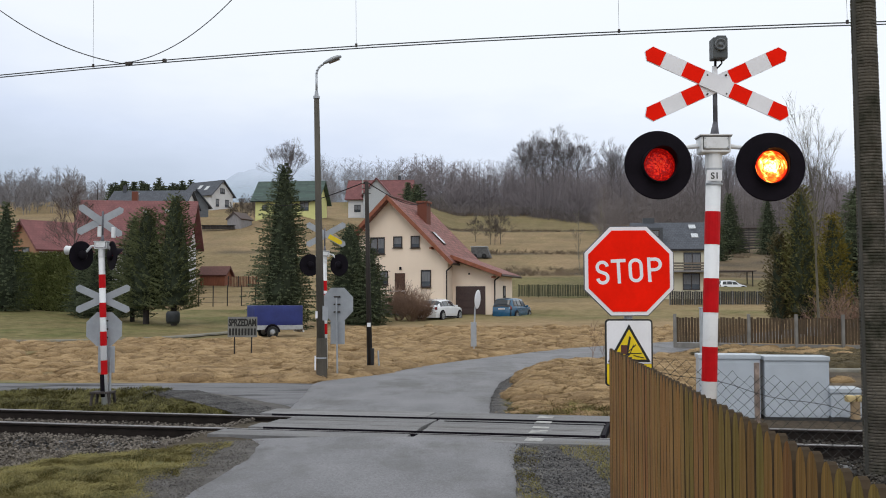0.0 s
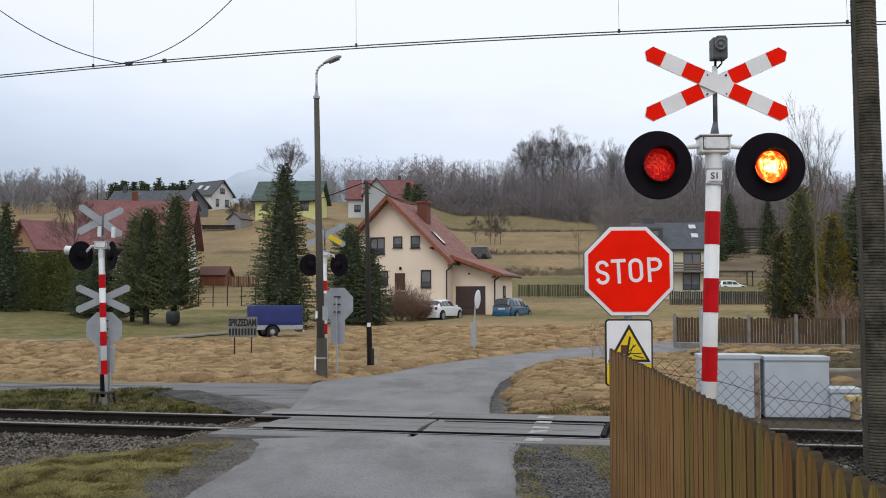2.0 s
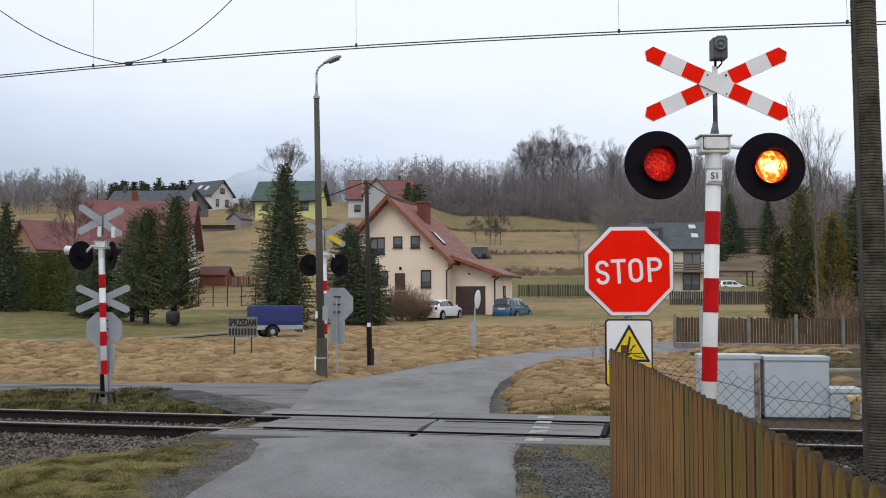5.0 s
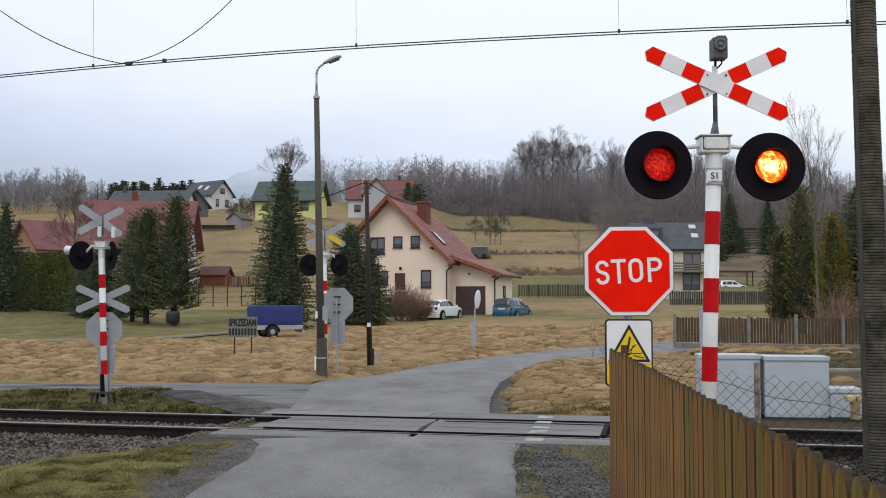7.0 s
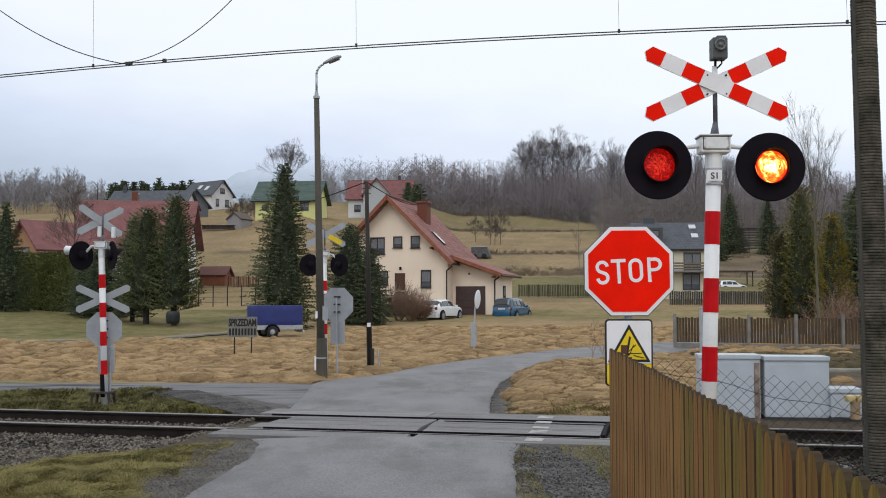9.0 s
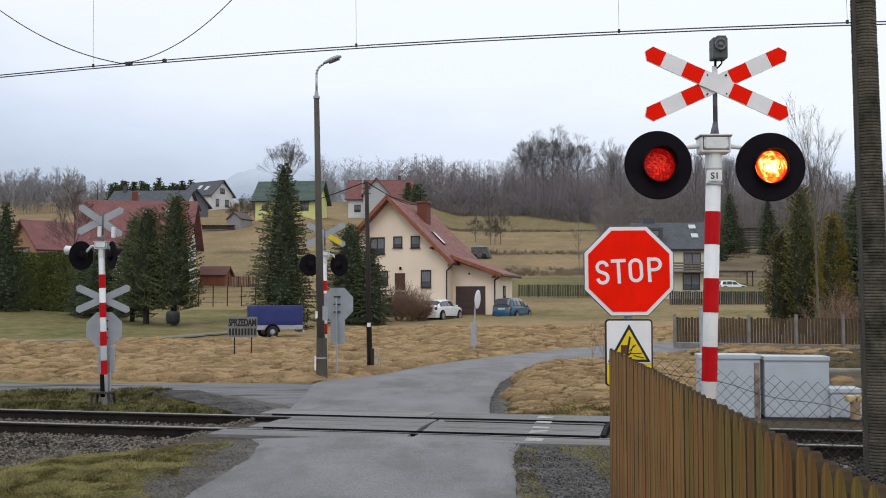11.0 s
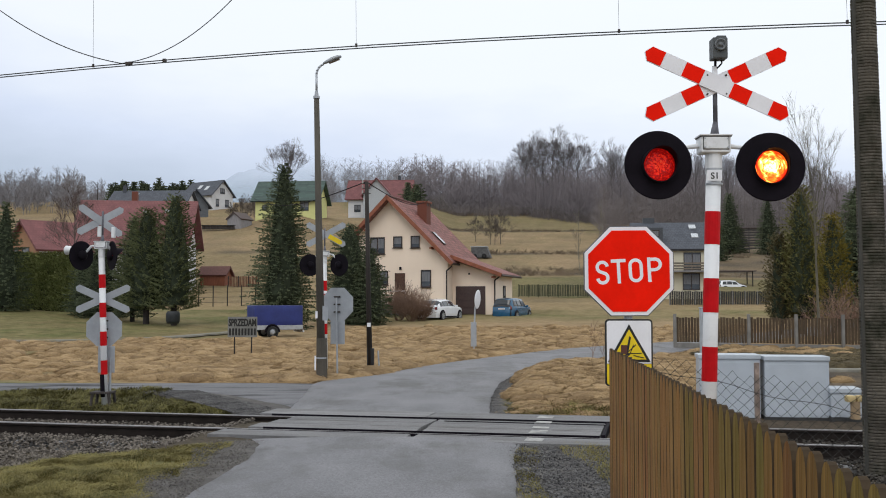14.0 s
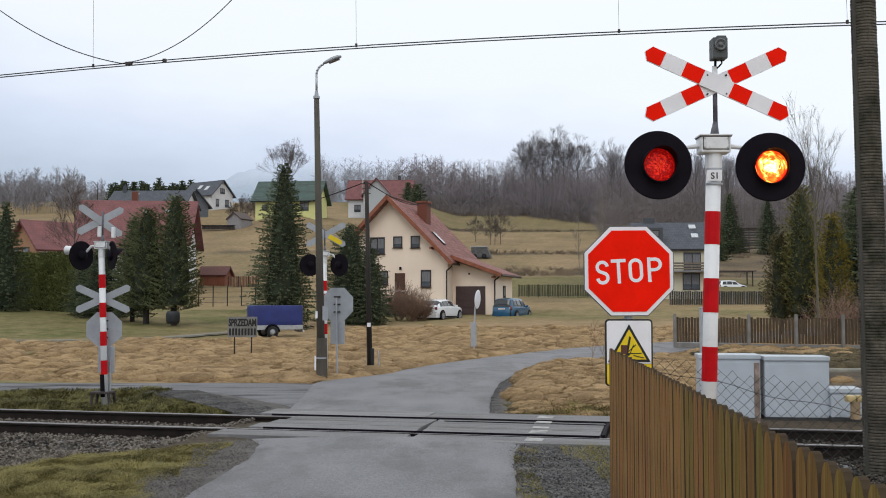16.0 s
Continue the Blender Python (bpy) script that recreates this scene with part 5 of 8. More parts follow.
def window(parent, x, z, w, h, m, frame=None, split=False, sill=True, wall_y=0.0):
    """A window on a wall: local x, lower edge z, on the plane y = wall_y of the house's space, turned by m."""
    frame = frame or FRAME
    bm = bmesh.new()
    t = 0.07
    for bx, bz, sx, sz in ((x - w / 2 + t / 2, z + h / 2, t, h), (x + w / 2 - t / 2, z + h / 2, t, h), (x, z + t / 2, w - 2 * t, t), (x, z + h - t / 2, w - 2 * t, t)):
        box(bm, bx, wall_y - 0.02, bz, sx, 0.07, sz, 0, m)
    if split:
        box(bm, x, wall_y - 0.02, z + h / 2, 0.07, 0.07, h - 2 * t, 0, m)
    win = part("window", bm, frame, parent, "dark-framed window")
    spans = ((x - w / 4, w / 2 - t * 1.3), (x + w / 4, w / 2 - t * 1.3)) if split else ((x, w - 2 * t),)
    for cx, cw in spans:
        bm = bmesh.new()
        box(bm, cx, wall_y + 0.0, z + h / 2, cw, 0.02, h - 2 * t, 0, m)
        part("pane", bm, GLASS, win)
        bm = bmesh.new()
        box(bm, cx, wall_y - 0.014, z + h * 0.62, cw, 0.004, h * 0.55, 0, m)
        part("curtain", bm, CURTAIN, win, "pale net curtain")
    if sill:
        bm = bmesh.new()
        box(bm, x, wall_y - 0.06, z - 0.03, w + 0.12, 0.14, 0.045, 0, m)
        part("sill", bm, frame, win)
    return win


def wall_prism(bm, outline, y0, y1):
    """Walls of a house with the given front outline, from y0 back to y1."""
    slab(bm, outline, y1 - y0, Matrix.Translation((0, y0, 0)))


CREAM = mat("cream_render", (0.85, 0.705, 0.575), 0.85, var=0.05, scale=0.5, fine=25, bump=0.15, bump_scale=60, dirt=(0.77, 0.63, 0.505), dirt_at=0.6)
TILES = courses("rosy_clay_tiles", (0.29, 0.115, 0.098), 0.32, 0.30)
FASCIA = mat("reddish_brown_timber", (0.26, 0.085, 0.045), 0.6, var=0.2, scale=3)


def main_house():
    z0 = 0.75
    h = thing("house", "cream rendered house with a steep rosy tiled roof and garage wing", "house", pose(-3.96, 75.0, z0, 0, 0, -15.7))
    one = Matrix.Identity(4)
    L, R, D = -2.45, 4.46, 9.6
    pitch = 1.0
    apex = 8.55

    bm = bmesh.new()
    wall_prism(bm, [(L, -0.6), (R, -0.6), (R, apex - R * pitch), (0, apex), (L, apex + L * pitch * 1.03)], 0.0, D)
    part("wall", bm, CREAM, h, "cream rendered walls")
    # roof slopes with overhang, and their verge boards
    el, er = -2.95, 4.98
    za, zl, zr = apex + 0.28, apex + 0.28 - 2.95 * 1.03, apex + 0.28 - 4.98 * pitch
    for name, e, z in (("roof_slope", el, zl), ("roof_slope", er, zr)):
        bm = bmesh.new()
        roof_plane(bm, (e, -0.75, z), (e, D + 0.4, z), (0, D + 0.4, za), (0, -0.75, za), 0.18)
        rs = part(name, bm, TILES, h, "rosy clay-tiled roof slope")
        bm = bmesh.new()
        n = Vector((e, 0, z - za))
        for y in (-0.80,):
            a, b = Vector((0, y, za - 0.10)), Vector((e, y, z - 0.10))
            mid, d = (a + b) / 2, (b - a)
            box(bm, 0, 0, 0, d.length + 0.1, 0.06, 0.27, 0.01, Matrix.Translation(mid) @ Matrix.Rotation(-math.atan2(d.z, d.x), 4, "Y"))
        part("verge_board", bm, FASCIA, rs, "reddish timber verge boards")
        bm = bmesh.new()
        cyl(bm, (e, -0.75, z - 0.12), (e, D + 0.4, z - 0.12), 0.07, 0.07, 8)
        part("gutter", bm, FRAME, rs, "dark gutter")
    bm = bmesh.new()
    tube(bm, [(0, -0.75, za + 0.02), (0, D + 0.4, za + 0.02)], 0.10, 8)
    part("ridge_cap", bm, TILES, h)
    for x, z in ((3.35, 4.9), (-1.75, 6.3)):
        bm = bmesh.new()
        box(bm, x, -0.35, z, 0.14, 0.75, 0.16, 0.01)
        part("purlin_end", bm, FASCIA, h)
    # chimney
    bm = bmesh.new()
    box(bm, 1.45, 4.0, 7.75, 0.75, 1.15, 2.0, 0.01)
    ch = part("chimney", bm, courses("chimney_brick", (0.30, 0.085, 0.045), 0.08, 0.25), h, "red brick chimney stack")
    bm = bmesh.new()
    box(bm, 1.45, 4.0, 8.73, 0.92, 1.3, 0.14, 0.015)
    part("cap", bm, mat("chimney_cap", (0.22, 0.08, 0.05), 0.8), ch)
    for y in (3.55, 4.0, 4.45):
        bm = bmesh.new()
        box(bm, 1.45, y, 8.52, 0.78, 0.2, 0.2, 0)
        part("flue", bm, INK, ch)
    # skylight on the slope
    bm = bmesh.new()
    m = Matrix.Translation((3.1, 2.5, za - 3.1 + 0.09)) @ Matrix.Rotation(radians(45), 4, "Y")
    box(bm, 0, 0, 0, 1.35, 0.75, 0.08, 0.01, m)
    sk = part("skylight", bm, FRAME, h, "skylight set in the tiles")
    bm = bmesh.new()
    box(bm, 0, 0, 0.045, 1.15, 0.55, 0.02, 0, m)
    # Sky reflection is put into the pale base colour of the pane
    part("pane", bm, mat("sky_reflection_glass", (0.5, 0.52, 0.55), 0.05, coat=0.6), sk)
    # windows and door of the gable
    window(h, -0.977, 4.527, 1.162, 1.267, one, split=True)
    window(h, 0.623, 4.991, 0.707, 0.845, one)
    window(h, 1.985, 4.964, 0.700, 0.887, one)
    window(h, -0.486, 2.217, 0.712, 1.052, one)
    window(h, 2.814, 2.032, 0.783, 1.292, one)
    x, w = 0.799, 0.794
    bm = bmesh.new()
    box(bm, x, -0.02, 1.95, w, 0.07, 2.30, 0.01)
    door = part("door", bm, mat("carved_brown_door", (0.085, 0.04, 0.025), 0.5, var=0.3, scale=5), h, "dark brown front door")
    for k in range(4):
        bm = bmesh.new()
        box(bm, x, -0.065, 1.15 + 0.50 * k, w * 0.62, 0.03, 0.36, 0.008)
        part("panel", bm, MATS["carved_brown_door"], door)
    bm = bmesh.new()
    box(bm, x + 0.1, -0.75, 0.2, 1.7, 1.5, 1.2, 0.02)
    part("landing", bm, CONCRETE, h, "grey concrete landing before the door")
    for k in range(4):
        bm = bmesh.new()
        box(bm, x - 0.90 - 0.30 * k, -0.75, -0.08 - 0.09 * k, 0.30, 1.4, 1.38 - 0.18 * k - 0.0, 0.01)
        part("step", bm, CONCRETE, h, "grey concrete step")
    for px, pz in ((-0.72, 0.8), (-1.9, 0.1), (0.9, 0.8)):
        bm = bmesh.new()
        cyl(bm, (x + px, -1.45, pz - 0.2), (x + px, -1.45, pz + 0.95), 0.03, 0.03, 8)
        part("rail_post", bm, SIGN_WHITE, h, "white stair rail post")
    bm = bmesh.new()
    tube(bm, [(x - 1.9, -1.45, 1.05), (x - 0.72, -1.45, 1.75), (x + 0.9, -1.45, 1.75)], 0.03, 8)
    part("stair_rail", bm, SIGN_WHITE, h, "white stair rail")
    bm = bmesh.new()
    box(bm, x + 0.05, -0.08, 3.45, 0.16, 0.14, 0.22, 0.03)
    part("wall_lamp", bm, BLACK, h, "small black wall lamp")
    bm = bmesh.new()
    tube(bm, [(R - 0.06, -0.06, 0.0), (R - 0.06, -0.06, 3.25), (R + 0.4, -0.35, 3.55)], 0.055, 8)
    part("downpipe", bm, FRAME, h, "dark downpipe")
    # garage wing, set back, with a low-pitched roof
    bm = bmesh.new()
    wall_prism(bm, [(R - 0.02, -0.6), (7.74, -0.6), (7.74, 2.95), (R - 0.02, 4.05)], 1.4, 7.4)
    g = part("garage_wall", bm, CREAM, h)
    bm = bmesh.new()
    roof_plane(bm, (8.35, 0.55, 3.02), (8.35, 7.9, 3.02), (R + 0.1, 7.9, 4.42), (R + 0.1, 0.55, 4.42), 0.2)
    gr = part("garage_roof", bm, TILES, h, "low tiled roof over the garage")
    bm = bmesh.new()
    a, b = Vector((R + 0.05, 0.5, 4.32)), Vector((8.38, 0.5, 2.92))
    d = b - a
    box(bm, 0, 0, 0, d.length, 0.06, 0.28, 0.01, Matrix.Translation((a + b) / 2) @ Matrix.Rotation(-math.atan2(d.z, d.x), 4, "Y"))
    part("verge_board", bm, FASCIA, gr)
    for x2 in (7.7,):
        bm = bmesh.new()
        box(bm, x2, 0.95, 3.95 - (x2 - R) * 0.36, 0.14, 0.9, 0.16, 0.01)
        part("rafter_end", bm, FASCIA, gr)
    # garage door
    gx0, gx1 = 4.72, 6.98
    bm = bmesh.new()
    box(bm, (gx0 + gx1) / 2, 1.37, 1.05, gx1 - gx0, 0.05, 2.15, 0.01)
    gd = part("garage_door", bm, mat("brown_sectional_door", (0.060, 0.036, 0.034), 0.5, var=0.15), h, "dark brown sectional garage door")
    for k in range(4):
        bm = bmesh.new()
        box(bm, (gx0 + gx1) / 2, 1.335, 0.28 + 0.53 * k, gx1 - gx0 - 0.06, 0.03, 0.49, 0.01)
        part("panel", bm, MATS["brown_sectional_door"], gd)
    bm = bmesh.new()
    box(bm, 5.75, 1.34, 3.05, 0.12, 0.12, 0.12, 0.03)
    part("wall_lamp", bm, BLACK, h)
    bm = bmesh.new()
    tube(bm, [(7.7, 1.32, 0.0), (7.7, 1.32, 2.55), (8.2, 0.9, 2.85)], 0.055, 8)
    part("downpipe", bm, FRAME, h)
    window(h, 4.3, 1.0, 0.75, 1.2, Matrix.Rotation(radians(90), 4, "Z"), wall_y=-7.75)
    bm = bmesh.new()
    cyl(bm, (8.38, 0.55, 2.9), (8.38, 7.9, 2.9), 0.07, 0.07, 8)
    part("gutter", bm, FRAME, gr, "dark gutter")


main_house()


def far_house(label, x, y, z, yaw, w, d, wall_h, ridge_h, wall_mat, roof_mat, over=0.6, windows=(), skylights=(), chimney=None, gable_windows=(), east_windows=()):
    """A house with its ridge along local x; its eave front looks along -y, its gables along x."""
    h = thing("house", label, "house", pose(x, y, z, 0, 0, yaw))
    bm = bmesh.new()
    slab(bm, [(-d / 2, -2.5), (d / 2, -2.5), (d / 2, wall_h), (0, ridge_h - 0.15), (-d / 2, wall_h)], w, Matrix.Rotation(radians(90), 4, "Z") @ Matrix.Translation((0, -w / 2, 0)))
    part("wall", bm, wall_mat, h)
    k = (ridge_h - wall_h) / (d / 2)
    ye, ze = d / 2 + over, wall_h - over * k
    for s in (-1, 1):
        bm = bmesh.new()
        roof_plane(bm, (-w / 2 - over, s * ye, ze + 0.1), (w / 2 + over, s * ye, ze + 0.1), (w / 2 + over, 0, ridge_h + 0.1), (-w / 2 - over, 0, ridge_h + 0.1), 0.2)
        rs = part("roof_slope", bm, roof_mat, h)
        if s < 0:
            for sx, t, sw, sh in skylights:
                bm = bmesh.new()
                yy = -ye + (ye) * t
                zz = ze + (ridge_h - ze) * t
                m = Matrix.Translation((sx, yy, zz + 0.16)) @ Matrix.Rotation(math.atan(k), 4, "X")
                box(bm, 0, 0, 0, sw, sh, 0.12, 0.01, m)
                part("skylight", bm, mat("sky_reflection_glass", (0.5, 0.52, 0.55), 0.05, coat=0.6), rs, "bright skylight")
    for wx, wz, ww, wh in windows:
        window(h, wx, wz, ww, wh, Matrix.Identity(4), wall_y=-d / 2 - 0.01, sill=False, split=ww > 1.3)
    for wy, wz, ww, wh in gable_windows:
        window(h, wy, wz, ww, wh, Matrix.Rotation(radians(-90), 4, "Z"), wall_y=-w / 2 - 0.01, sill=False)
    for wy, wz, ww, wh in east_windows:
        window(h, wy, wz, ww, wh, Matrix.Rotation(radians(90), 4, "Z"), wall_y=-w / 2 - 0.01, sill=False, split=ww > 1.3)
    if chimney:
        bm = bmesh.new()
        box(bm, chimney[0], chimney[1], ridge_h + 0.3, 0.6, 0.6, 1.6, 0.02)
        part("chimney", bm, chimney[2], h, "masonry chimney")
    return h


DARKROOF = courses("dark_grey_tiles", (0.080, 0.088, 0.108), 0.35, 0.33, 0.75, 0.15)
REDROOF = courses("brick_red_tiles", (0.215, 0.078, 0.078), 0.35, 0.33, 0.8, 0.10)
WHITEWALL = mat("off_white_render", (0.62, 0.62, 0.63), 0.85, var=0.08, scale=0.6, fine=20)
GREENROOF = courses("bottle_green_sheet_roof", (0.045, 0.085, 0.07), 0.4, 4.0, rough=0.55)
LIME = mat("lime_yellow_render", (0.60, 0.60, 0.26), 0.85, var=0.06, scale=0.6, fine=20)
ORANGE = mat("ochre_brick_render", (0.32, 0.18, 0.105), 0.85, var=0.12, scale=1, fine=14)
BRICKMAT = MATS["chimney_brick"]


def village():
    # low ochre house with a gable towards the lane, beyond the hedge
    h = far_house("ochre house with a dull red tiled roof behind the hedge", -37.002, 98, 4.714, 50, 8.0, 5.6, 2.2, 4.7, ORANGE, REDROOF, 0.5,
                  gable_windows=((0.4, 0.95, 1.3, 1.2), (-1.4, 0.95, 0.8, 1.2)))
    bm = bmesh.new()
    box(bm, 0, -2.83, 0.1, 7.96, 0.05, 3.2)
    part("eave_wall", bm, WHITEWALL, h, "off-white rendered side wall")
    far_house("large house with a broad red tiled roof among conifers", -32.033, 106, 4.907, 6, 10.5, 9.0, 3.2, 7.4, WHITEWALL, REDROOF, 0.8,
              windows=((-3.5, 0.6, 1.4, 1.3), (0, 0.6, 1.4, 1.3), (3.4, 0.6, 1.4, 1.3)), skylights=((1.0, 0.72, 0.7, 0.5), (3.2, 0.74, 0.7, 0.5)), chimney=(-0.6, 0.5, BRICKMAT))
    far_house("long house with a dark grey tiled roof", -58.236, 202, 17.549, -4, 15, 9, 3.4, 6.5, WHITEWALL, DARKROOF, 0.7,
              chimney=(-5.8, -0.5, DARKROOF), skylights=((-3.0, 0.7, 0.9, 1.2),))
    far_house("grey gabled house with dark boarding", -53.9, 213, 18.697, -57, 8, 5.6, 3.4, 6.6, mat("grey_board_wall", (0.13, 0.14, 0.155), 0.8, var=0.15, scale=2), DARKROOF, 0.7,
              windows=((1.0, 0.8, 1.0, 1.0),))
    far_house("white gabled house with a dark roof and skylights up the slope", -61.9, 264, 26.162, -35, 11, 7.2, 3.6, 7.2, WHITEWALL, DARKROOF, 0.7,
              skylights=((-1.0, 0.6, 1.2, 1.5), (2.0, 0.5, 1.2, 1.5)), windows=((-2.5, 0.8, 1.3, 1.2), (1.5, 0.8, 1.3, 1.2)), east_windows=((-1.7, 0.2, 1.1, 2.0), (1.6, 0.2, 1.4, 2.0), (0.0, 3.6, 1.6, 1.5)))
    far_house("lime-yellow house with a bottle-green roof", -28.781, 191, 18.044, -7, 11.6, 8.5, 3.0, 6.6, LIME, GREENROOF, 0.8,
              windows=((-4.0, 0.7, 1.0, 1.0), (1.0, 0.9, 1.0, 1.1), (3.6, 0.6, 1.6, 2.0)))
    far_house("red-roofed house beside the woods", -13.573, 220, 20.768, -4, 13.2, 8, 3.6, 7.6, WHITEWALL, REDROOF, 0.7,
              windows=((-4.6, 0.3, 1.4, 1.6), (4.6, 0.5, 1.4, 1.3)), chimney=(4.0, 0.4, DARKROOF))
    far_house("grey-white gabled front with a red roof beside the woods", -13.797, 214.2, 20.415, 86, 6, 5.6, 4.2, 7.4, mat("grey_white_render", (0.42, 0.44, 0.46), 0.85, var=0.1), REDROOF, 0.6,
              gable_windows=())
    far_house("grey timber shed with a dark roof on the slope", -36.658, 181, 14.949, 66, 3.4, 2.9, 1.7, 2.8, mat("silvery_board_wall", (0.27, 0.255, 0.26), 0.85, var=0.2, scale=3, streak=(4, 4, 0.4)),
              mat("dull_brown_sheet", (0.10, 0.075, 0.07), 0.7, var=0.2), 0.25)
    far_house("low rust-red garden shed", -25.512, 113, 3.331, -8, 2.9, 2.2, 1.5, 2.3, mat("rust_red_boards", (0.22, 0.075, 0.04), 0.8, var=0.25, scale=3, streak=(4, 4, 0.5)),
              mat("brown_felt_roof", (0.12, 0.05, 0.042), 0.75, var=0.2), 0.3)
    h = far_house("cream house with a dark grey roof, skylights and balcony", 22.406, 99, 2.829, -5, 7.0, 8, 4.05, 6.6, mat("pale_cream_render", (0.60, 0.56, 0.43), 0.85, var=0.06, scale=0.6), DARKROOF, 0.45,
                  windows=((1.35, 0.0, 1.6, 1.6), (-1.2, 0.0, 1.3, 1.4)), skylights=((1.95, 0.80, 0.66, 0.75), (1.95, 0.46, 0.66, 0.75)))
    bm = bmesh.new()
    box(bm, 0.3, -4.5, 1.75, 5.4, 1.0, 0.16, 0.02)
    bal = part("balcony", bm, CONCRETE, h, "balcony with timber balustrade")
    for z in (2.0, 2.25, 2.5):
        bm = bmesh.new()
        box(bm, 0.3, -4.95, z, 5.4, 0.05, 0.16, 0)
        part("rail", bm, mat("weathered_rail_boards", (0.18, 0.15, 0.12), 0.8, var=0.2), bal)
    window(h, 1.45, 1.85, 1.6, 1.7, Matrix.Identity(4), wall_y=-4.02, sill=False, split=True)
    bm = bmesh.new()
    box(bm, -2.3, -2.9, 5.3, 2.2, 1.6, 1.3, 0.02)
    part("dormer", bm, mat("dark_zinc", (0.06, 0.065, 0.075), 0.5, var=0.15), h, "dark boxed dormer")
    window(h, -2.3, 4.85, 1.5, 0.85, Matrix.Identity(4), wall_y=-3.72, sill=False)
    bm = bmesh.new()
    box(bm, -2.1, 0.2, 6.55, 1.1, 0.7, 1.2, 0.02)
    part("chimney", bm, MATS["dark_zinc"], h, "dark boxed chimney")


village()


# ---- vehicles ----
RUBBER = mat("tyre_rubber", (0.015, 0.015, 0.016), 0.8)
ALLOY = mat("alloy_wheel", (0.45, 0.46, 0.48), 0.35, 0.7)
CARGLASS = mat("car_glass", (0.02, 0.025, 0.03), 0.06, coat=0.5)


def curve_at(rows, v):
    """A smooth height along rows of (place, height)."""
    if v <= rows[0][0]:
        return rows[0][1]
    for (a, p), (b, q) in zip(rows, rows[1:]):
        if v <= b:
            k = (v - a) / (b - a)
            return p + (q - p) * (k * k * (3 - 2 * k) * 0.5 + k * 0.5)
    return rows[-1][1]


def car(label, m, paint, length, width, height, boxy):
    """A car that looks along +y: a shell lofted from front to back, with panes, lamps and wheels set on it."""
    c = thing("car", label, "car", m)
    W, L, H = width / 2, length, height
    belt = 0.62 * H if not boxy else 0.585 * H
    if boxy:
        roofline = [(-0.5, 0.60 * H), (-0.485, 0.66 * H), (-0.43, 0.95 * H), (-0.34, 0.985 * H), (-0.10, H), (0.08, 0.965 * H), (0.26, 0.68 * H), (0.30, 0.63 * H), (0.44, 0.53 * H), (0.49, 0.43 * H), (0.5, 0.36 * H)]
    else:
        roofline = [(-0.5, 0.58 * H), (-0.485, 0.66 * H), (-0.43, 0.72 * H), (-0.30, 0.93 * H), (-0.20, 0.98 * H), (-0.06, H), (0.06, 0.965 * H), (0.25, 0.70 * H), (0.29, 0.66 * H), (0.43, 0.56 * H), (0.49, 0.44 * H), (0.5, 0.36 * H)]

    def shape(u, v):
        """u runs from the back (-0.5) to the front (0.5), v from one sill over the roof to the other (-1 to 1)."""
        top = curve_at(roofline, u)
        taper = 1 - 0.13 * smooth_step(0.30, 0.5, abs(u)) - 0.10 * smooth_step(0.44, 0.5, abs(u))
        s, q = (1 if v > 0 else -1), abs(v)
        low, shoulder = 0.20, min(belt, top - 0.03)
        cab = smooth_step(belt - 0.02, belt + 0.35, top)
        inner = 0.90 - 0.20 * cab
        if q > 0.75:
            k = (1 - q) / 0.25
            x, z = 0.95 + 0.05 * k, low + (0.45 - low) * k
        elif q > 0.5:
            k = (0.75 - q) / 0.25
            x, z = 1.0 - 0.025 * k * k, 0.45 + (shoulder - 0.45) * k
        elif q > 0.2:
            k = (0.5 - q) / 0.3
            x, z = 0.975 + (inner - 0.975) * k, shoulder + (top - 0.05 - shoulder) * k
        else:
            k = (0.2 - q) / 0.2
            x, z = inner * (1 - k), top - 0.05 * (1 - k) ** 2
        return Vector((s * x * W * taper, u * L, max(z, low)))

    us = [-0.5 + i / 48 for i in range(49)]
    vs = [-1 + i / 20 for i in range(41)]
    bm = bmesh.new()
    grid = [[bm.verts.new(shape(u, v)) for v in vs] for u in us]
    for p, q in zip(grid, grid[1:]):
        for i in range(40):
            bm.faces.new((p[i], p[i + 1], q[i + 1], q[i]))
    bm.faces.new(grid[0][::-1]), bm.faces.new(grid[-1])
    bmesh.ops.recalc_face_normals(bm, faces=bm.faces)
    part("body", bm, paint, c, smooth=True)

    def pane(name, u0, u1, v0, v1, material, lbl="", lift=0.012, rake0=0.0, rake1=0.0):
        g = bmesh.new()
        nu, nv = 8, 8
        rows = []
        for a in range(nu + 1):
            row = []
            for b in range(nv + 1):
                kv = b / nv
                lo, hi = u0 + rake0 * kv, u1 + rake1 * kv
                u, v = lo + (hi - lo) * a / nu, v0 + (v1 - v0) * kv
                p = shape(u, v)
                n = (shape(u + 0.004, v) - shape(u - 0.004, v)).cross(shape(u, v + 0.01) - shape(u, v - 0.01))
                n.normalize()
                if n.dot(p - Vector((0, p.y * 0.8, 0.55))) < 0:
                    n = -n
                row.append(g.verts.new(p + n * lift))
            rows.append(row)
        for p, q in zip(rows, rows[1:]):
            for b in range(nv):
                g.faces.new((p[b], p[b + 1], q[b + 1], q[b]))
        bmesh.ops.recalc_face_normals(g, faces=g.faces)
        bmesh.ops.solidify(g, geom=g.faces[:], thickness=0.008)
        return part(name, g, material, c, lbl, smooth=True)

    back0, back1 = (-0.476, -0.435) if boxy else (-0.425, -0.315)
    pane("rear_window", back0, back1, -0.27, 0.27, CARGLASS, "dark rear window")
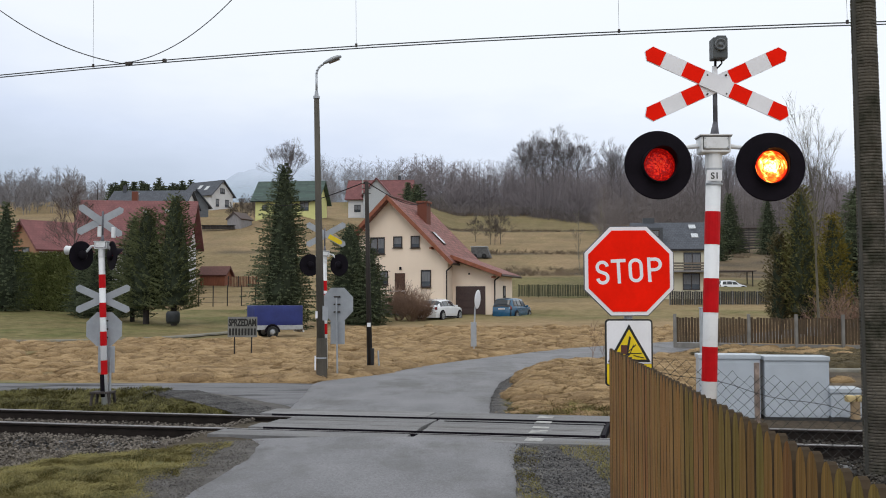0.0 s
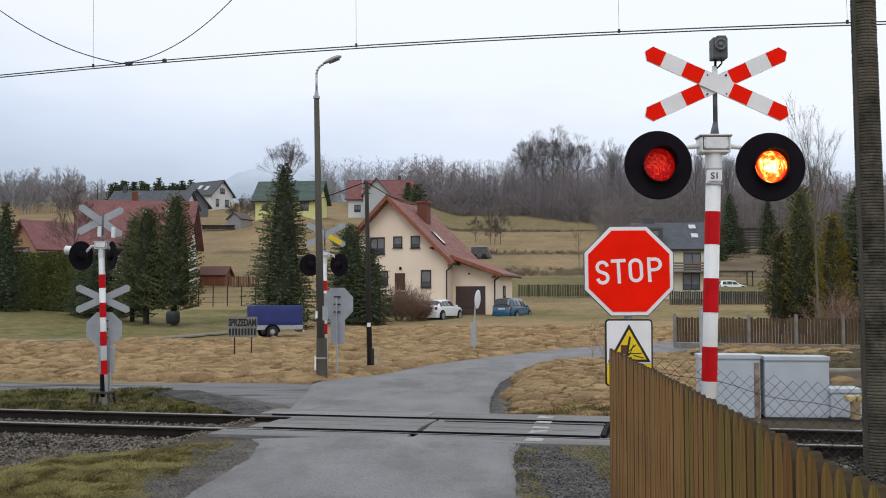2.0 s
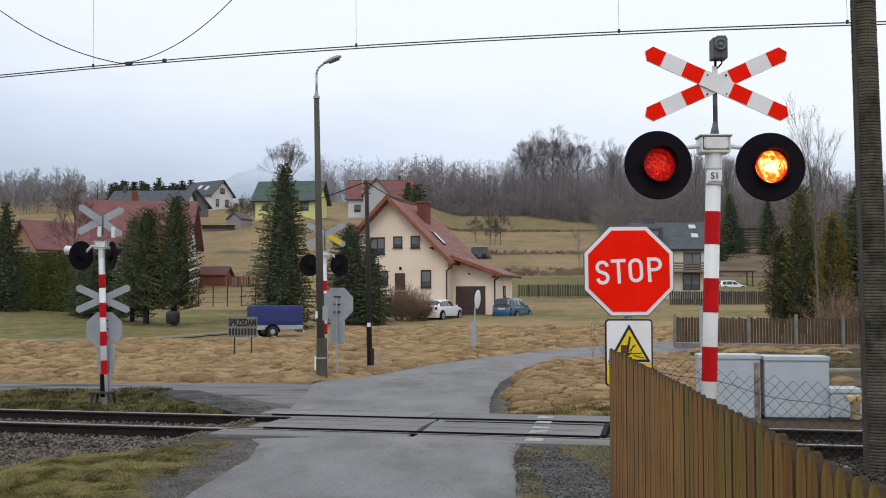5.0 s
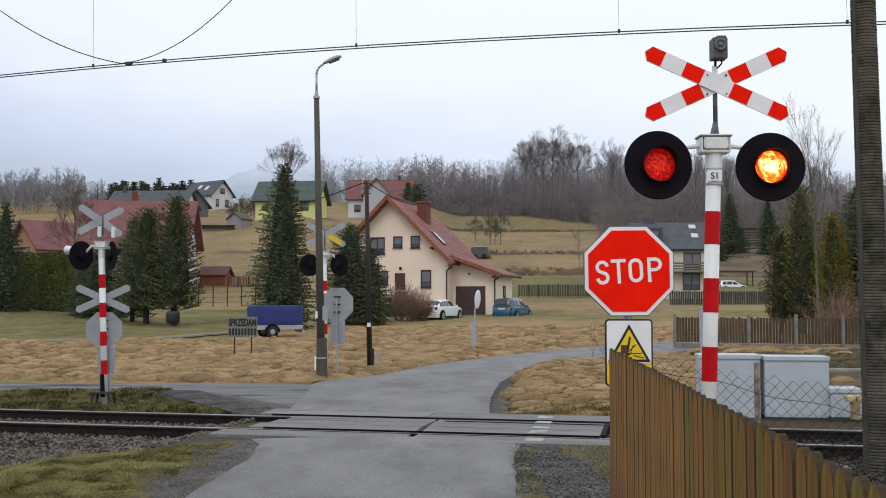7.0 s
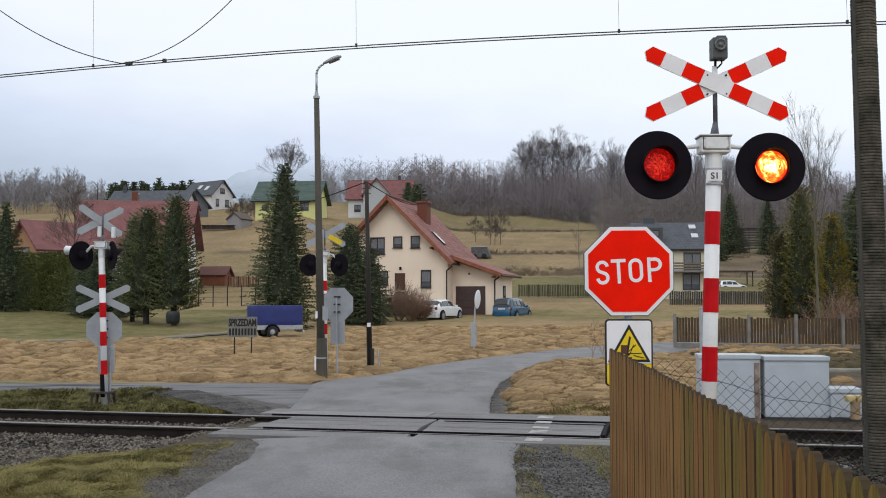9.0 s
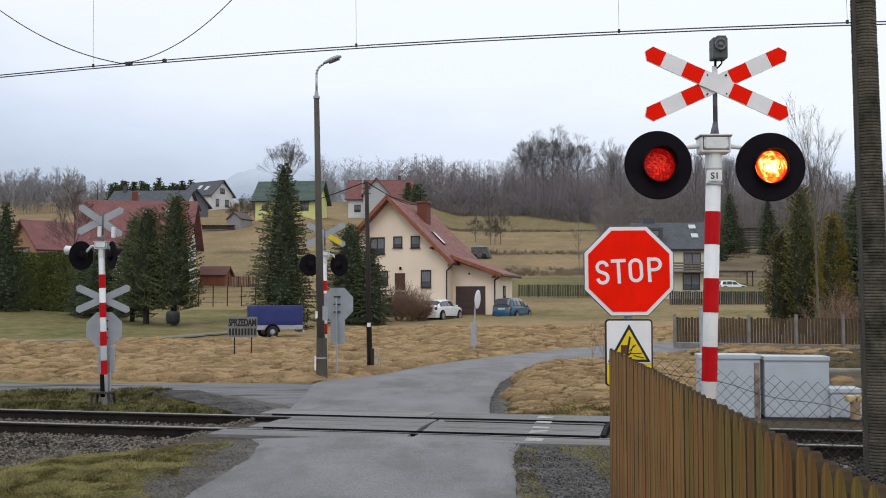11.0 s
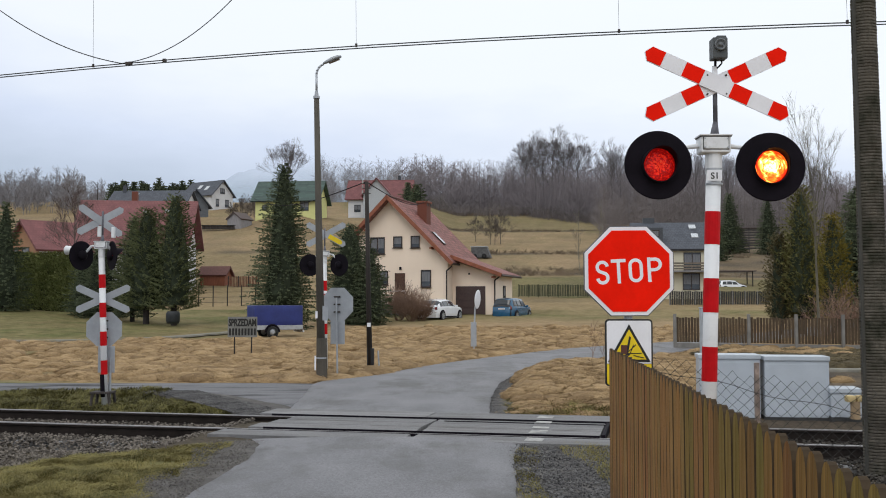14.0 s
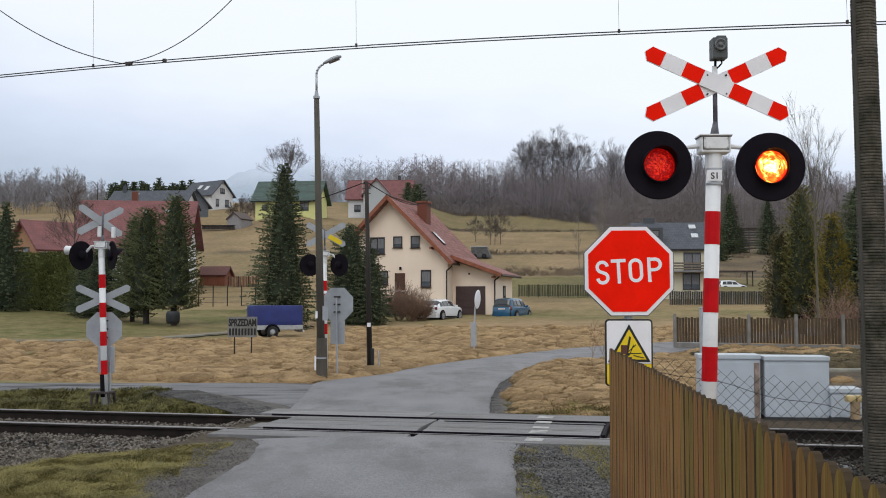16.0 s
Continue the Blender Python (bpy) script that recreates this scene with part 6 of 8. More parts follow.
    pane("windscreen", 0.10, 0.235, -0.26, 0.26, CARGLASS, "dark windscreen")
    for s in (-1, 1):
        edges = ((-0.40, -0.26), (-0.245, -0.06), (-0.045, 0.155)) if boxy else ((-0.36, -0.27), (-0.255, -0.07), (-0.055, 0.15))
        for k, (u0, u1) in enumerate(edges):
            pane("side_window", u0, u1, s * 0.47, s * 0.255, CARGLASS, "dark side window", rake0=0.03 if k == 0 else 0.0, rake1=-0.085 if k == 2 else 0.0)
        pane("tail_light", -0.497, -0.462 if boxy else -0.45, s * 0.60, s * (0.36 if boxy else 0.47), mat("tail_light_red", (0.13, 0.010, 0.012), 0.25, coat=0.4), "dark red tail light", 0.014)
        pane("headlight", 0.40, 0.485, s * 0.62, s * 0.50, mat("headlight_glass", (0.5, 0.5, 0.52), 0.1, coat=0.5), "clear headlight", 0.012)
        bm = bmesh.new()
        box(bm, s * (W + 0.07), L * 0.155, belt + 0.07, 0.18, 0.10, 0.13, 0.035)
        part("wing_mirror", bm, paint, c, smooth=True)
        bm = bmesh.new()
        for y in (-L * 0.15, L * 0.03):
            box(bm, s * W * 0.985, y, belt - 0.09, 0.03, 0.16, 0.03, 0.008)
        part("door_handle", bm, paint, c)
        pane("sill", -0.22, 0.22, s * 0.985, s * 0.90, BLACK, "black sill", 0.008)
    pane("bumper", -0.499, -0.478, -0.9, 0.9, mat("dark_bumper", (0.03, 0.03, 0.032), 0.6) if boxy else paint, "rear bumper", 0.03)
    bm = bmesh.new()
    box(bm, 0, -L / 2 - 0.012, 0.50 * H, 0.5, 0.02, 0.11, 0.004)
    pl = part("plate", bm, SIGN_WHITE, c)
    for k in range(5):
        bm = bmesh.new()
        box(bm, -0.16 + 0.08 * k, -L / 2 - 0.026, 0.50 * H, 0.045, 0.006, 0.06)
        part("lettering_bar", bm, INK, pl)
    for s in (-1, 1):
        for y in (-L * 0.305, L * 0.315):
            bm = bmesh.new()
            lathe(bm, [(0.0001, s * -0.012), (0.365, s * -0.012), (0.375, s * 0.0), (0.375, s * 0.05)], 26, pose(s * (W + 0.004), y, 0.345, 0, 0, 90))
            part("wheel_arch", bm, BLACK, c, "dark wheel arch")
            turn = pose(s * (W - 0.075), y, 0.32, 0, 0, 90)
            bm = bmesh.new()
            lathe(bm, [(0.21, -0.11), (0.30, -0.11), (0.32, -0.08), (0.32, 0.08), (0.30, 0.11), (0.21, 0.11)], 24, turn)
            wh = part("wheel", bm, RUBBER, c, "black tyre", smooth=True)
            bm = bmesh.new()
            for k in range(5):
                a = 2 * math.pi * k / 5
                box(bm, 0.115, -s * 0.105, 0, 0.19, 0.02, 0.07, 0.008, turn @ Matrix.Rotation(a, 4, "Y"))
            lathe(bm, [(0.17, -s * 0.11), (0.215, -s * 0.112), (0.215, s * 0.05)], 22, turn)
            lathe(bm, [(0.0001, -s * 0.118), (0.045, -s * 0.116), (0.06, -s * 0.09)], 12, turn)
            part("rim", bm, ALLOY, wh, "five-spoked alloy rim")


car("white hatchback parked beside the house drive", pose(-0.232, 69, 0.465, 0, 0, -26), mat("white_car_paint", (0.74, 0.75, 0.78), 0.25, var=0.03, coat=0.6), 4.3, 1.8, 1.46, False)
car("blue compact people carrier parked before the garage", pose(5.065, 74, 0.417, 0, 0, -25), mat("petrol_blue_car_paint", (0.012, 0.085, 0.175), 0.25, var=0.05, coat=0.6), 4.2, 1.75, 1.6, True)
car("white car parked far off under a lean-to", pose(34.908, 122, 2.930, 0, 0, -80), MATS["white_car_paint"], 3.6, 1.6, 1.42, True)


def trailer():
    t = thing("trailer", "box trailer with a dark blue tarpaulin cover", "trailer", pose(-8.331, 50, -0.060, 0, 0, 208))
    tarp = mat("dark_blue_tarpaulin", (0.022, 0.034, 0.17), 0.45, var=0.2, scale=1.4, fine=12, bump=0.35, bump_scale=4)
    alu = mat("trailer_aluminium", (0.42, 0.43, 0.45), 0.4, 0.5, var=0.12)
    L, W = 2.45, 1.3
    bm = bmesh.new()
    rng = random.Random(5)
    vs = box(bm, 0, 0, 1.10, L, W, 1.0, 0.04)
    bmesh.ops.subdivide_edges(bm, edges=bm.edges[:], cuts=3, use_grid_fill=True)
    for v in bm.verts:
        k = noise.noise(v.co * 2.3) * 0.03
        v.co += Vector((k * 0.3, k, -abs(k) * (1 if v.co.z > 1.5 else 0)))
    part("tarpaulin", bm, tarp, t, "dark blue tarpaulin cover", smooth=True)
    bm = bmesh.new()
    box(bm, 0, 0, 0.52, L + 0.02, W + 0.02, 0.22, 0.01)
    body = part("box_body", bm, alu, t, "grey metal trailer body")
    for s in (-1, 1):
        turn = pose(0.35, s * (W / 2 + 0.06), 0.30, 0, 0, 0)
        bm = bmesh.new()
        lathe(bm, [(0.17, -0.08), (0.27, -0.08), (0.29, -0.05), (0.29, 0.05), (0.27, 0.08), (0.17, 0.08)], 20, turn)
        w = part("wheel", bm, RUBBER, t, smooth=True)
        bm = bmesh.new()
        lathe(bm, [(0.0001, s * 0.05), (0.06, s * 0.06), (0.175, s * 0.04), (0.175, -0.05)], 16, turn)
        part("rim", bm, ALLOY, w, smooth=True)
        bm = bmesh.new()
        for k in range(7):
            a0, a1 = math.pi * k / 7, math.pi * (k + 1) / 7
            cyl(bm, (0.35 + 0.35 * math.cos(a0), s * (W / 2 + 0.06), 0.30 + 0.35 * math.sin(a0)), (0.35 + 0.35 * math.cos(a1), s * (W / 2 + 0.06), 0.30 + 0.35 * math.sin(a1)), 0.05, 0.05, 6)
        part("mudguard", bm, BLACK, t)
    for y in (-0.45, 0.45):
        bm = bmesh.new()
        box(bm, -L / 2 - 0.02, y, 0.38, 0.05, 0.26, 0.1, 0.01)
        part("tail_light", bm, MATS["tail_light_red"], t)
    bm = bmesh.new()
    box(bm, -L / 2 - 0.03, 0, 0.34, 0.06, W + 0.1, 0.12, 0.01)
    part("light_bar", bm, mat("pale_light_bar", (0.5, 0.5, 0.5), 0.5), t)
    bm = bmesh.new()
    cyl(bm, (L / 2, 0.3, 0.42), (L / 2 + 1.1, 0, 0.42), 0.035, 0.035, 8)
    cyl(bm, (L / 2, -0.3, 0.42), (L / 2 + 1.1, 0, 0.42), 0.035, 0.035, 8)
    cyl(bm, (L / 2 + 0.95, 0, 0.0), (L / 2 + 0.95, 0, 0.55), 0.03, 0.03, 8)
    part("drawbar", bm, GALV, t)


trailer()


# ---- trees, hedges, grass ----
def limb(verts, faces, a, b, ra, rb, sides=3):
    """A tapered stick from a to b."""
    d = (b - a)
    if d.length < 1e-6:
        return
    x = d.orthogonal().normalized()
    y = d.normalized().cross(x)
    n = len(verts)
    for p, r in ((a, ra), (b, rb)):
        for k in range(sides):
            t = 2 * math.pi * k / sides
            q = p + x * (r * math.cos(t)) + y * (r * math.sin(t))
            verts.append((q.x, q.y, q.z))
    for k in range(sides):
        faces.append((n + k, n + (k + 1) % sides, n + sides + (k + 1) % sides, n + sides + k))


def grow(rng, verts, faces, start, way, length, radius, depth, up=0.25, fork=(3, 5), spread=0.75, min_r=0.008, bend=0.18):
    """A bare branch and all that grows from it."""
    p, d = start.copy(), way.normalized()
    n = 4 if depth > 1 else 2
    spots = []
    for i in range(n):
        d = (d + Vector((rng.gauss(0, bend), rng.gauss(0, bend), rng.gauss(0, bend) + up * 0.25))).normalized()
        q = p + d * (length / n)
        r0, r1 = radius * (1 - 0.7 * i / n), radius * (1 - 0.7 * (i + 1) / n)
        limb(verts, faces, p, q, max(r0, min_r), max(r1, min_r), 6 if depth > 3 else 3)
        spots.append((q, d.copy(), max(r1, min_r)))
        p = q
    if depth <= 0:
        return
    for q, d2, r in spots:
        for _ in range(rng.randint(*fork)):
            side = Vector((rng.gauss(0, 1), rng.gauss(0, 1), rng.gauss(0, 0.5))).normalized()
            w = (d2 * (1 - spread * 0.5) + side * spread + Vector((0, 0, up))).normalized()
            grow(rng, verts, faces, q, w, length * rng.uniform(0.42, 0.66), r * 0.62, depth - 1, up, fork, spread, min_r, bend)


def bare_tree(label, x, y, z, height, seed, bark, depth=3, trunk_r=0.16, clear=0.25, crown=0.55, fork=(2, 3), spread=0.7, min_r=0.012, up=0.3, name="bare_tree", stems=1, bend=0.18):
    """A leafless tree: trunk as one part, crown of limbs and twigs as another."""
    rng = random.Random(seed)
    t = thing(name, label, "tree", pose(x, y, z))
    tv, tf, cv, cf = [], [], [], []
    for s in range(stems):
        p, d = Vector((rng.uniform(-0.3, 0.3) * (stems > 1), rng.uniform(-0.3, 0.3) * (stems > 1), -0.2)), Vector((rng.gauss(0, 0.02 + 0.12 * (stems > 1)), rng.gauss(0, 0.02), 1))
        n = 9
        for i in range(n):
            d = (d + Vector((rng.gauss(0, 0.03), rng.gauss(0, 0.03), 0.25))).normalized()
            q = p + d * (height / n)
            r0, r1 = trunk_r * (1 - 0.88 * i / n), trunk_r * (1 - 0.88 * (i + 1) / n)
            limb(tv, tf, p, q, max(r0, min_r), max(r1, min_r), 7)
            f = (i + 1) / n
            if f > clear:
                for _ in range(rng.randint(*fork) + (1 if depth > 2 else 0)):
                    a = rng.uniform(0, 2 * math.pi)
                    w = Vector((math.cos(a), math.sin(a), 0.55 + up))
                    ln = height * crown * 0.5 * (1.15 - 0.75 * abs(f - 0.55)) * rng.uniform(0.6, 1.1) * (1 if f < 0.95 else 0.6)
                    grow(rng, cv, cf, p.lerp(q, rng.random()), w, ln, r1 * 0.38, depth - 1, up, fork, spread, min_r, bend)
            p = q
    cloud_mesh("trunk", tv, tf, bark, t, True)
    cloud_mesh("crown", cv, cf, bark, t)
    return t


def fan_tree(label, x, y, z, height, seed, bark, angle=24, clear=0.3, trunk_r=0.3, min_r=0.02, depth=7, up=0.10, stems=1, count=15):
    """A leafless tree whose limbs fork again and again into a rounded fan of twigs."""
    rng = random.Random(seed)
    t = thing("bare_tree", label, "tree", pose(x, y, z))
    tv, tf, cv, cf = [], [], [], []
    keep = 0.76

    def reach(total, forks):
        return total * (1 - keep) / (1 - keep ** (forks + 1))

    def fork(p, d, length, r, left):
        for k in range(2):
            d = (d + Vector((rng.gauss(0, 0.05), rng.gauss(0, 0.05), rng.gauss(up * 0.3, 0.04)))).normalized()
            q = p + d * (length / 2)
            limb(cv, cf, p, q, max(r, min_r), max(r * 0.82, min_r), 5 if left > 4 else 3)
            p, r = q, r * 0.82
            if left < 5:
                for _ in range(2 if left > 1 else 1):
                    side = (d + Vector((rng.gauss(0, 0.6), rng.gauss(0, 0.6), rng.gauss(0.1, 0.4)))).normalized()
                    limb(cv, cf, p, p + side * length * rng.uniform(0.4, 0.9), min_r * 0.9, min_r * 0.5, 3)
        if left <= 0:
            return
        n = 3 if rng.random() < 0.38 else 2
        turn = rng.uniform(0, 6.283)
        a = d.orthogonal().normalized()
        b = d.cross(a)
        for j in range(n):
            s = turn + 6.283 * j / n + rng.gauss(0, 0.25)
            tilt = radians(max(6, rng.gauss(angle, 7)))
            w = d * math.cos(tilt) + (a * math.cos(s) + b * math.sin(s)) * math.sin(tilt)
            fork(p, (w + Vector((0, 0, up))).normalized(), length * keep * rng.uniform(0.82, 1.14), r * 0.72, left - 1)

    for s in range(stems):
        lean = Vector((rng.gauss(0, 0.03 + 0.12 * (stems > 1)), rng.gauss(0, 0.03), 1)).normalized()
        foot = Vector((rng.gauss(0, 0.35) * (stems > 1), 0, -0.3))
        top = foot + lean * (height * 0.66 + 0.3)
        limb(tv, tf, foot, foot.lerp(top, 0.5), trunk_r, trunk_r * 0.7, 8)
        limb(tv, tf, foot.lerp(top, 0.5), top, trunk_r * 0.7, trunk_r * 0.4, 8)
        fork(top, lean, reach(height * 0.36, depth - 3), trunk_r * 0.4, depth - 3)
        side = rng.uniform(0, 6.28)
        for i in range(count):
            f = clear + (0.66 - clear) * i / count
            side += 2.4 + rng.gauss(0, 0.3)
            tilt = radians(angle * (2.5 - 1.5 * i / count) + rng.gauss(0, 5))
            d = lean * math.cos(tilt) + Vector((math.cos(side), math.sin(side), 0)) * math.sin(tilt)
            fork(foot.lerp(top, f / 0.66), d.normalized(), reach(height * (0.52 - 0.24 * (f - clear) / (0.66 - clear)) * rng.uniform(0.85, 1.1), depth - 3), trunk_r * 0.34, depth - 3)
    cloud_mesh("trunk", tv, tf, bark, t, True)
    cloud_mesh("crown", cv, cf, bark, t)
    return t


def spray(rng, verts, faces, p, d, length, wide):
    """One drooping tuft of needles: two crossed slivers."""
    side = d.cross(Vector((0, 0, 1)))
    if side.length < 1e-3:
        side = Vector((1, 0, 0))
    side.normalize()
    for s in (side, (side * 0.4 + Vector((0, 0, 0.9))).normalized()):
        n = len(verts)
        tip = p + d * length
        mid = p + d * length * 0.4
        verts.extend([tuple(p), tuple(mid + s * wide), tuple(tip), tuple(mid - s * wide)])
        faces.append((n, n + 1, n + 2, n + 3))


def conifer(label, x, y, z, height, radius, seed, leaf, shape=0.85, droop=0.25, density=1.0, low=0.06, tuft=0.19, name="conifer", hug=0.0, step=0.22):
    """A spruce, fir or thuja: trunk, and a crown of whorled branches set with needle tufts."""
    rng = random.Random(seed)
    t = thing(name, label, "tree", pose(x, y, z))
    tv, tf, v, f = [], [], [], []
    limb(tv, tf, Vector((0, 0, -0.3)), Vector((0, 0, height * 0.97)), radius * 0.085 + 0.03, 0.02, 8)
    levels = int(height / step)
    lop = [rng.uniform(0.82, 1.15) for _ in range(12)]
    for i in range(levels):
        k = i / levels
        zz = height * (low + (1 - low) * k)
        rr = radius * (1 - k) ** shape * rng.uniform(0.86, 1.12) + 0.05
        if k < 0.12:
            rr *= 0.75 + 2 * k
        count = max(4, int((7 + 9 * rr / max(radius, 0.1)) * density))
        a0 = rng.uniform(0, 6.28)
        for j in range(count):
            a = a0 + 2 * math.pi * j / count + rng.uniform(-0.25, 0.25)
            ln = rr * rng.uniform(0.72, 1.12) * lop[int((a % 6.283) / 6.283 * 12) % 12]
            d = Vector((math.cos(a), math.sin(a), -droop + 0.35 * k + hug))
            base = Vector((0, 0, zz + rng.uniform(-0.1, 0.1)))
            steps = max(2, int(ln / (tuft * 0.55)))
            for s in range(steps):
                fr = (s + rng.random()) / steps
                if fr < 0.35 and ln > 0.8 and rng.random() < 0.75:
                    continue
                p = base + d * (ln * fr) + Vector((0, 0, 0.12 * ln * fr * fr))
                for _ in range(2):
                    w = (d + Vector((rng.gauss(0, 0.55), rng.gauss(0, 0.55), rng.gauss(-0.15, 0.35)))).normalized()
                    spray(rng, v, f, p, w, tuft * rng.uniform(0.6, 1.25), tuft * rng.uniform(0.12, 0.22))
    cloud_mesh("trunk", tv, tf, DARKWOOD, t, True)
    cloud_mesh("crown", v, f, leaf, t)
    # added dark core, lumpy and well inside the tufts: inner shade as a shape
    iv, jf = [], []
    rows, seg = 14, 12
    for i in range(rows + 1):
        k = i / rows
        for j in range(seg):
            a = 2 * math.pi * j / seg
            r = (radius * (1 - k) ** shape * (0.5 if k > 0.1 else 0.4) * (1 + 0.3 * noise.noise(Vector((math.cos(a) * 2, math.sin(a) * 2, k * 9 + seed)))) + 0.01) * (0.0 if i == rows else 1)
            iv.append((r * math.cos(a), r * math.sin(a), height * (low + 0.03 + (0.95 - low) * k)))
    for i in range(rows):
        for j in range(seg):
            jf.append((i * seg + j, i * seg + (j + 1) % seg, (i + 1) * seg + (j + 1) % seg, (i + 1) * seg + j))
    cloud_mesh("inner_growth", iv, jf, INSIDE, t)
    return t


INSIDE = mat("crown_shade", (0.045, 0.055, 0.036), 0.95, var=0.4, scale=3, spec=0.05)
SPRUCE = foliage("spruce_needles", (0.056, 0.070, 0.041), (0.135, 0.160, 0.090), 0.9, 0.7)
CYPRESS = foliage("cypress_scales", (0.064, 0.076, 0.038), (0.175, 0.195, 0.092), 0.9, 0.7)
THUJA = foliage("thuja_scales", (0.075, 0.078, 0.030), (0.260, 0.245, 0.090), 0.85, 0.8)
GOLDEN = foliage("golden_thuja", (0.10, 0.085, 0.018), (0.30, 0.245, 0.055), 0.8, 0.8)
HEDGE = foliage("hedge_leaves", (0.098, 0.112, 0.042), (0.265, 0.290, 0.108), 0.85, 1.2)
BARK = mat("grey_brown_bark", (0.115, 0.095, 0.082), 0.9, var=0.3, scale=2)
DARKBARK = mat("dark_twigs", (0.085, 0.068, 0.060), 0.9, var=0.3, scale=2)
PALEBARK = mat("pale_birch_bark", (0.20, 0.178, 0.14), 0.85, var=0.3, scale=3)
# Far trees: greyed by distance haze put into the bark colour
FARBARK = mat("hazed_far_bark", (0.145, 0.130, 0.134), 0.9, var=0.2, scale=2)
SHRUB = mat("reddish_twigs", (0.235, 0.150, 0.108), 0.9, var=0.25, scale=2)


def garden_trees():
    conifer("tall dark spruce beside the trailer", -9.05, 57, 0.012, 9.7, 2.15, 1, SPRUCE, 0.62, 0.30, 1.9, tuft=0.17)
    conifer("dark spruce beside the cream house", -5.75, 62, 0.210, 6.4, 2.5, 2, SPRUCE, 0.55, 0.30, 1.5, tuft=0.17)
    conifer("small dark spruce before the cream house", -4.45, 61, 0.234, 4.9, 1.75, 21, SPRUCE, 0.6, 0.3, 1.7, tuft=0.17)
    conifer("dark green conifer on the lawn", -16.0, 60, 0.459, 7.7, 2.0, 3, CYPRESS, 0.52, 0.10, 1.5, hug=0.15, low=0.11, tuft=0.17)
    conifer("broad dark conifer on the lawn", -17.8, 60.5, 0.459, 6.9, 2.1, 4, CYPRESS, 0.5, 0.10, 1.5, hug=0.15, low=0.12, tuft=0.17)
    conifer("lower conifer at the edge of the lawn group", -19.4, 63, 0.573, 6.5, 1.5, 5, SPRUCE, 0.6, 0.2, 1.7, tuft=0.17)
    conifer("dark spruce by the garden corner", -28.734, 66, 0.777, 7.6, 1.7, 6, SPRUCE, 0.7, 0.25, 1.4)
    conifer("dark conifer behind the hedge", -26.677, 75, 0.987, 4.0, 1.4, 26, SPRUCE, 0.6, 0.2, 1.1)
    conifer("dark bushy conifer between hedge and lawn", -21.9, 64.5, 0.6, 5.0, 1.9, 36, SPRUCE, 0.5, 0.2, 1.6)
    conifer("low dark conifer at the hedge's end", -23.4, 66, 0.6, 4.3, 1.5, 37, SPRUCE, 0.5, 0.2, 1.4)
    # to the right, beyond the timber fence
    conifer("tall feathery olive thuja beside the timber fence", 16.4, 46, 0.671, 6.3, 1.35, 7, THUJA, 0.5, -0.1, 1.5, hug=0.35, tuft=0.16)
    conifer("golden thuja beside the timber fence", 17.05, 44, 0.642, 4.9, 0.95, 8, GOLDEN, 0.45, 0.0, 1.5, hug=0.45, tuft=0.14)
    conifer("brownish thuja at the meadow's corner", 15.55, 46.5, 0.5, 4.3, 0.85, 9, foliage("browned_thuja", (0.060, 0.054, 0.027), (0.200, 0.165, 0.082), 0.85, 0.8), 0.42, -0.1, 1.8, hug=0.45, tuft=0.15)
    conifer("olive thuja filling the gap behind the fence", 16.95, 47.5, 0.5, 4.6, 1.2, 29, THUJA, 0.45, -0.1, 1.6, hug=0.35, tuft=0.16)
    conifer("dark spruce behind the thujas", 22.998, 56, 0.729, 7.4, 1.9, 10, SPRUCE, 0.6, 0.25, 1.6)
    conifer("dark spruce behind the mast", 20.9, 50, 0.722, 6.6, 1.5, 20, SPRUCE, 0.6, 0.25, 1.6)
    conifer("dark spruce in the corner behind the mast", 19.6, 50, 0.722, 4.4, 1.2, 30, SPRUCE, 0.55, 0.25, 1.6)
    # small conifers by the woods
    for k, (px, d, top, base, r) in enumerate(((55.6, 195, 12.2, ground_z(55.6, 195) - 0.3, 3.0), (59.7, 203, 5.5, ground_z(59.7, 203) - 0.3, 2.4), (63.4, 196, 12.2, ground_z(63.4, 196) - 0.3, 2.8),
                                               (47.091, 172, 7.0, 8.087, 2.0), (-3.871, 150, 8.0, 11.556, 3.0), (-5.739, 165, 8.5, 13.100, 3.4))):
        conifer("dark spruce at the edge of the woods", px, d, base, top, r, 40 + k, SPRUCE, 0.62 + 0.06 * (k % 3), 0.3, 1.1, tuft=0.45, step=0.4)
    rng = random.Random(12)
    for k in range(40):
        d = 292 + rng.uniform(-5, 5)
        x = -95.5 + k * 0.58 + rng.uniform(-0.6, 0.6)
        z = ground_z(x, d) - 3.0
        conifer("dark spruce on the skyline behind the village", x, d, z, 36.6 - z + rng.uniform(-1.3, 1.1), rng.uniform(2.4, 3.4), 60 + k, SPRUCE, 0.8, 0.3, 0.9, tuft=0.75, step=0.7)


garden_trees()


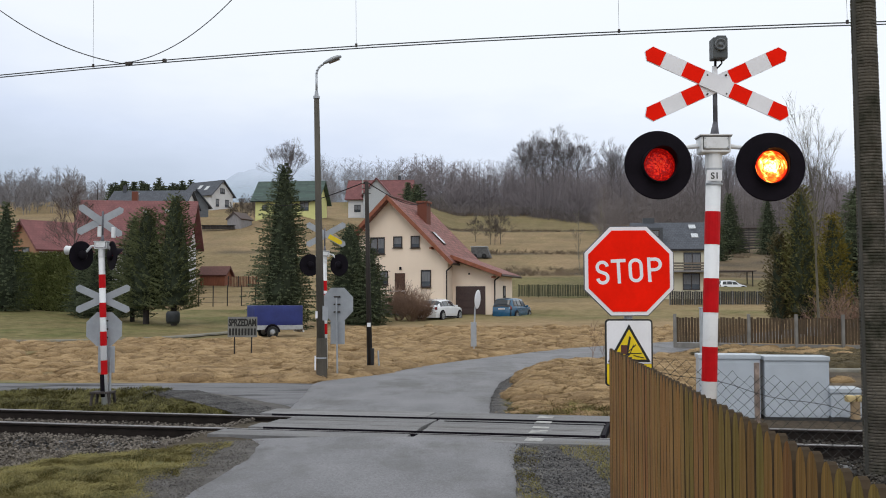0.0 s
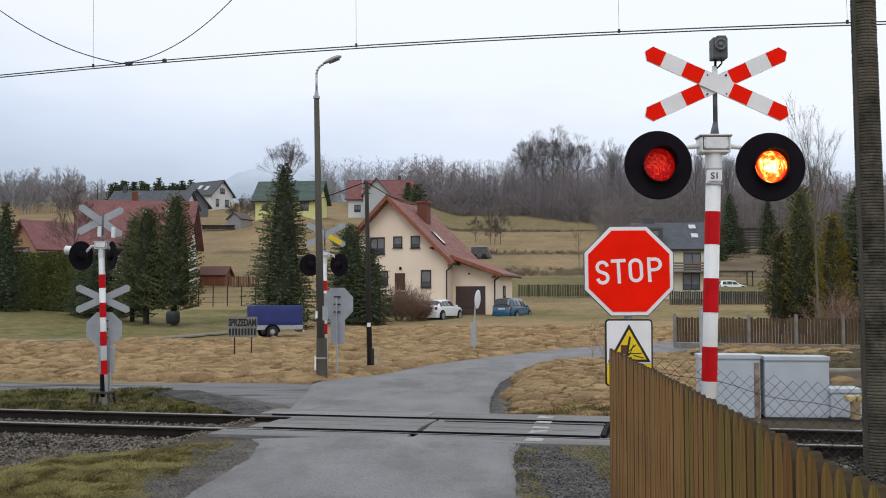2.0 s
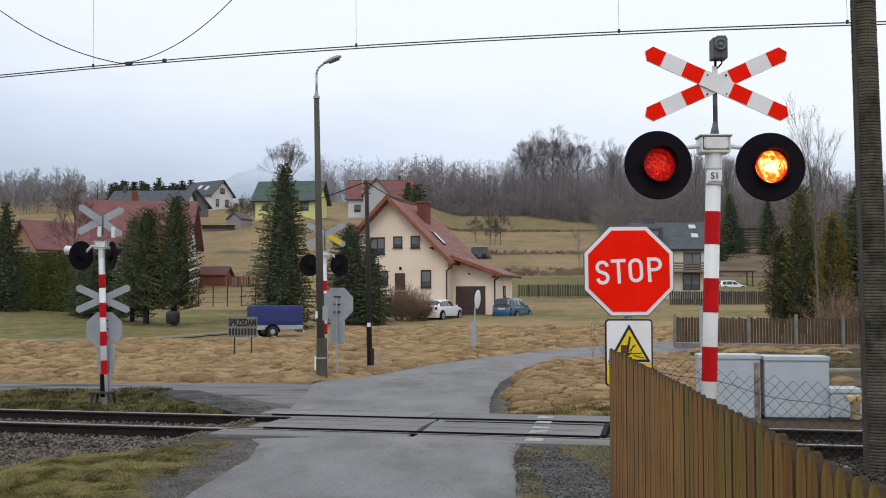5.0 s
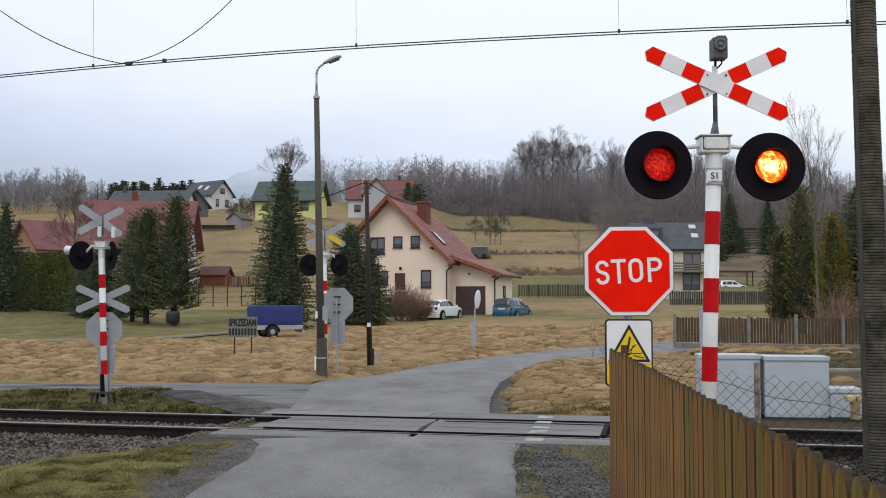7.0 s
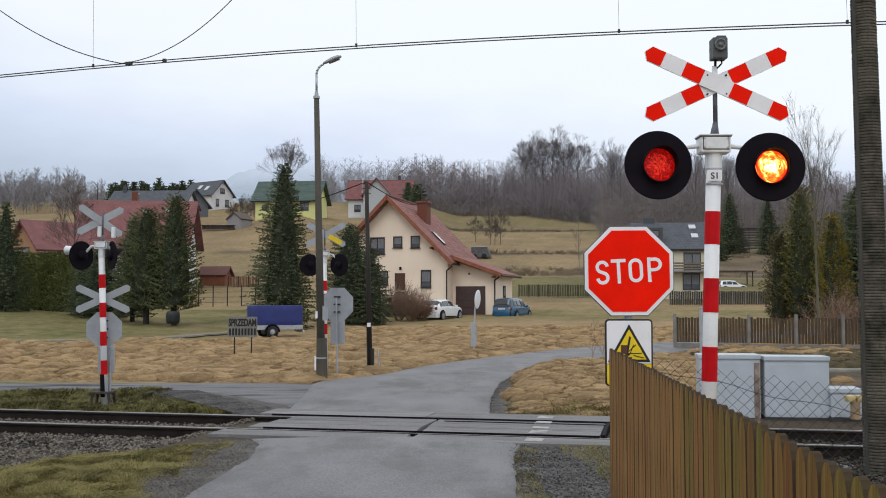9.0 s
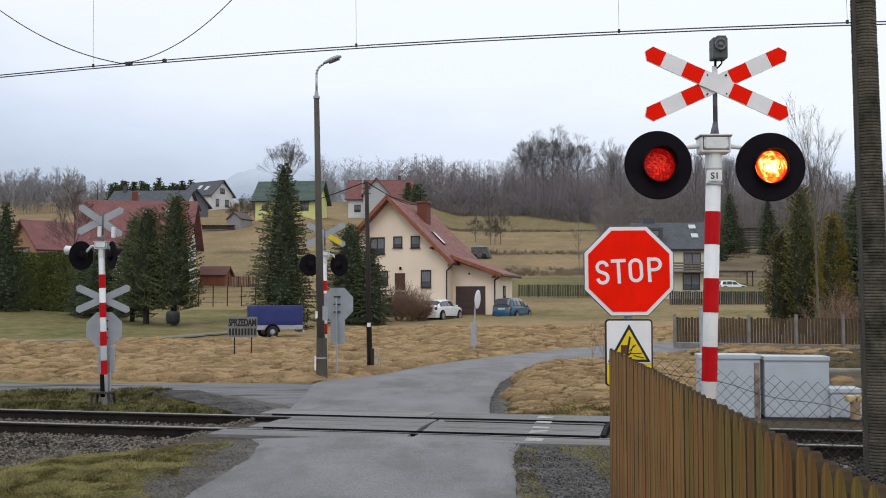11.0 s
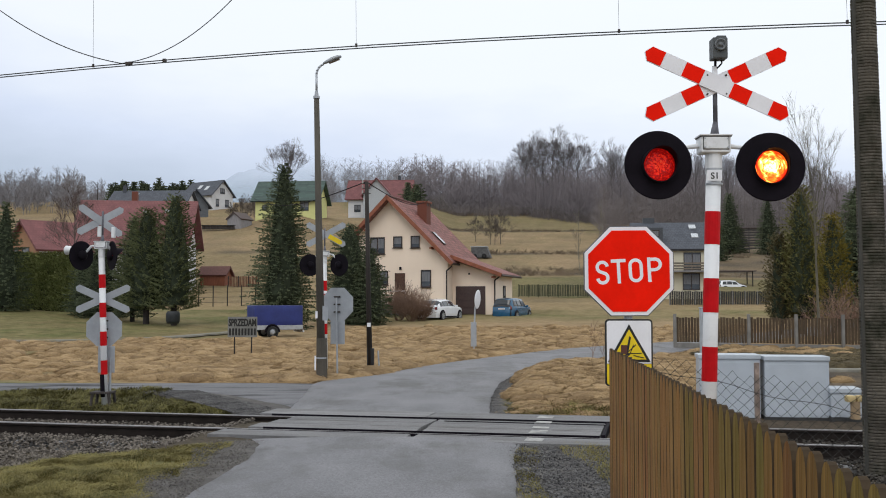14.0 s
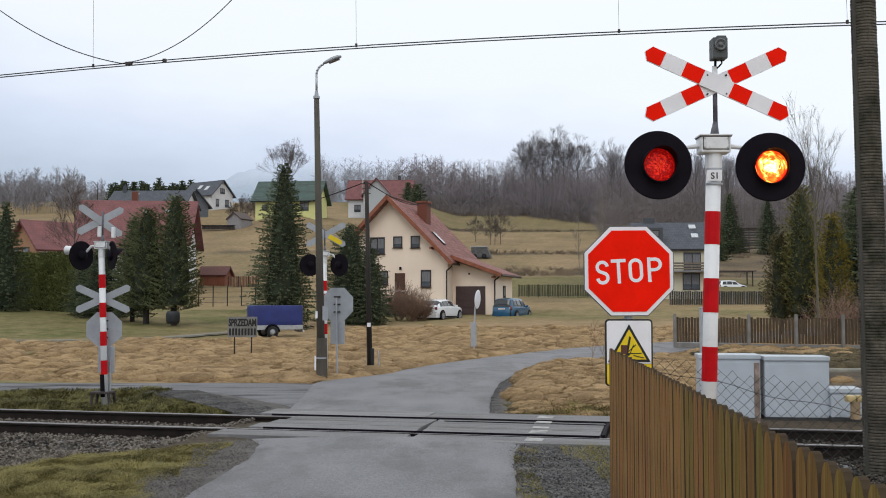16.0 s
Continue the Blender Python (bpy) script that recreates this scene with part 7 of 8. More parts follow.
def clipped_hedge():
    rng = random.Random(31)
    h = thing("hedge", "tall dark green clipped hedge", "hedge")
    x0, x1, y, top = -34.324, -25.252, 70.0, 5.078
    v, f = [], []
    for _ in range(26000):
        x = rng.uniform(x0, x1)
        z0 = ground_z(x, y)
        z = z0 + (top - z0 + 0.25 * noise.noise(Vector((x * 0.8, 0, 0)))) * rng.random() ** 0.8
        yy = y + rng.choice((-0.75, -0.72, -0.65, 0.2)) + 0.25 * noise.noise(Vector((x, z, 4))) + rng.uniform(-0.1, 0.1)
        d = Vector((rng.gauss(0, 0.7), rng.gauss(-0.5, 0.4), rng.gauss(0.5, 0.5))).normalized()
        spray(rng, v, f, Vector((x, yy, z)), d, rng.uniform(0.12, 0.26), rng.uniform(0.03, 0.06))
    cloud_mesh("leaves", v, f, HEDGE, h)
    # Added box; the hedge's inner shade is put into its dark colour
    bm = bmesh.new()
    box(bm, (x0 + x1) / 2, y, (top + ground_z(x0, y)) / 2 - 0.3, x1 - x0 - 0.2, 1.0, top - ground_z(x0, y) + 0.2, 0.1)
    part("inner_growth", bm, mat("hedge_shade", (0.05, 0.058, 0.026), 0.9), h)


clipped_hedge()


def bare_trees():
    fan_tree("slender pale bare tree beside the timber fence", 13.618, 36.5, -0.1, 8.6, 5, mat("olive_bark", (0.135, 0.122, 0.090), 0.9, var=0.3, scale=3), 10, 0.42, 0.062, 0.0036, 7, 0.10, 1, 7)
    bare_tree("slender bare tree behind the golden thuja", 18.616, 47, 0.256, 7.4, 16, BARK, 3, 0.05, 0.3, 0.24, (1, 2), 0.6, 0.005, 0.5)
    fan_tree("bare garden tree before the red roof", -30.041, 82, 3.308, 8.090, 7, mat("ruddy_bark", (0.135, 0.098, 0.090), 0.9, var=0.3, scale=2), 20, 0.2, 0.10, 0.007, 8, 0.06)

    def to_top(label, x, y, top, seed, bark, **more):
        z = ground_z(x, y) - 0.6
        bare_tree(label, x, y, z, top - z, seed, bark, **more)

    def fan_to_top(label, x, y, top, seed, bark, *more):
        z = ground_z(x, y) - 0.6
        fan_tree(label, x, y, z, top - z, seed, bark, *more)

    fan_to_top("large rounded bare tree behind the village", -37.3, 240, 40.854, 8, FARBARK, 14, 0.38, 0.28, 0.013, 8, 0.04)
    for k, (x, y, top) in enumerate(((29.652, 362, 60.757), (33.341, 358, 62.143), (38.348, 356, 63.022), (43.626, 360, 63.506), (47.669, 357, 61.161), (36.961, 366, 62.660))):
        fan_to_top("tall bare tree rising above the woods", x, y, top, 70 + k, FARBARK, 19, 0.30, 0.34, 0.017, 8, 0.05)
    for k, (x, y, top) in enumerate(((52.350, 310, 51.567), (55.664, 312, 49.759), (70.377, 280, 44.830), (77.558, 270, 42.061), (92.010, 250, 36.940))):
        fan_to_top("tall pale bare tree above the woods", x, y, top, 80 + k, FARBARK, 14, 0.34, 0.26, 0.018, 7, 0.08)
    for k, (px, d, h) in enumerate(((10.132, 215, 9.5), (12.418, 217, 10), (7.322, 225, 8), (11.046, 214, 7))):
        fan_tree("bare tree standing in the hillside field", px, d, ground_z(px, d) - 0.3, h * 0.8, 84 + k, BARK, 20, 0.22, 0.08, 0.010, 7, 0.05)
    for k, (px, d, h) in enumerate(((-46.858, 232, 5.5), (-44.259, 228, 6.0), (-43.958, 236, 5.0), (-48.002, 230, 4.0))):
        fan_tree("low bare thicket tree beside the white house", px, d, ground_z(px, d) - 0.3, h, 184 + k, BARK, 22, 0.1, 0.08, 0.013, 6, 0.06, 2)
    bare_tree("thin birch in the hillside field", 20.366, 150, ground_z(20.366, 150) - 0.3, 9.5, 90, PALEBARK, 3, 0.07, 0.3, 0.22, (1, 2), 0.6, 0.010, 0.5)
    bare_tree("thin birch before the woods", 30.060, 190, ground_z(30.060, 190) - 0.3, 10.5, 91, PALEBARK, 3, 0.08, 0.3, 0.22, (1, 2), 0.6, 0.012, 0.5)
    for k, (x, y, h) in enumerate(((15.404, 39.5, 1.5), (16.104, 39, 1.8), (16.224, 38, 1.4), (4.309, 27.5, 0.9))):
        rng = random.Random(120 + k)
        s = thing("shrub", "thin leafless shrub beside the lane", "shrub", pose(x, y, ground_z(x, y) - 0.05))
        v, f = [], []
        for _ in range(26 if k < 3 else 5):
            a = rng.uniform(0, 6.28)
            w = Vector((math.cos(a) * rng.uniform(0.1, 0.9), math.sin(a) * rng.uniform(0.1, 0.9), 1.0))
            grow(rng, v, f, Vector((math.cos(a) * 0.2, math.sin(a) * 0.2, 0)), w, h * rng.uniform(0.6, 1.05), 0.012, 2, 0.2, (1, 2), 0.6, 0.005, 0.15)
        cloud_mesh("crown", v, f, SHRUB, s)
    # leafless shrubs before the house
    for k, (px, d, h) in enumerate(((-2.888, 66, 1.5), (-2.042, 65, 1.45), (-1.407, 66, 1.0))):
        rng = random.Random(100 + k)
        s = thing("shrub", "leafless reddish-brown garden shrub", "shrub", pose(px, d, ground_z(px, d)), "shrubs before the house")
        v, f = [], []
        for _ in range(55):
            a = rng.uniform(0, 6.28)
            w = Vector((math.cos(a) * rng.uniform(0.1, 0.9), math.sin(a) * rng.uniform(0.1, 0.9), 1.0))
            grow(rng, v, f, Vector((math.cos(a) * 0.2, math.sin(a) * 0.2, 0)), w, h * rng.uniform(0.6, 1.05), 0.014, 2, 0.2, (1, 2), 0.6, 0.008, 0.15)
        cloud_mesh("crown", v, f, SHRUB, s)


bare_trees()


def woods(name, label, spots, bark, seed, tall, thick, low=0.04, limbs=24):
    """A wood of many leafless trees, as one mass."""
    rng = random.Random(seed)
    v, f = [], []
    for x, y in spots(rng):
        z = ground_z(x, y) - 0.6
        h = tall * rng.uniform(0.55, 1.12)
        top = Vector((x + rng.gauss(0, 0.6), y + rng.gauss(0, 0.6), z + h))
        foot = Vector((x, y, z))
        limb(v, f, foot, top, 0.05 * thick, 0.02 * thick, 3)
        for _ in range(limbs):
            t = rng.uniform(low, 0.98)
            p = foot.lerp(top, t)
            a = rng.uniform(0, 6.28)
            d = Vector((math.cos(a), math.sin(a), rng.uniform(0.4, 1.6))).normalized()
            ln = h * 0.24 * (1.12 - t) * rng.uniform(0.7, 1.6) + 0.7
            q = p + d * ln
            s = d.orthogonal().normalized() * 0.035 * thick
            n = len(v)
            v.extend([tuple(p - s), tuple(p + s), tuple(q)])
            f.append((n, n + 1, n + 2))
            for _ in range(6):
                p2 = p.lerp(q, rng.uniform(0.2, 1.0))
                d2 = (d + Vector((rng.gauss(0, 0.7), rng.gauss(0, 0.7), rng.gauss(0.2, 0.5)))).normalized()
                s = d2.orthogonal().normalized() * 0.022 * thick
                n = len(v)
                e = p2 + d2 * ln * rng.uniform(0.3, 0.7)
                v.extend([tuple(p2 - s), tuple(p2 + s), tuple(e)])
                f.append((n, n + 1, n + 2))
    return tagged(cloud_mesh(name, v, f, bark), label, "woodland", kind="stuff")


def hill_spots(rng):
    out = []
    while len(out) < 2300:
        y = 300 + 180 * rng.random() ** 1.2
        a = rng.uniform(-0.045, 0.46)
        if y < 347 + 5 * math.sin(a * 40) - 43 * smooth_step(0.05, 0.17, a):
            continue
        out.append((a * y, y))
    return out


def west_spots(rng):
    out = []
    for _ in range(330):
        y = rng.uniform(300, 430)
        out.append((y * rng.uniform(-0.52, -0.335), y))
    for _ in range(130):
        y = rng.uniform(245, 300)
        out.append((y * rng.uniform(-0.52, -0.36), y))
    return out


def village_spots(rng):
    out = []
    for _ in range(110):
        y = rng.uniform(285, 335)
        out.append((y * rng.uniform(-0.125, -0.045), y))
    return out


def near_spots(rng):
    out = []
    for _ in range(420):
        y = rng.uniform(225, 305)
        out.append((y * rng.uniform(0.155, 0.46), y))
    return out


def undergrowth_spots(rng):
    out = []
    for _ in range(620):
        a = rng.uniform(-0.045, 0.2)
        y = rng.uniform(336, 356) - 43 * smooth_step(0.05, 0.17, a)
        out.append((a * y, y))
    return out


def scrub_spots(rng):
    """Scrub on the banks between the fields, and the thicket at the foot of the woods."""
    out = []
    while len(out) < 1500:
        a, pick = rng.uniform(-0.01, 0.30), rng.random()
        c, w = ((149, 8), (192, 4), (268, 3), (345, 5))[0 if pick < 0.2 else 1 if pick < 0.35 else 2 if pick < 0.55 else 3]
        y = c + rng.uniform(-w, w) - 25 * a
        if noise.noise(Vector((a * 30, c, 0))) < rng.uniform(-0.5, 0.3):
            continue
        out.append((a * y, y))
    return out


# Distance haze is put into the paler, greyer bark colours of the far woods
WOODS = mat("hazed_wood_bark", (0.225, 0.200, 0.208), 0.95, var=0.15, scale=0.02, fine=0.3, spec=0.1)
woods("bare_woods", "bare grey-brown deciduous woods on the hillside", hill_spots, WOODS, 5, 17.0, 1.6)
woods("bare_woods_west", "bare grey woods beyond the village", west_spots, mat("hazed_west_bark", (0.225, 0.215, 0.225), 0.95, var=0.15, scale=0.02, fine=0.3, spec=0.1), 6, 9.5, 1.3, 0.1, 40)
woods("bare_woods_village", "thin bare grey trees behind the village", village_spots, mat("hazed_village_bark", (0.27, 0.26, 0.275), 0.95, var=0.3, scale=0.02, fine=0.3, spec=0.1), 9, 12.5, 1.1, 0.12, 34)
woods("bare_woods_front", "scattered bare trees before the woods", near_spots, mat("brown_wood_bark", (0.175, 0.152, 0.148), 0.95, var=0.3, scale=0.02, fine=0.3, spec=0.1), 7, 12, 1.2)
woods("bare_woods_edge", "brown undergrowth at the foot of the woods", undergrowth_spots, MATS["brown_wood_bark"], 10, 3.6, 0.9, 0.02, 12)
woods("field_scrub", "brown scrub on the banks between the fields", scrub_spots, mat("brown_scrub", (0.19, 0.145, 0.10), 0.95, var=0.3, scale=0.05, fine=0.5, spec=0.1), 8, 0.65, 1.0, 0.02, 10)
for far in ("west", "front", "village", "edge"):
    bpy.data.objects["bare_woods_" + far].name = "bare_woods"


def far_ridge():
    """A misty wooded ridge far behind the village."""
    verts, faces = [], []
    n = 160
    for i in range(n + 1):
        a = -0.62 + 1.0 * i / n
        x, y = a * 1500, 1500
        h = 45 + 150 * math.exp(-((a + 0.13) / 0.16) ** 2) + 40 * math.exp(-((a - 0.35) / 0.2) ** 2) + 10 * noise.noise(Vector((a * 30, 0, 1))) + 5 * noise.noise(Vector((a * 120, 0, 2)))
        verts += [(x, y, 40), (x * 1.05, y + 90, 40 + (h + 60) * 0.5), (x * 1.1, y + 220, 60 + h)]
    for i in range(n):
        for k in range(2):
            faces.append((i * 3 + k, (i + 1) * 3 + k, (i + 1) * 3 + k + 1, i * 3 + k + 1))
    # Distance mist is put into the ridge's blue-grey base colour
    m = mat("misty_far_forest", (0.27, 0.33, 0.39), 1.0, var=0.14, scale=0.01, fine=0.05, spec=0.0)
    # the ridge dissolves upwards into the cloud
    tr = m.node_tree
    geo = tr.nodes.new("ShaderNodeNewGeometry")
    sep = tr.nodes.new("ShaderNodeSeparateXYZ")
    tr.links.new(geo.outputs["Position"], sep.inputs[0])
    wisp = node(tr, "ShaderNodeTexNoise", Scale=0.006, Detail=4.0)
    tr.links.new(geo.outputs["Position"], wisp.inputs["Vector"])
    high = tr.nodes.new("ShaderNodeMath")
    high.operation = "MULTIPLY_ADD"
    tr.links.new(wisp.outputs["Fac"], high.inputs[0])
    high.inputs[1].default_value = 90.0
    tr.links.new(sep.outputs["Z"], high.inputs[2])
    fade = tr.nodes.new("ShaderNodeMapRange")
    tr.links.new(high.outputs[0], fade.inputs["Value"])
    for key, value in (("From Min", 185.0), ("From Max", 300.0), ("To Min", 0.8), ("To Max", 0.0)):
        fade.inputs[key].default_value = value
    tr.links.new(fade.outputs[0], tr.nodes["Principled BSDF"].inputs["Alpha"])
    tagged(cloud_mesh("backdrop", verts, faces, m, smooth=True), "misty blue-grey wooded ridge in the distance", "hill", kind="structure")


far_ridge()


# ---- grass ----
def blades(name, spots, label, material, wide, seed, lean=0.6, comb=0.8):
    """Grass: single bent blades, as one mass."""
    rng = random.Random(seed)
    v, f = [], []
    for x, y, h in spots(rng):
        z = ground_z(x, y) + ground_bump(x, y)
        # neighbours lie the same way
        b = 7.0 * noise.noise(Vector((x * comb, y * comb, 2))) + rng.gauss(0, 0.55)
        a = b + 1.57 + rng.gauss(0, 0.4)
        dx, dy = math.cos(a) * wide, math.sin(a) * wide
        reach = h * lean * rng.uniform(0.5, 1.5)
        lx, ly = math.cos(b) * reach, math.sin(b) * reach
        n = len(v)
        mx, my, mz = x + lx * 0.4, y + ly * 0.4, z + h * 0.7
        v.extend([(x - dx, y - dy, z - 0.02), (x + dx, y + dy, z - 0.02), (mx + dx * 0.8, my + dy * 0.8, mz), (mx - dx * 0.8, my - dy * 0.8, mz),
                  (x + lx, y + ly, z + h * rng.uniform(0.55, 1.0))])
        f.extend([(n, n + 1, n + 2, n + 3), (n + 3, n + 2, n + 4)])
    return tagged(cloud_mesh(name, v, f, material), label, "grass", kind="stuff")


def tussock(rng, out, x, y, wide, tall, count, drift):
    """Blades of one tussock: (root x, y, z, way x, way y, length, rise)."""
    for _ in range(count):
        r, a = wide * rng.random() ** 0.6, rng.uniform(0, 6.283)
        k = math.sqrt(1 - (r / (1.15 * wide)) ** 2)
        cx, cy = math.cos(a), math.sin(a)
        wx, wy = cx * 0.3 + drift[0] + rng.gauss(0, 0.13), cy * 0.3 + drift[1] + rng.gauss(0, 0.13)
        out.append((x + cx * r, y + cy * r, tall * k + rng.uniform(0.0, 0.025), wx, wy, wide * rng.uniform(0.5, 1.3), tall * rng.uniform(-0.1, 0.25)))


def matted(name, label, material, tufts, wide, seed, share_of_blades=1.0):
    """Matted grass: low lopsided mounds of flattened growth, with blades that arch over them and lie down."""
    rng = random.Random(seed)
    out, v, f = [], [], []
    for x, y, w, h, n, drift in tufts(rng):
        tussock(rng, out, x, y, w, h, int(n * share_of_blades), drift)
        # the mound, leaning the way its blades lie
        z = ground_z(x, y) + ground_bump(x, y)
        first, seg, rows = len(v), 9, 4
        for i in range(rows):
            k = i / rows
            for j in range(seg):
                a = 2 * math.pi * (j + 0.5 * (i % 2)) / seg
                r = w * 1.15 * math.cos(k * 1.5708) * (1 + 0.35 * noise.noise(Vector((x + math.cos(a) * 1.3, y + math.sin(a) * 1.3, k * 2 + seed))))
                lean = w * 0.45 * k
                v.append((x + math.cos(a) * r + drift[0] * lean, y + math.sin(a) * r + drift[1] * lean, z - 0.05 + (h + 0.05) * math.sin(k * 1.5708) + 0.12 * h * noise.noise(Vector((x + math.cos(a), y + math.sin(a), k * 5)))))
        v.append((x + drift[0] * w * 0.45, y + drift[1] * w * 0.45, z + h))
        for i in range(rows - 1):
            for j in range(seg):
                p, q = first + i * seg + j, first + i * seg + (j + 1) % seg
                f.append((p, q, q + seg, p + seg))
        for j in range(seg):
            f.append((first + (rows - 1) * seg + j, first + (rows - 1) * seg + (j + 1) % seg, len(v) - 1))
    domes = len(f)
    for x, y, up, wx, wy, ln, arch in out:
        z = ground_z(x, y) + ground_bump(x, y) + up
        size = math.hypot(wx, wy) or 1.0
        wx, wy = wx / size * ln, wy / size * ln
        sx, sy = -wy / ln * wide, wx / ln * wide
        n = len(v)
        mx, my = x + wx * 0.5, y + wy * 0.5
        e = z - up * 0.55 - ln * 0.06
        mz = (z + e) / 2 + abs(arch) + 0.022
        v.extend([(x - sx, y - sy, z - 0.03), (x + sx, y + sy, z - 0.03), (mx + sx, my + sy, mz + wide * 0.3), (mx - sx, my - sy, mz - wide * 0.3), (x + wx, y + wy, max(e, ground_z(x + wx, y + wy) + 0.01))])
        f.extend([(n, n + 1, n + 2, n + 3), (n + 3, n + 2, n + 4)])
    ob = cloud_mesh(name, v, f, material)
    ob.data.polygons.foreach_set("use_smooth", [i < domes for i in range(len(f))])
    return tagged(ob, label, "grass", kind="stuff")


def meadow(rng):
    out = []
    while len(out) < 5200:
        y = 22.2 + 37.0 * rng.random() ** 1.35
        x = rng.uniform(-0.47, 0.40) * y
        l, r = road_at(y)
        if l - 0.35 < x < r + 0.3 or y < 22.35 - 0.05 * x * (x < 0):
            continue
        if x > r and y < 33 or y > 46 and x < -8 + rng.uniform(-2, 3) or y > 56 + rng.uniform(-3, 4):
            continue
        if x < -9 and abs(y - (43.5 + max(0, x + 19.5) * 0.75)) < 1.3:
            continue
        if rng.random() < 0.75 * smooth_step(0.26, 0.40, -x / y) or y > 43 and x < -5 and rng.random() < 0.4 or y > 46.5 and -13 < x < -5:
            continue
        big = noise.noise(Vector((x * 0.35, y * 0.25, 1)))
        w = rng.uniform(0.20, 0.48)
        h = (0.06 + 0.15 * rng.random() ** 2) * (1 + 0.6 * big)
        drift = (0.8 * noise.noise(Vector((x * 0.4, y * 0.4, 5))), 0.8 * noise.noise(Vector((x * 0.4, y * 0.4, 15))) - 0.15)
        out.append((x, y, w, h, int(110 * w) + 24, drift))
    return out


def bank_tufts(rng):
    out = []
    while len(out) < 1500:
        x, y = rng.uniform(1.0, 9), rng.uniform(15.8, 32)
        l, r = road_at(y)
        p = TRACK_INV @ Vector((x, y, 0))
        if x < r + 0.45 + rng.random() * 0.15 or p.y < 2.1 or (x > 6.0 + rng.uniform(-0.4, 0.6) and rng.random() < 0.85):
            continue
        if x > 3.5 and y < 18.5 or x > 6.5 and y < 22:
            continue
        tall = smooth_step(16.0, 19.0, y) * (1 - 0.5 * smooth_step(25, 28, y))
        if rng.random() > 0.4 + tall:
            continue
        h = 0.06 + tall * rng.uniform(0.05, 0.20)
        out.append((x, y, rng.uniform(0.2, 0.45), h, 90, (-0.55 + 0.5 * noise.noise(Vector((x, y, 3))), -0.75 + 0.5 * noise.noise(Vector((x, y, 13))))))
    return out


def dug_tufts(rng):
    out = []
    while len(out) < 900:
        y = rng.uniform(25.9, 36.5)
        x = rng.uniform(8.3, 16.5)
        if x < road_at(y)[1] + 0.9 or abs(y - (25.3 + 0.07 * max(0, x - 12))) < 0.35:
            continue
        out.append((x, y, rng.uniform(0.18, 0.4), rng.uniform(0.04, 0.14), 40, (-0.2 + 0.5 * noise.noise(Vector((x, y, 3))), -0.6)))
    return out


def bank(rng):
    out = []
    while len(out) < 9000:
        y = rng.uniform(15.5, 19.5)
        r = road_at(y)[1]
        x = r + rng.uniform(0.25, 2.4 - 0.35 * (y - 15.5))
        p = TRACK_INV @ Vector((x, y, 0))
        if p.y < 1.85 or noise.noise(Vector((x * 1.5, y * 1.5, 6))) < rng.uniform(-0.6, 0.3):
            continue
        out.append((x, y, rng.uniform(0.04, 0.12)))
    return out


def verge(rng):
    out = []
    while len(out) < 60000:
        x, y = rng.uniform(-8.5, -1.9), rng.uniform(8.2, 13.6)
        p = TRACK_INV @ Vector((x, y, 0))
        if p.y > ballast_front(x) - 0.1 or abs(x / y) > 0.48:
            continue
        edge = -2.68 + (y - 8.8) * 0.03 + 0.30 * noise.noise(Vector((x * 2, y * 2, 3)))
        if x > edge:
            continue
        if noise.noise(Vector((x * 1.4, y * 1.4, 9))) < rng.uniform(-0.7, 0.4):
            continue
        out.append((x, y, rng.uniform(0.02, 0.07)))
    return out


def strip(rng):
    out = []
    while len(out) < 24000:
        x = rng.uniform(-10.5, -2.2)
        y = rng.uniform(15.4, 20.6)
        p = TRACK_INV @ Vector((x, y, 0))
        if p.y < 1.75 or y > 20.2 + 0.1 * math.sin(x * 3) or (x > -5.4 and y > 19.4 - (x + 5.4) * 1.15):
            continue
        out.append((x, y, rng.uniform(0.04, 0.11)))
    return out


def right_verge(rng):
    out = []
    while len(out) < 11000:
        x, y = rng.uniform(0.68, 2.6), rng.uniform(8.0, 12.4)
        edge = road_near_right(y)
        side = noise.noise(Vector((x * 1.8, y * 1.1, 2)))
        beside = x < edge + 0.26 + 0.20 * side and y < 11.9
        beyond = x > 1.42 + 0.25 * side + max(0.0, (10.6 - y) * 0.18)
        if not (beside or beyond) or x < edge - 0.01 or noise.noise(Vector((x * 4, y * 3, 7))) < rng.uniform(-0.7, 0.25):
            continue
        out.append((x, y, rng.uniform(0.045, 0.085)))
    return out


def road_near_right(y):
    return 0.68 + 0.055 * max(0.0, y - 9.0)


TAN = foliage("dead_tan_grass", (0.270, 0.176, 0.090), (0.515, 0.355, 0.188), 0.9, 1.3, 0.42)
MOSSY = foliage("mossy_winter_grass", (0.082, 0.076, 0.026), (0.255, 0.215, 0.080), 0.9, 1.6)
DITCH = foliage("dark_mossy_grass", (0.036, 0.034, 0.014), (0.165, 0.148, 0.052), 0.9, 1.3)
matted("meadow_grass", "matted tan tussocks of the winter meadow", TAN, meadow, 0.0062, 1, 0.38)
matted("bank_grass", "tall matted tan grass drooping down the bank", TAN, bank_tufts, 0.0042, 2, 0.55)
matted("scrub_grass", "dark olive-brown rough grass on the dug bank", foliage("dark_rough_grass", (0.055, 0.045, 0.024), (0.185, 0.145, 0.080), 0.9, 1.3, 0.4), dug_tufts, 0.008, 22, 0.5)
blades("fringe_grass", bank, "green fringe of the grassy bank", MOSSY, 0.006, 12, 1.4, 1.5)
blades("verge_grass", verge, "short yellow-green verge grass", MOSSY, 0.0035, 3, 1.5, 2.6)
blades("ditch_grass", strip, "mossy olive grass beside the track", DITCH, 0.007, 4, 1.5, 2.2)
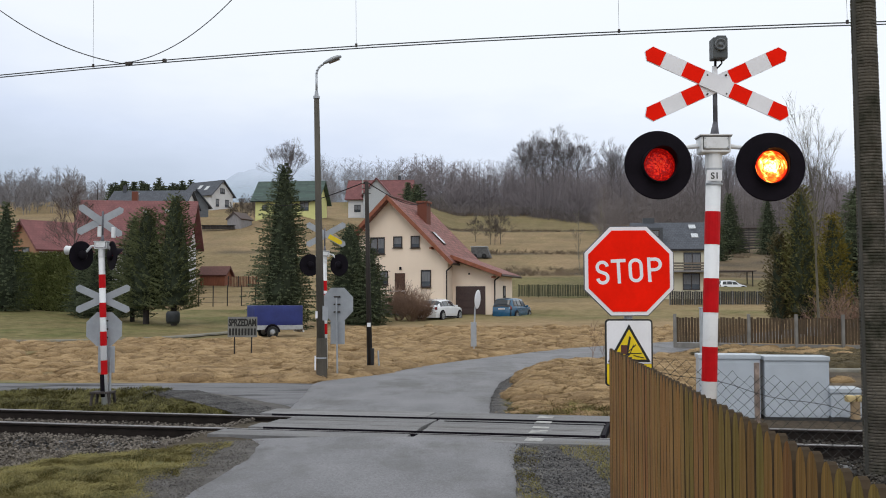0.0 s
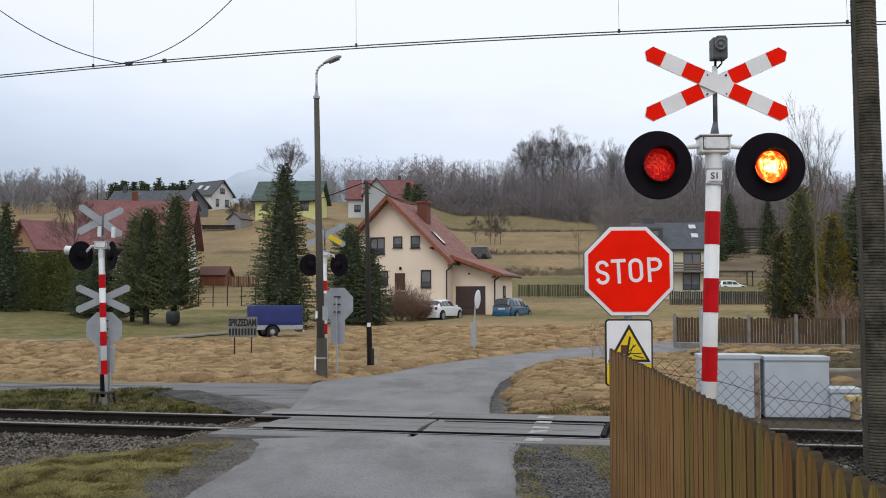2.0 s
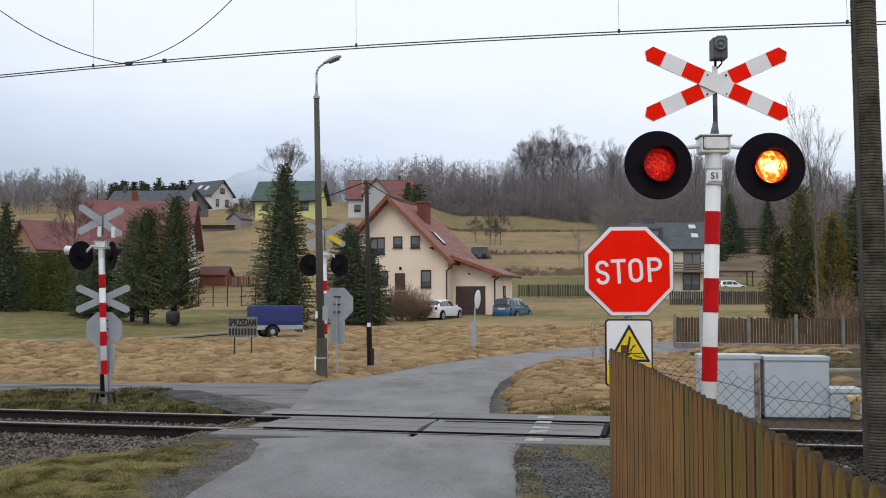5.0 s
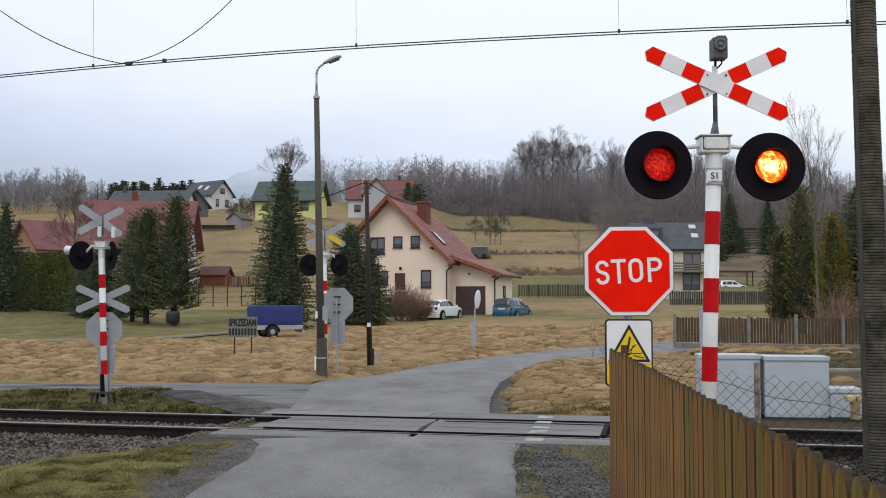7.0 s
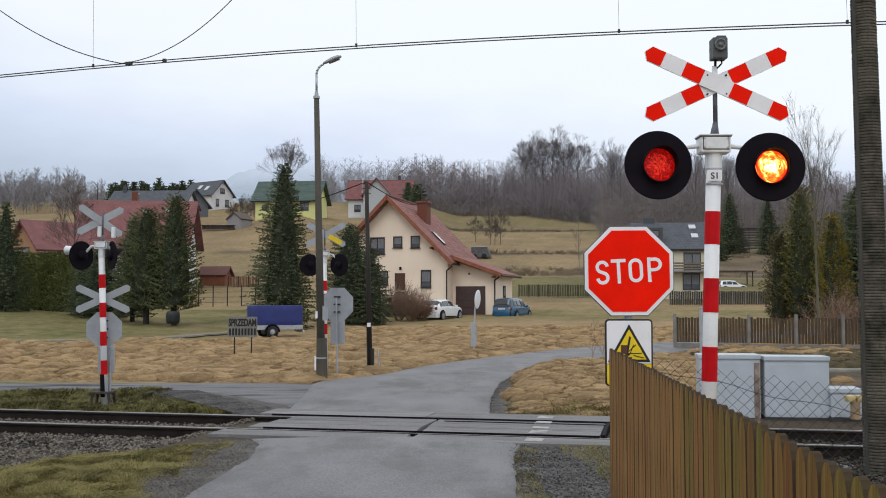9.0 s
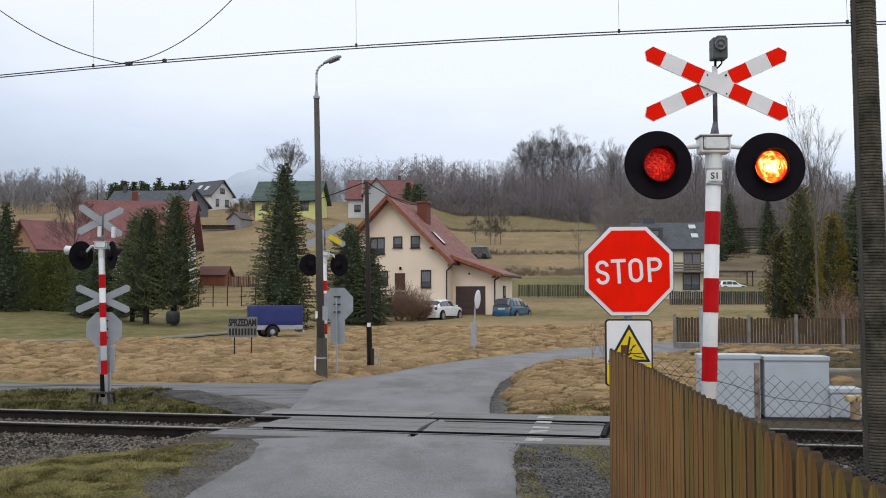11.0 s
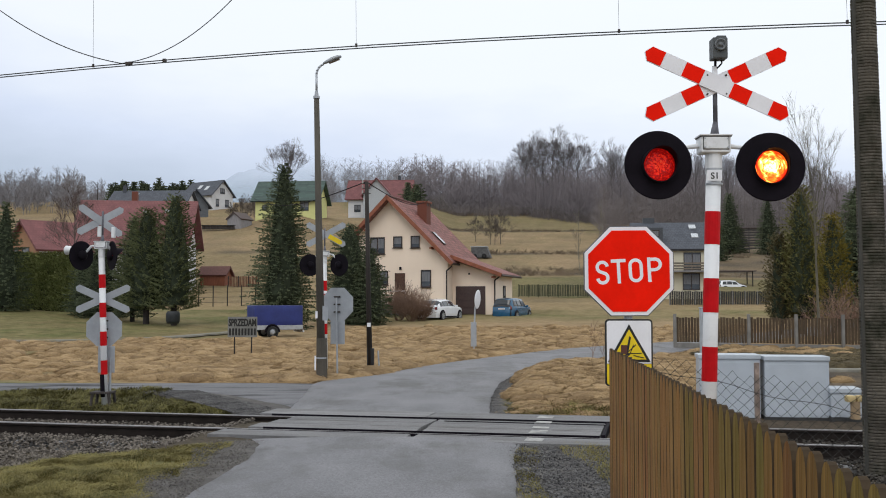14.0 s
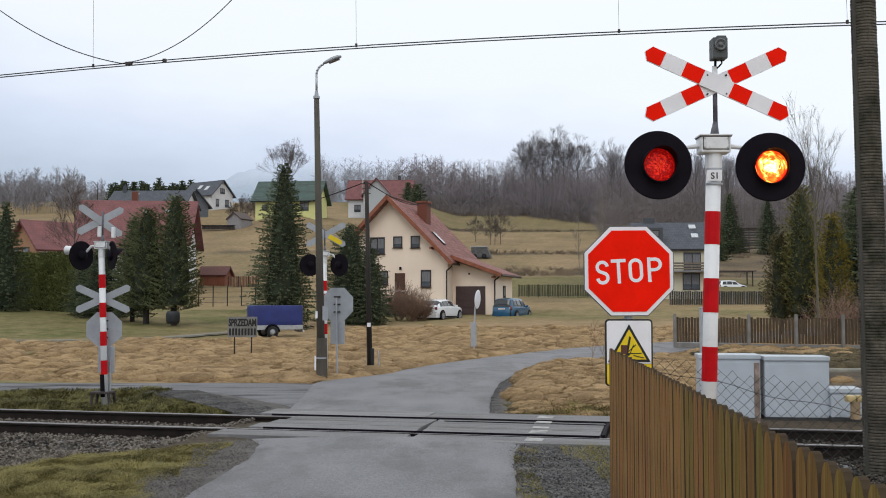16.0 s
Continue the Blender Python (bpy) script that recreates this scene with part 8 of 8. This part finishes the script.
blades("lane_grass", right_verge, "thin olive grass on the grit verge", MOSSY, 0.0035, 5, 0.9)


# ---- small things about the gardens ----
def dark_fence(label, x0, x1, d0, d1, height, posts, material, post_mat, rows=1, slats=True):
    """A garden fence: posts, rails and close boards or wires between two places on the ground."""
    f = thing("garden_fence", label, "fence", None, "garden fences")
    a, b = Vector((x0, d0, 0)), Vector((x1, d1, 0))
    rng = random.Random(int(x0 * 10))
    for i in range(posts + 1):
        p = a.lerp(b, i / posts)
        z = ground_z(p.x, p.y)
        bm = bmesh.new()
        box(bm, p.x, p.y, z + height / 2 - 0.05, 0.08, 0.08, height + 0.2, 0.01)
        part("post", bm, post_mat, f)
        if i == posts:
            break
        q = a.lerp(b, (i + 1) / posts)
        zq = ground_z(q.x, q.y)
        if slats:
            bm = bmesh.new()
            n = max(3, int((q - p).length / 0.16))
            for k in range(n):
                c = p.lerp(q, (k + 0.5) / n)
                h = height * rng.uniform(0.92, 0.97)
                box(bm, c.x, c.y, ground_z(c.x, c.y) + h / 2 + 0.05, (q - p).length / n * 0.72, 0.03, h)
            tagged(part("paling", bm, material, f), kind="stuff")
        else:
            for k in range(4):
                bm = bmesh.new()
                cyl(bm, (p.x, p.y, z + height * (0.2 + 0.25 * k)), (q.x, q.y, zq + height * (0.2 + 0.25 * k)), 0.012, 0.012, 4)
                part("wire", bm, material, f)


FENCE_GREEN = mat("dark_green_boards", (0.072, 0.074, 0.042), 0.85, var=0.3, scale=3)
FENCE_GREY = mat("dark_grey_boards", (0.036, 0.035, 0.033), 0.85, var=0.3, scale=3)
FENCE_RUST = mat("rusty_boards", (0.16, 0.075, 0.045), 0.85, var=0.3, scale=3)
dark_fence("dark green fence along the field behind the house", 7.518, 16.326, 100, 100, 1.2, 9, FENCE_GREEN, FENCE_GREEN)
dark_fence("dark grey fence with pale posts before the far house", 19.348, 28.515, 86, 88, 1.2, 8, FENCE_GREY, mat("pale_fence_posts", (0.2, 0.19, 0.175), 0.85))
dark_fence("low rusty board fence beside the garden shed", -23.665, -20.302, 111, 111, 1.35, 3, FENCE_RUST, FENCE_GREY)
dark_fence("wire garden fence on dark posts", -20.359, -14.798, 84, 86, 1.7, 5, FENCE_GREY, DARKWOOD, slats=False)
dark_fence("low dark fence across the slope", -27.687, -12.118, 172, 176, 1.1, 9, FENCE_GREY, FENCE_GREY, slats=False)


def barrel():
    b = thing("barrel", "dark plastic barrel under the conifers", "barrel", pose(-15.655, 58.5, 0.457))
    bm = bmesh.new()
    lathe(bm, [(0.0001, 0.0), (0.34, 0.0), (0.39, 0.15), (0.40, 0.45), (0.39, 0.6), (0.33, 0.72), (0.30, 0.72), (0.0001, 0.70)], 20, Matrix.Rotation(radians(90), 4, "X"))
    part("shell", bm, mat("dark_plastic", (0.022, 0.025, 0.028), 0.5, var=0.2), b, smooth=True)


barrel()


def aerial():
    a = thing("aerial_mast", "thin dark aerial mast behind the red roof", "aerial", pose(-38.581, 112, 5.153))
    bm = bmesh.new()
    cyl(bm, (0, 0, -1.5), (0, 0, 9.920), 0.05, 0.04, 8)
    part("pole", bm, IRON, a)


aerial()


def carport():
    c = thing("carport", "dark lean-to shelter over the far car", "carport", pose(35.619, 124, 3.436, 0, 0, -5))
    for x in (-2.2, 2.2):
        for y in (-1.2, 2.0):
            bm = bmesh.new()
            box(bm, x, y, 0.9, 0.12, 0.12, 2.4, 0.01)
            part("post", bm, DARKWOOD, c)
    bm = bmesh.new()
    box(bm, 0, 0.4, 2.05, 5.2, 4.0, 0.12, 0.01)
    part("roof", bm, MATS["dull_brown_sheet"], c)


carport()


def stack():
    s = thing("log_pile", "pale covered log pile beside the meadow", "log pile", pose(-56.081, 140, ground_z(-56.081, 140)))
    rng = random.Random(2)
    bm = bmesh.new()
    for i in range(16):
        for j in range(5):
            cyl(bm, (i * 0.3 - 2.4, -0.5, 0.15 + j * 0.27), (i * 0.3 - 2.4, 0.6, 0.15 + j * 0.27), 0.135, 0.13, 7)
    tagged(part("logs", bm, mat("cut_logs", (0.16, 0.13, 0.10), 0.9, var=0.3), s), kind="stuff")
    bm = bmesh.new()
    box(bm, -0.1, 0, 1.5, 5.4, 1.5, 0.06, 0.01)
    part("cover", bm, mat("pale_sheet_cover", (0.3, 0.32, 0.3), 0.6, var=0.15), s)


stack()


def firewood():
    f = thing("firewood_stack", "low dark firewood stack beside the grey shed", "firewood", pose(-39.746, 178, ground_z(-39.746, 178)))
    bm = bmesh.new()
    for i in range(22):
        for j in range(3):
            cyl(bm, (i * 0.26 - 2.8, -0.4, 0.12 + j * 0.22), (i * 0.26 - 2.8, 0.5, 0.12 + j * 0.22), 0.12, 0.11, 6)
    tagged(part("log", bm, mat("dark_firewood", (0.06, 0.05, 0.045), 0.9, var=0.3), f), kind="stuff")
    bm = bmesh.new()
    box(bm, -0.1, 0, 0.72, 6.0, 1.2, 0.05, 0.01)
    part("cover", bm, mat("dark_sheet_cover", (0.05, 0.055, 0.06), 0.6, var=0.15), f)


firewood()


def farm_wagon():
    x, y = 6.6, 177
    w = thing("farm_wagon", "small grey covered farm wagon in the field behind the house", "wagon", pose(x, y, ground_z(x, y) - 0.1, 0, 0, -12))
    bm = bmesh.new()
    wall_prism(bm, [(-1.5, 0.2), (1.9, 0.2), (1.75, 0.7), (1.2, 2.0), (-1.5, 2.0)], -0.9, 0.9)
    part("body", bm, mat("dark_grey_wagon_sides", (0.10, 0.10, 0.105), 0.7, var=0.3, scale=2), w)
    bm = bmesh.new()
    box(bm, -0.15, 0, 2.08, 2.9, 2.0, 0.2, 0.05)
    part("cover", bm, mat("pale_wagon_cover", (0.34, 0.35, 0.36), 0.6, var=0.15, scale=2), w, "pale grey sheet cover")
    for px in (-0.9, 0.8):
        for py in (-0.95, 0.95):
            bm = bmesh.new()
            lathe(bm, [(0.10, -0.1), (0.42, -0.1), (0.45, 0.0), (0.42, 0.1), (0.10, 0.1)], 18, pose(px, py, 0.45))
            part("wheel", bm, RUBBER, w, smooth=True)


farm_wagon()


def timber_rack():
    x, y = 61.2, 201
    r = thing("timber_rack", "dark open-sided timber rack at the edge of the woods", "shed", pose(x, y, ground_z(x, y), 0, 0, -10))
    wood = mat("dark_rack_boards", (0.075, 0.070, 0.068), 0.85, var=0.3, scale=2)
    for px in (-2.3, 0.0, 2.3):
        bm = bmesh.new()
        box(bm, px, 0, 2.3, 0.18, 0.18, 5.0, 0.01)
        part("post", bm, wood, r)
    for k in range(8):
        bm = bmesh.new()
        box(bm, 0, -0.14, 0.8 + 0.52 * k, 4.9, 0.05, 0.26, 0.01)
        part("board", bm, wood, r)
    bm = bmesh.new()
    box(bm, 0, 0.6, 4.85, 5.4, 2.2, 0.12, 0.01)
    part("roof", bm, MATS["dull_brown_sheet"], r, "brown sheet roof")


timber_rack()


# ---- what moves: added lit faces slide out through the opaque lenses to imitate flashing ----
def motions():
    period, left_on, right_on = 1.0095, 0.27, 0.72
    for which, (lit_face, head) in enumerate(LIT_FACES):
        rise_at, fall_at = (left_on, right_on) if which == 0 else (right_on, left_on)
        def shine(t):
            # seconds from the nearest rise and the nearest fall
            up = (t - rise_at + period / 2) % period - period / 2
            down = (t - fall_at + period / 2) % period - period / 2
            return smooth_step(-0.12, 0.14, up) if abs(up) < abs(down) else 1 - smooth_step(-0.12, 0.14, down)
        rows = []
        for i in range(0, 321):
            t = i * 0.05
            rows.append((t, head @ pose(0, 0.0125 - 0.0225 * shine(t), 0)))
        walk(lit_face, rows)


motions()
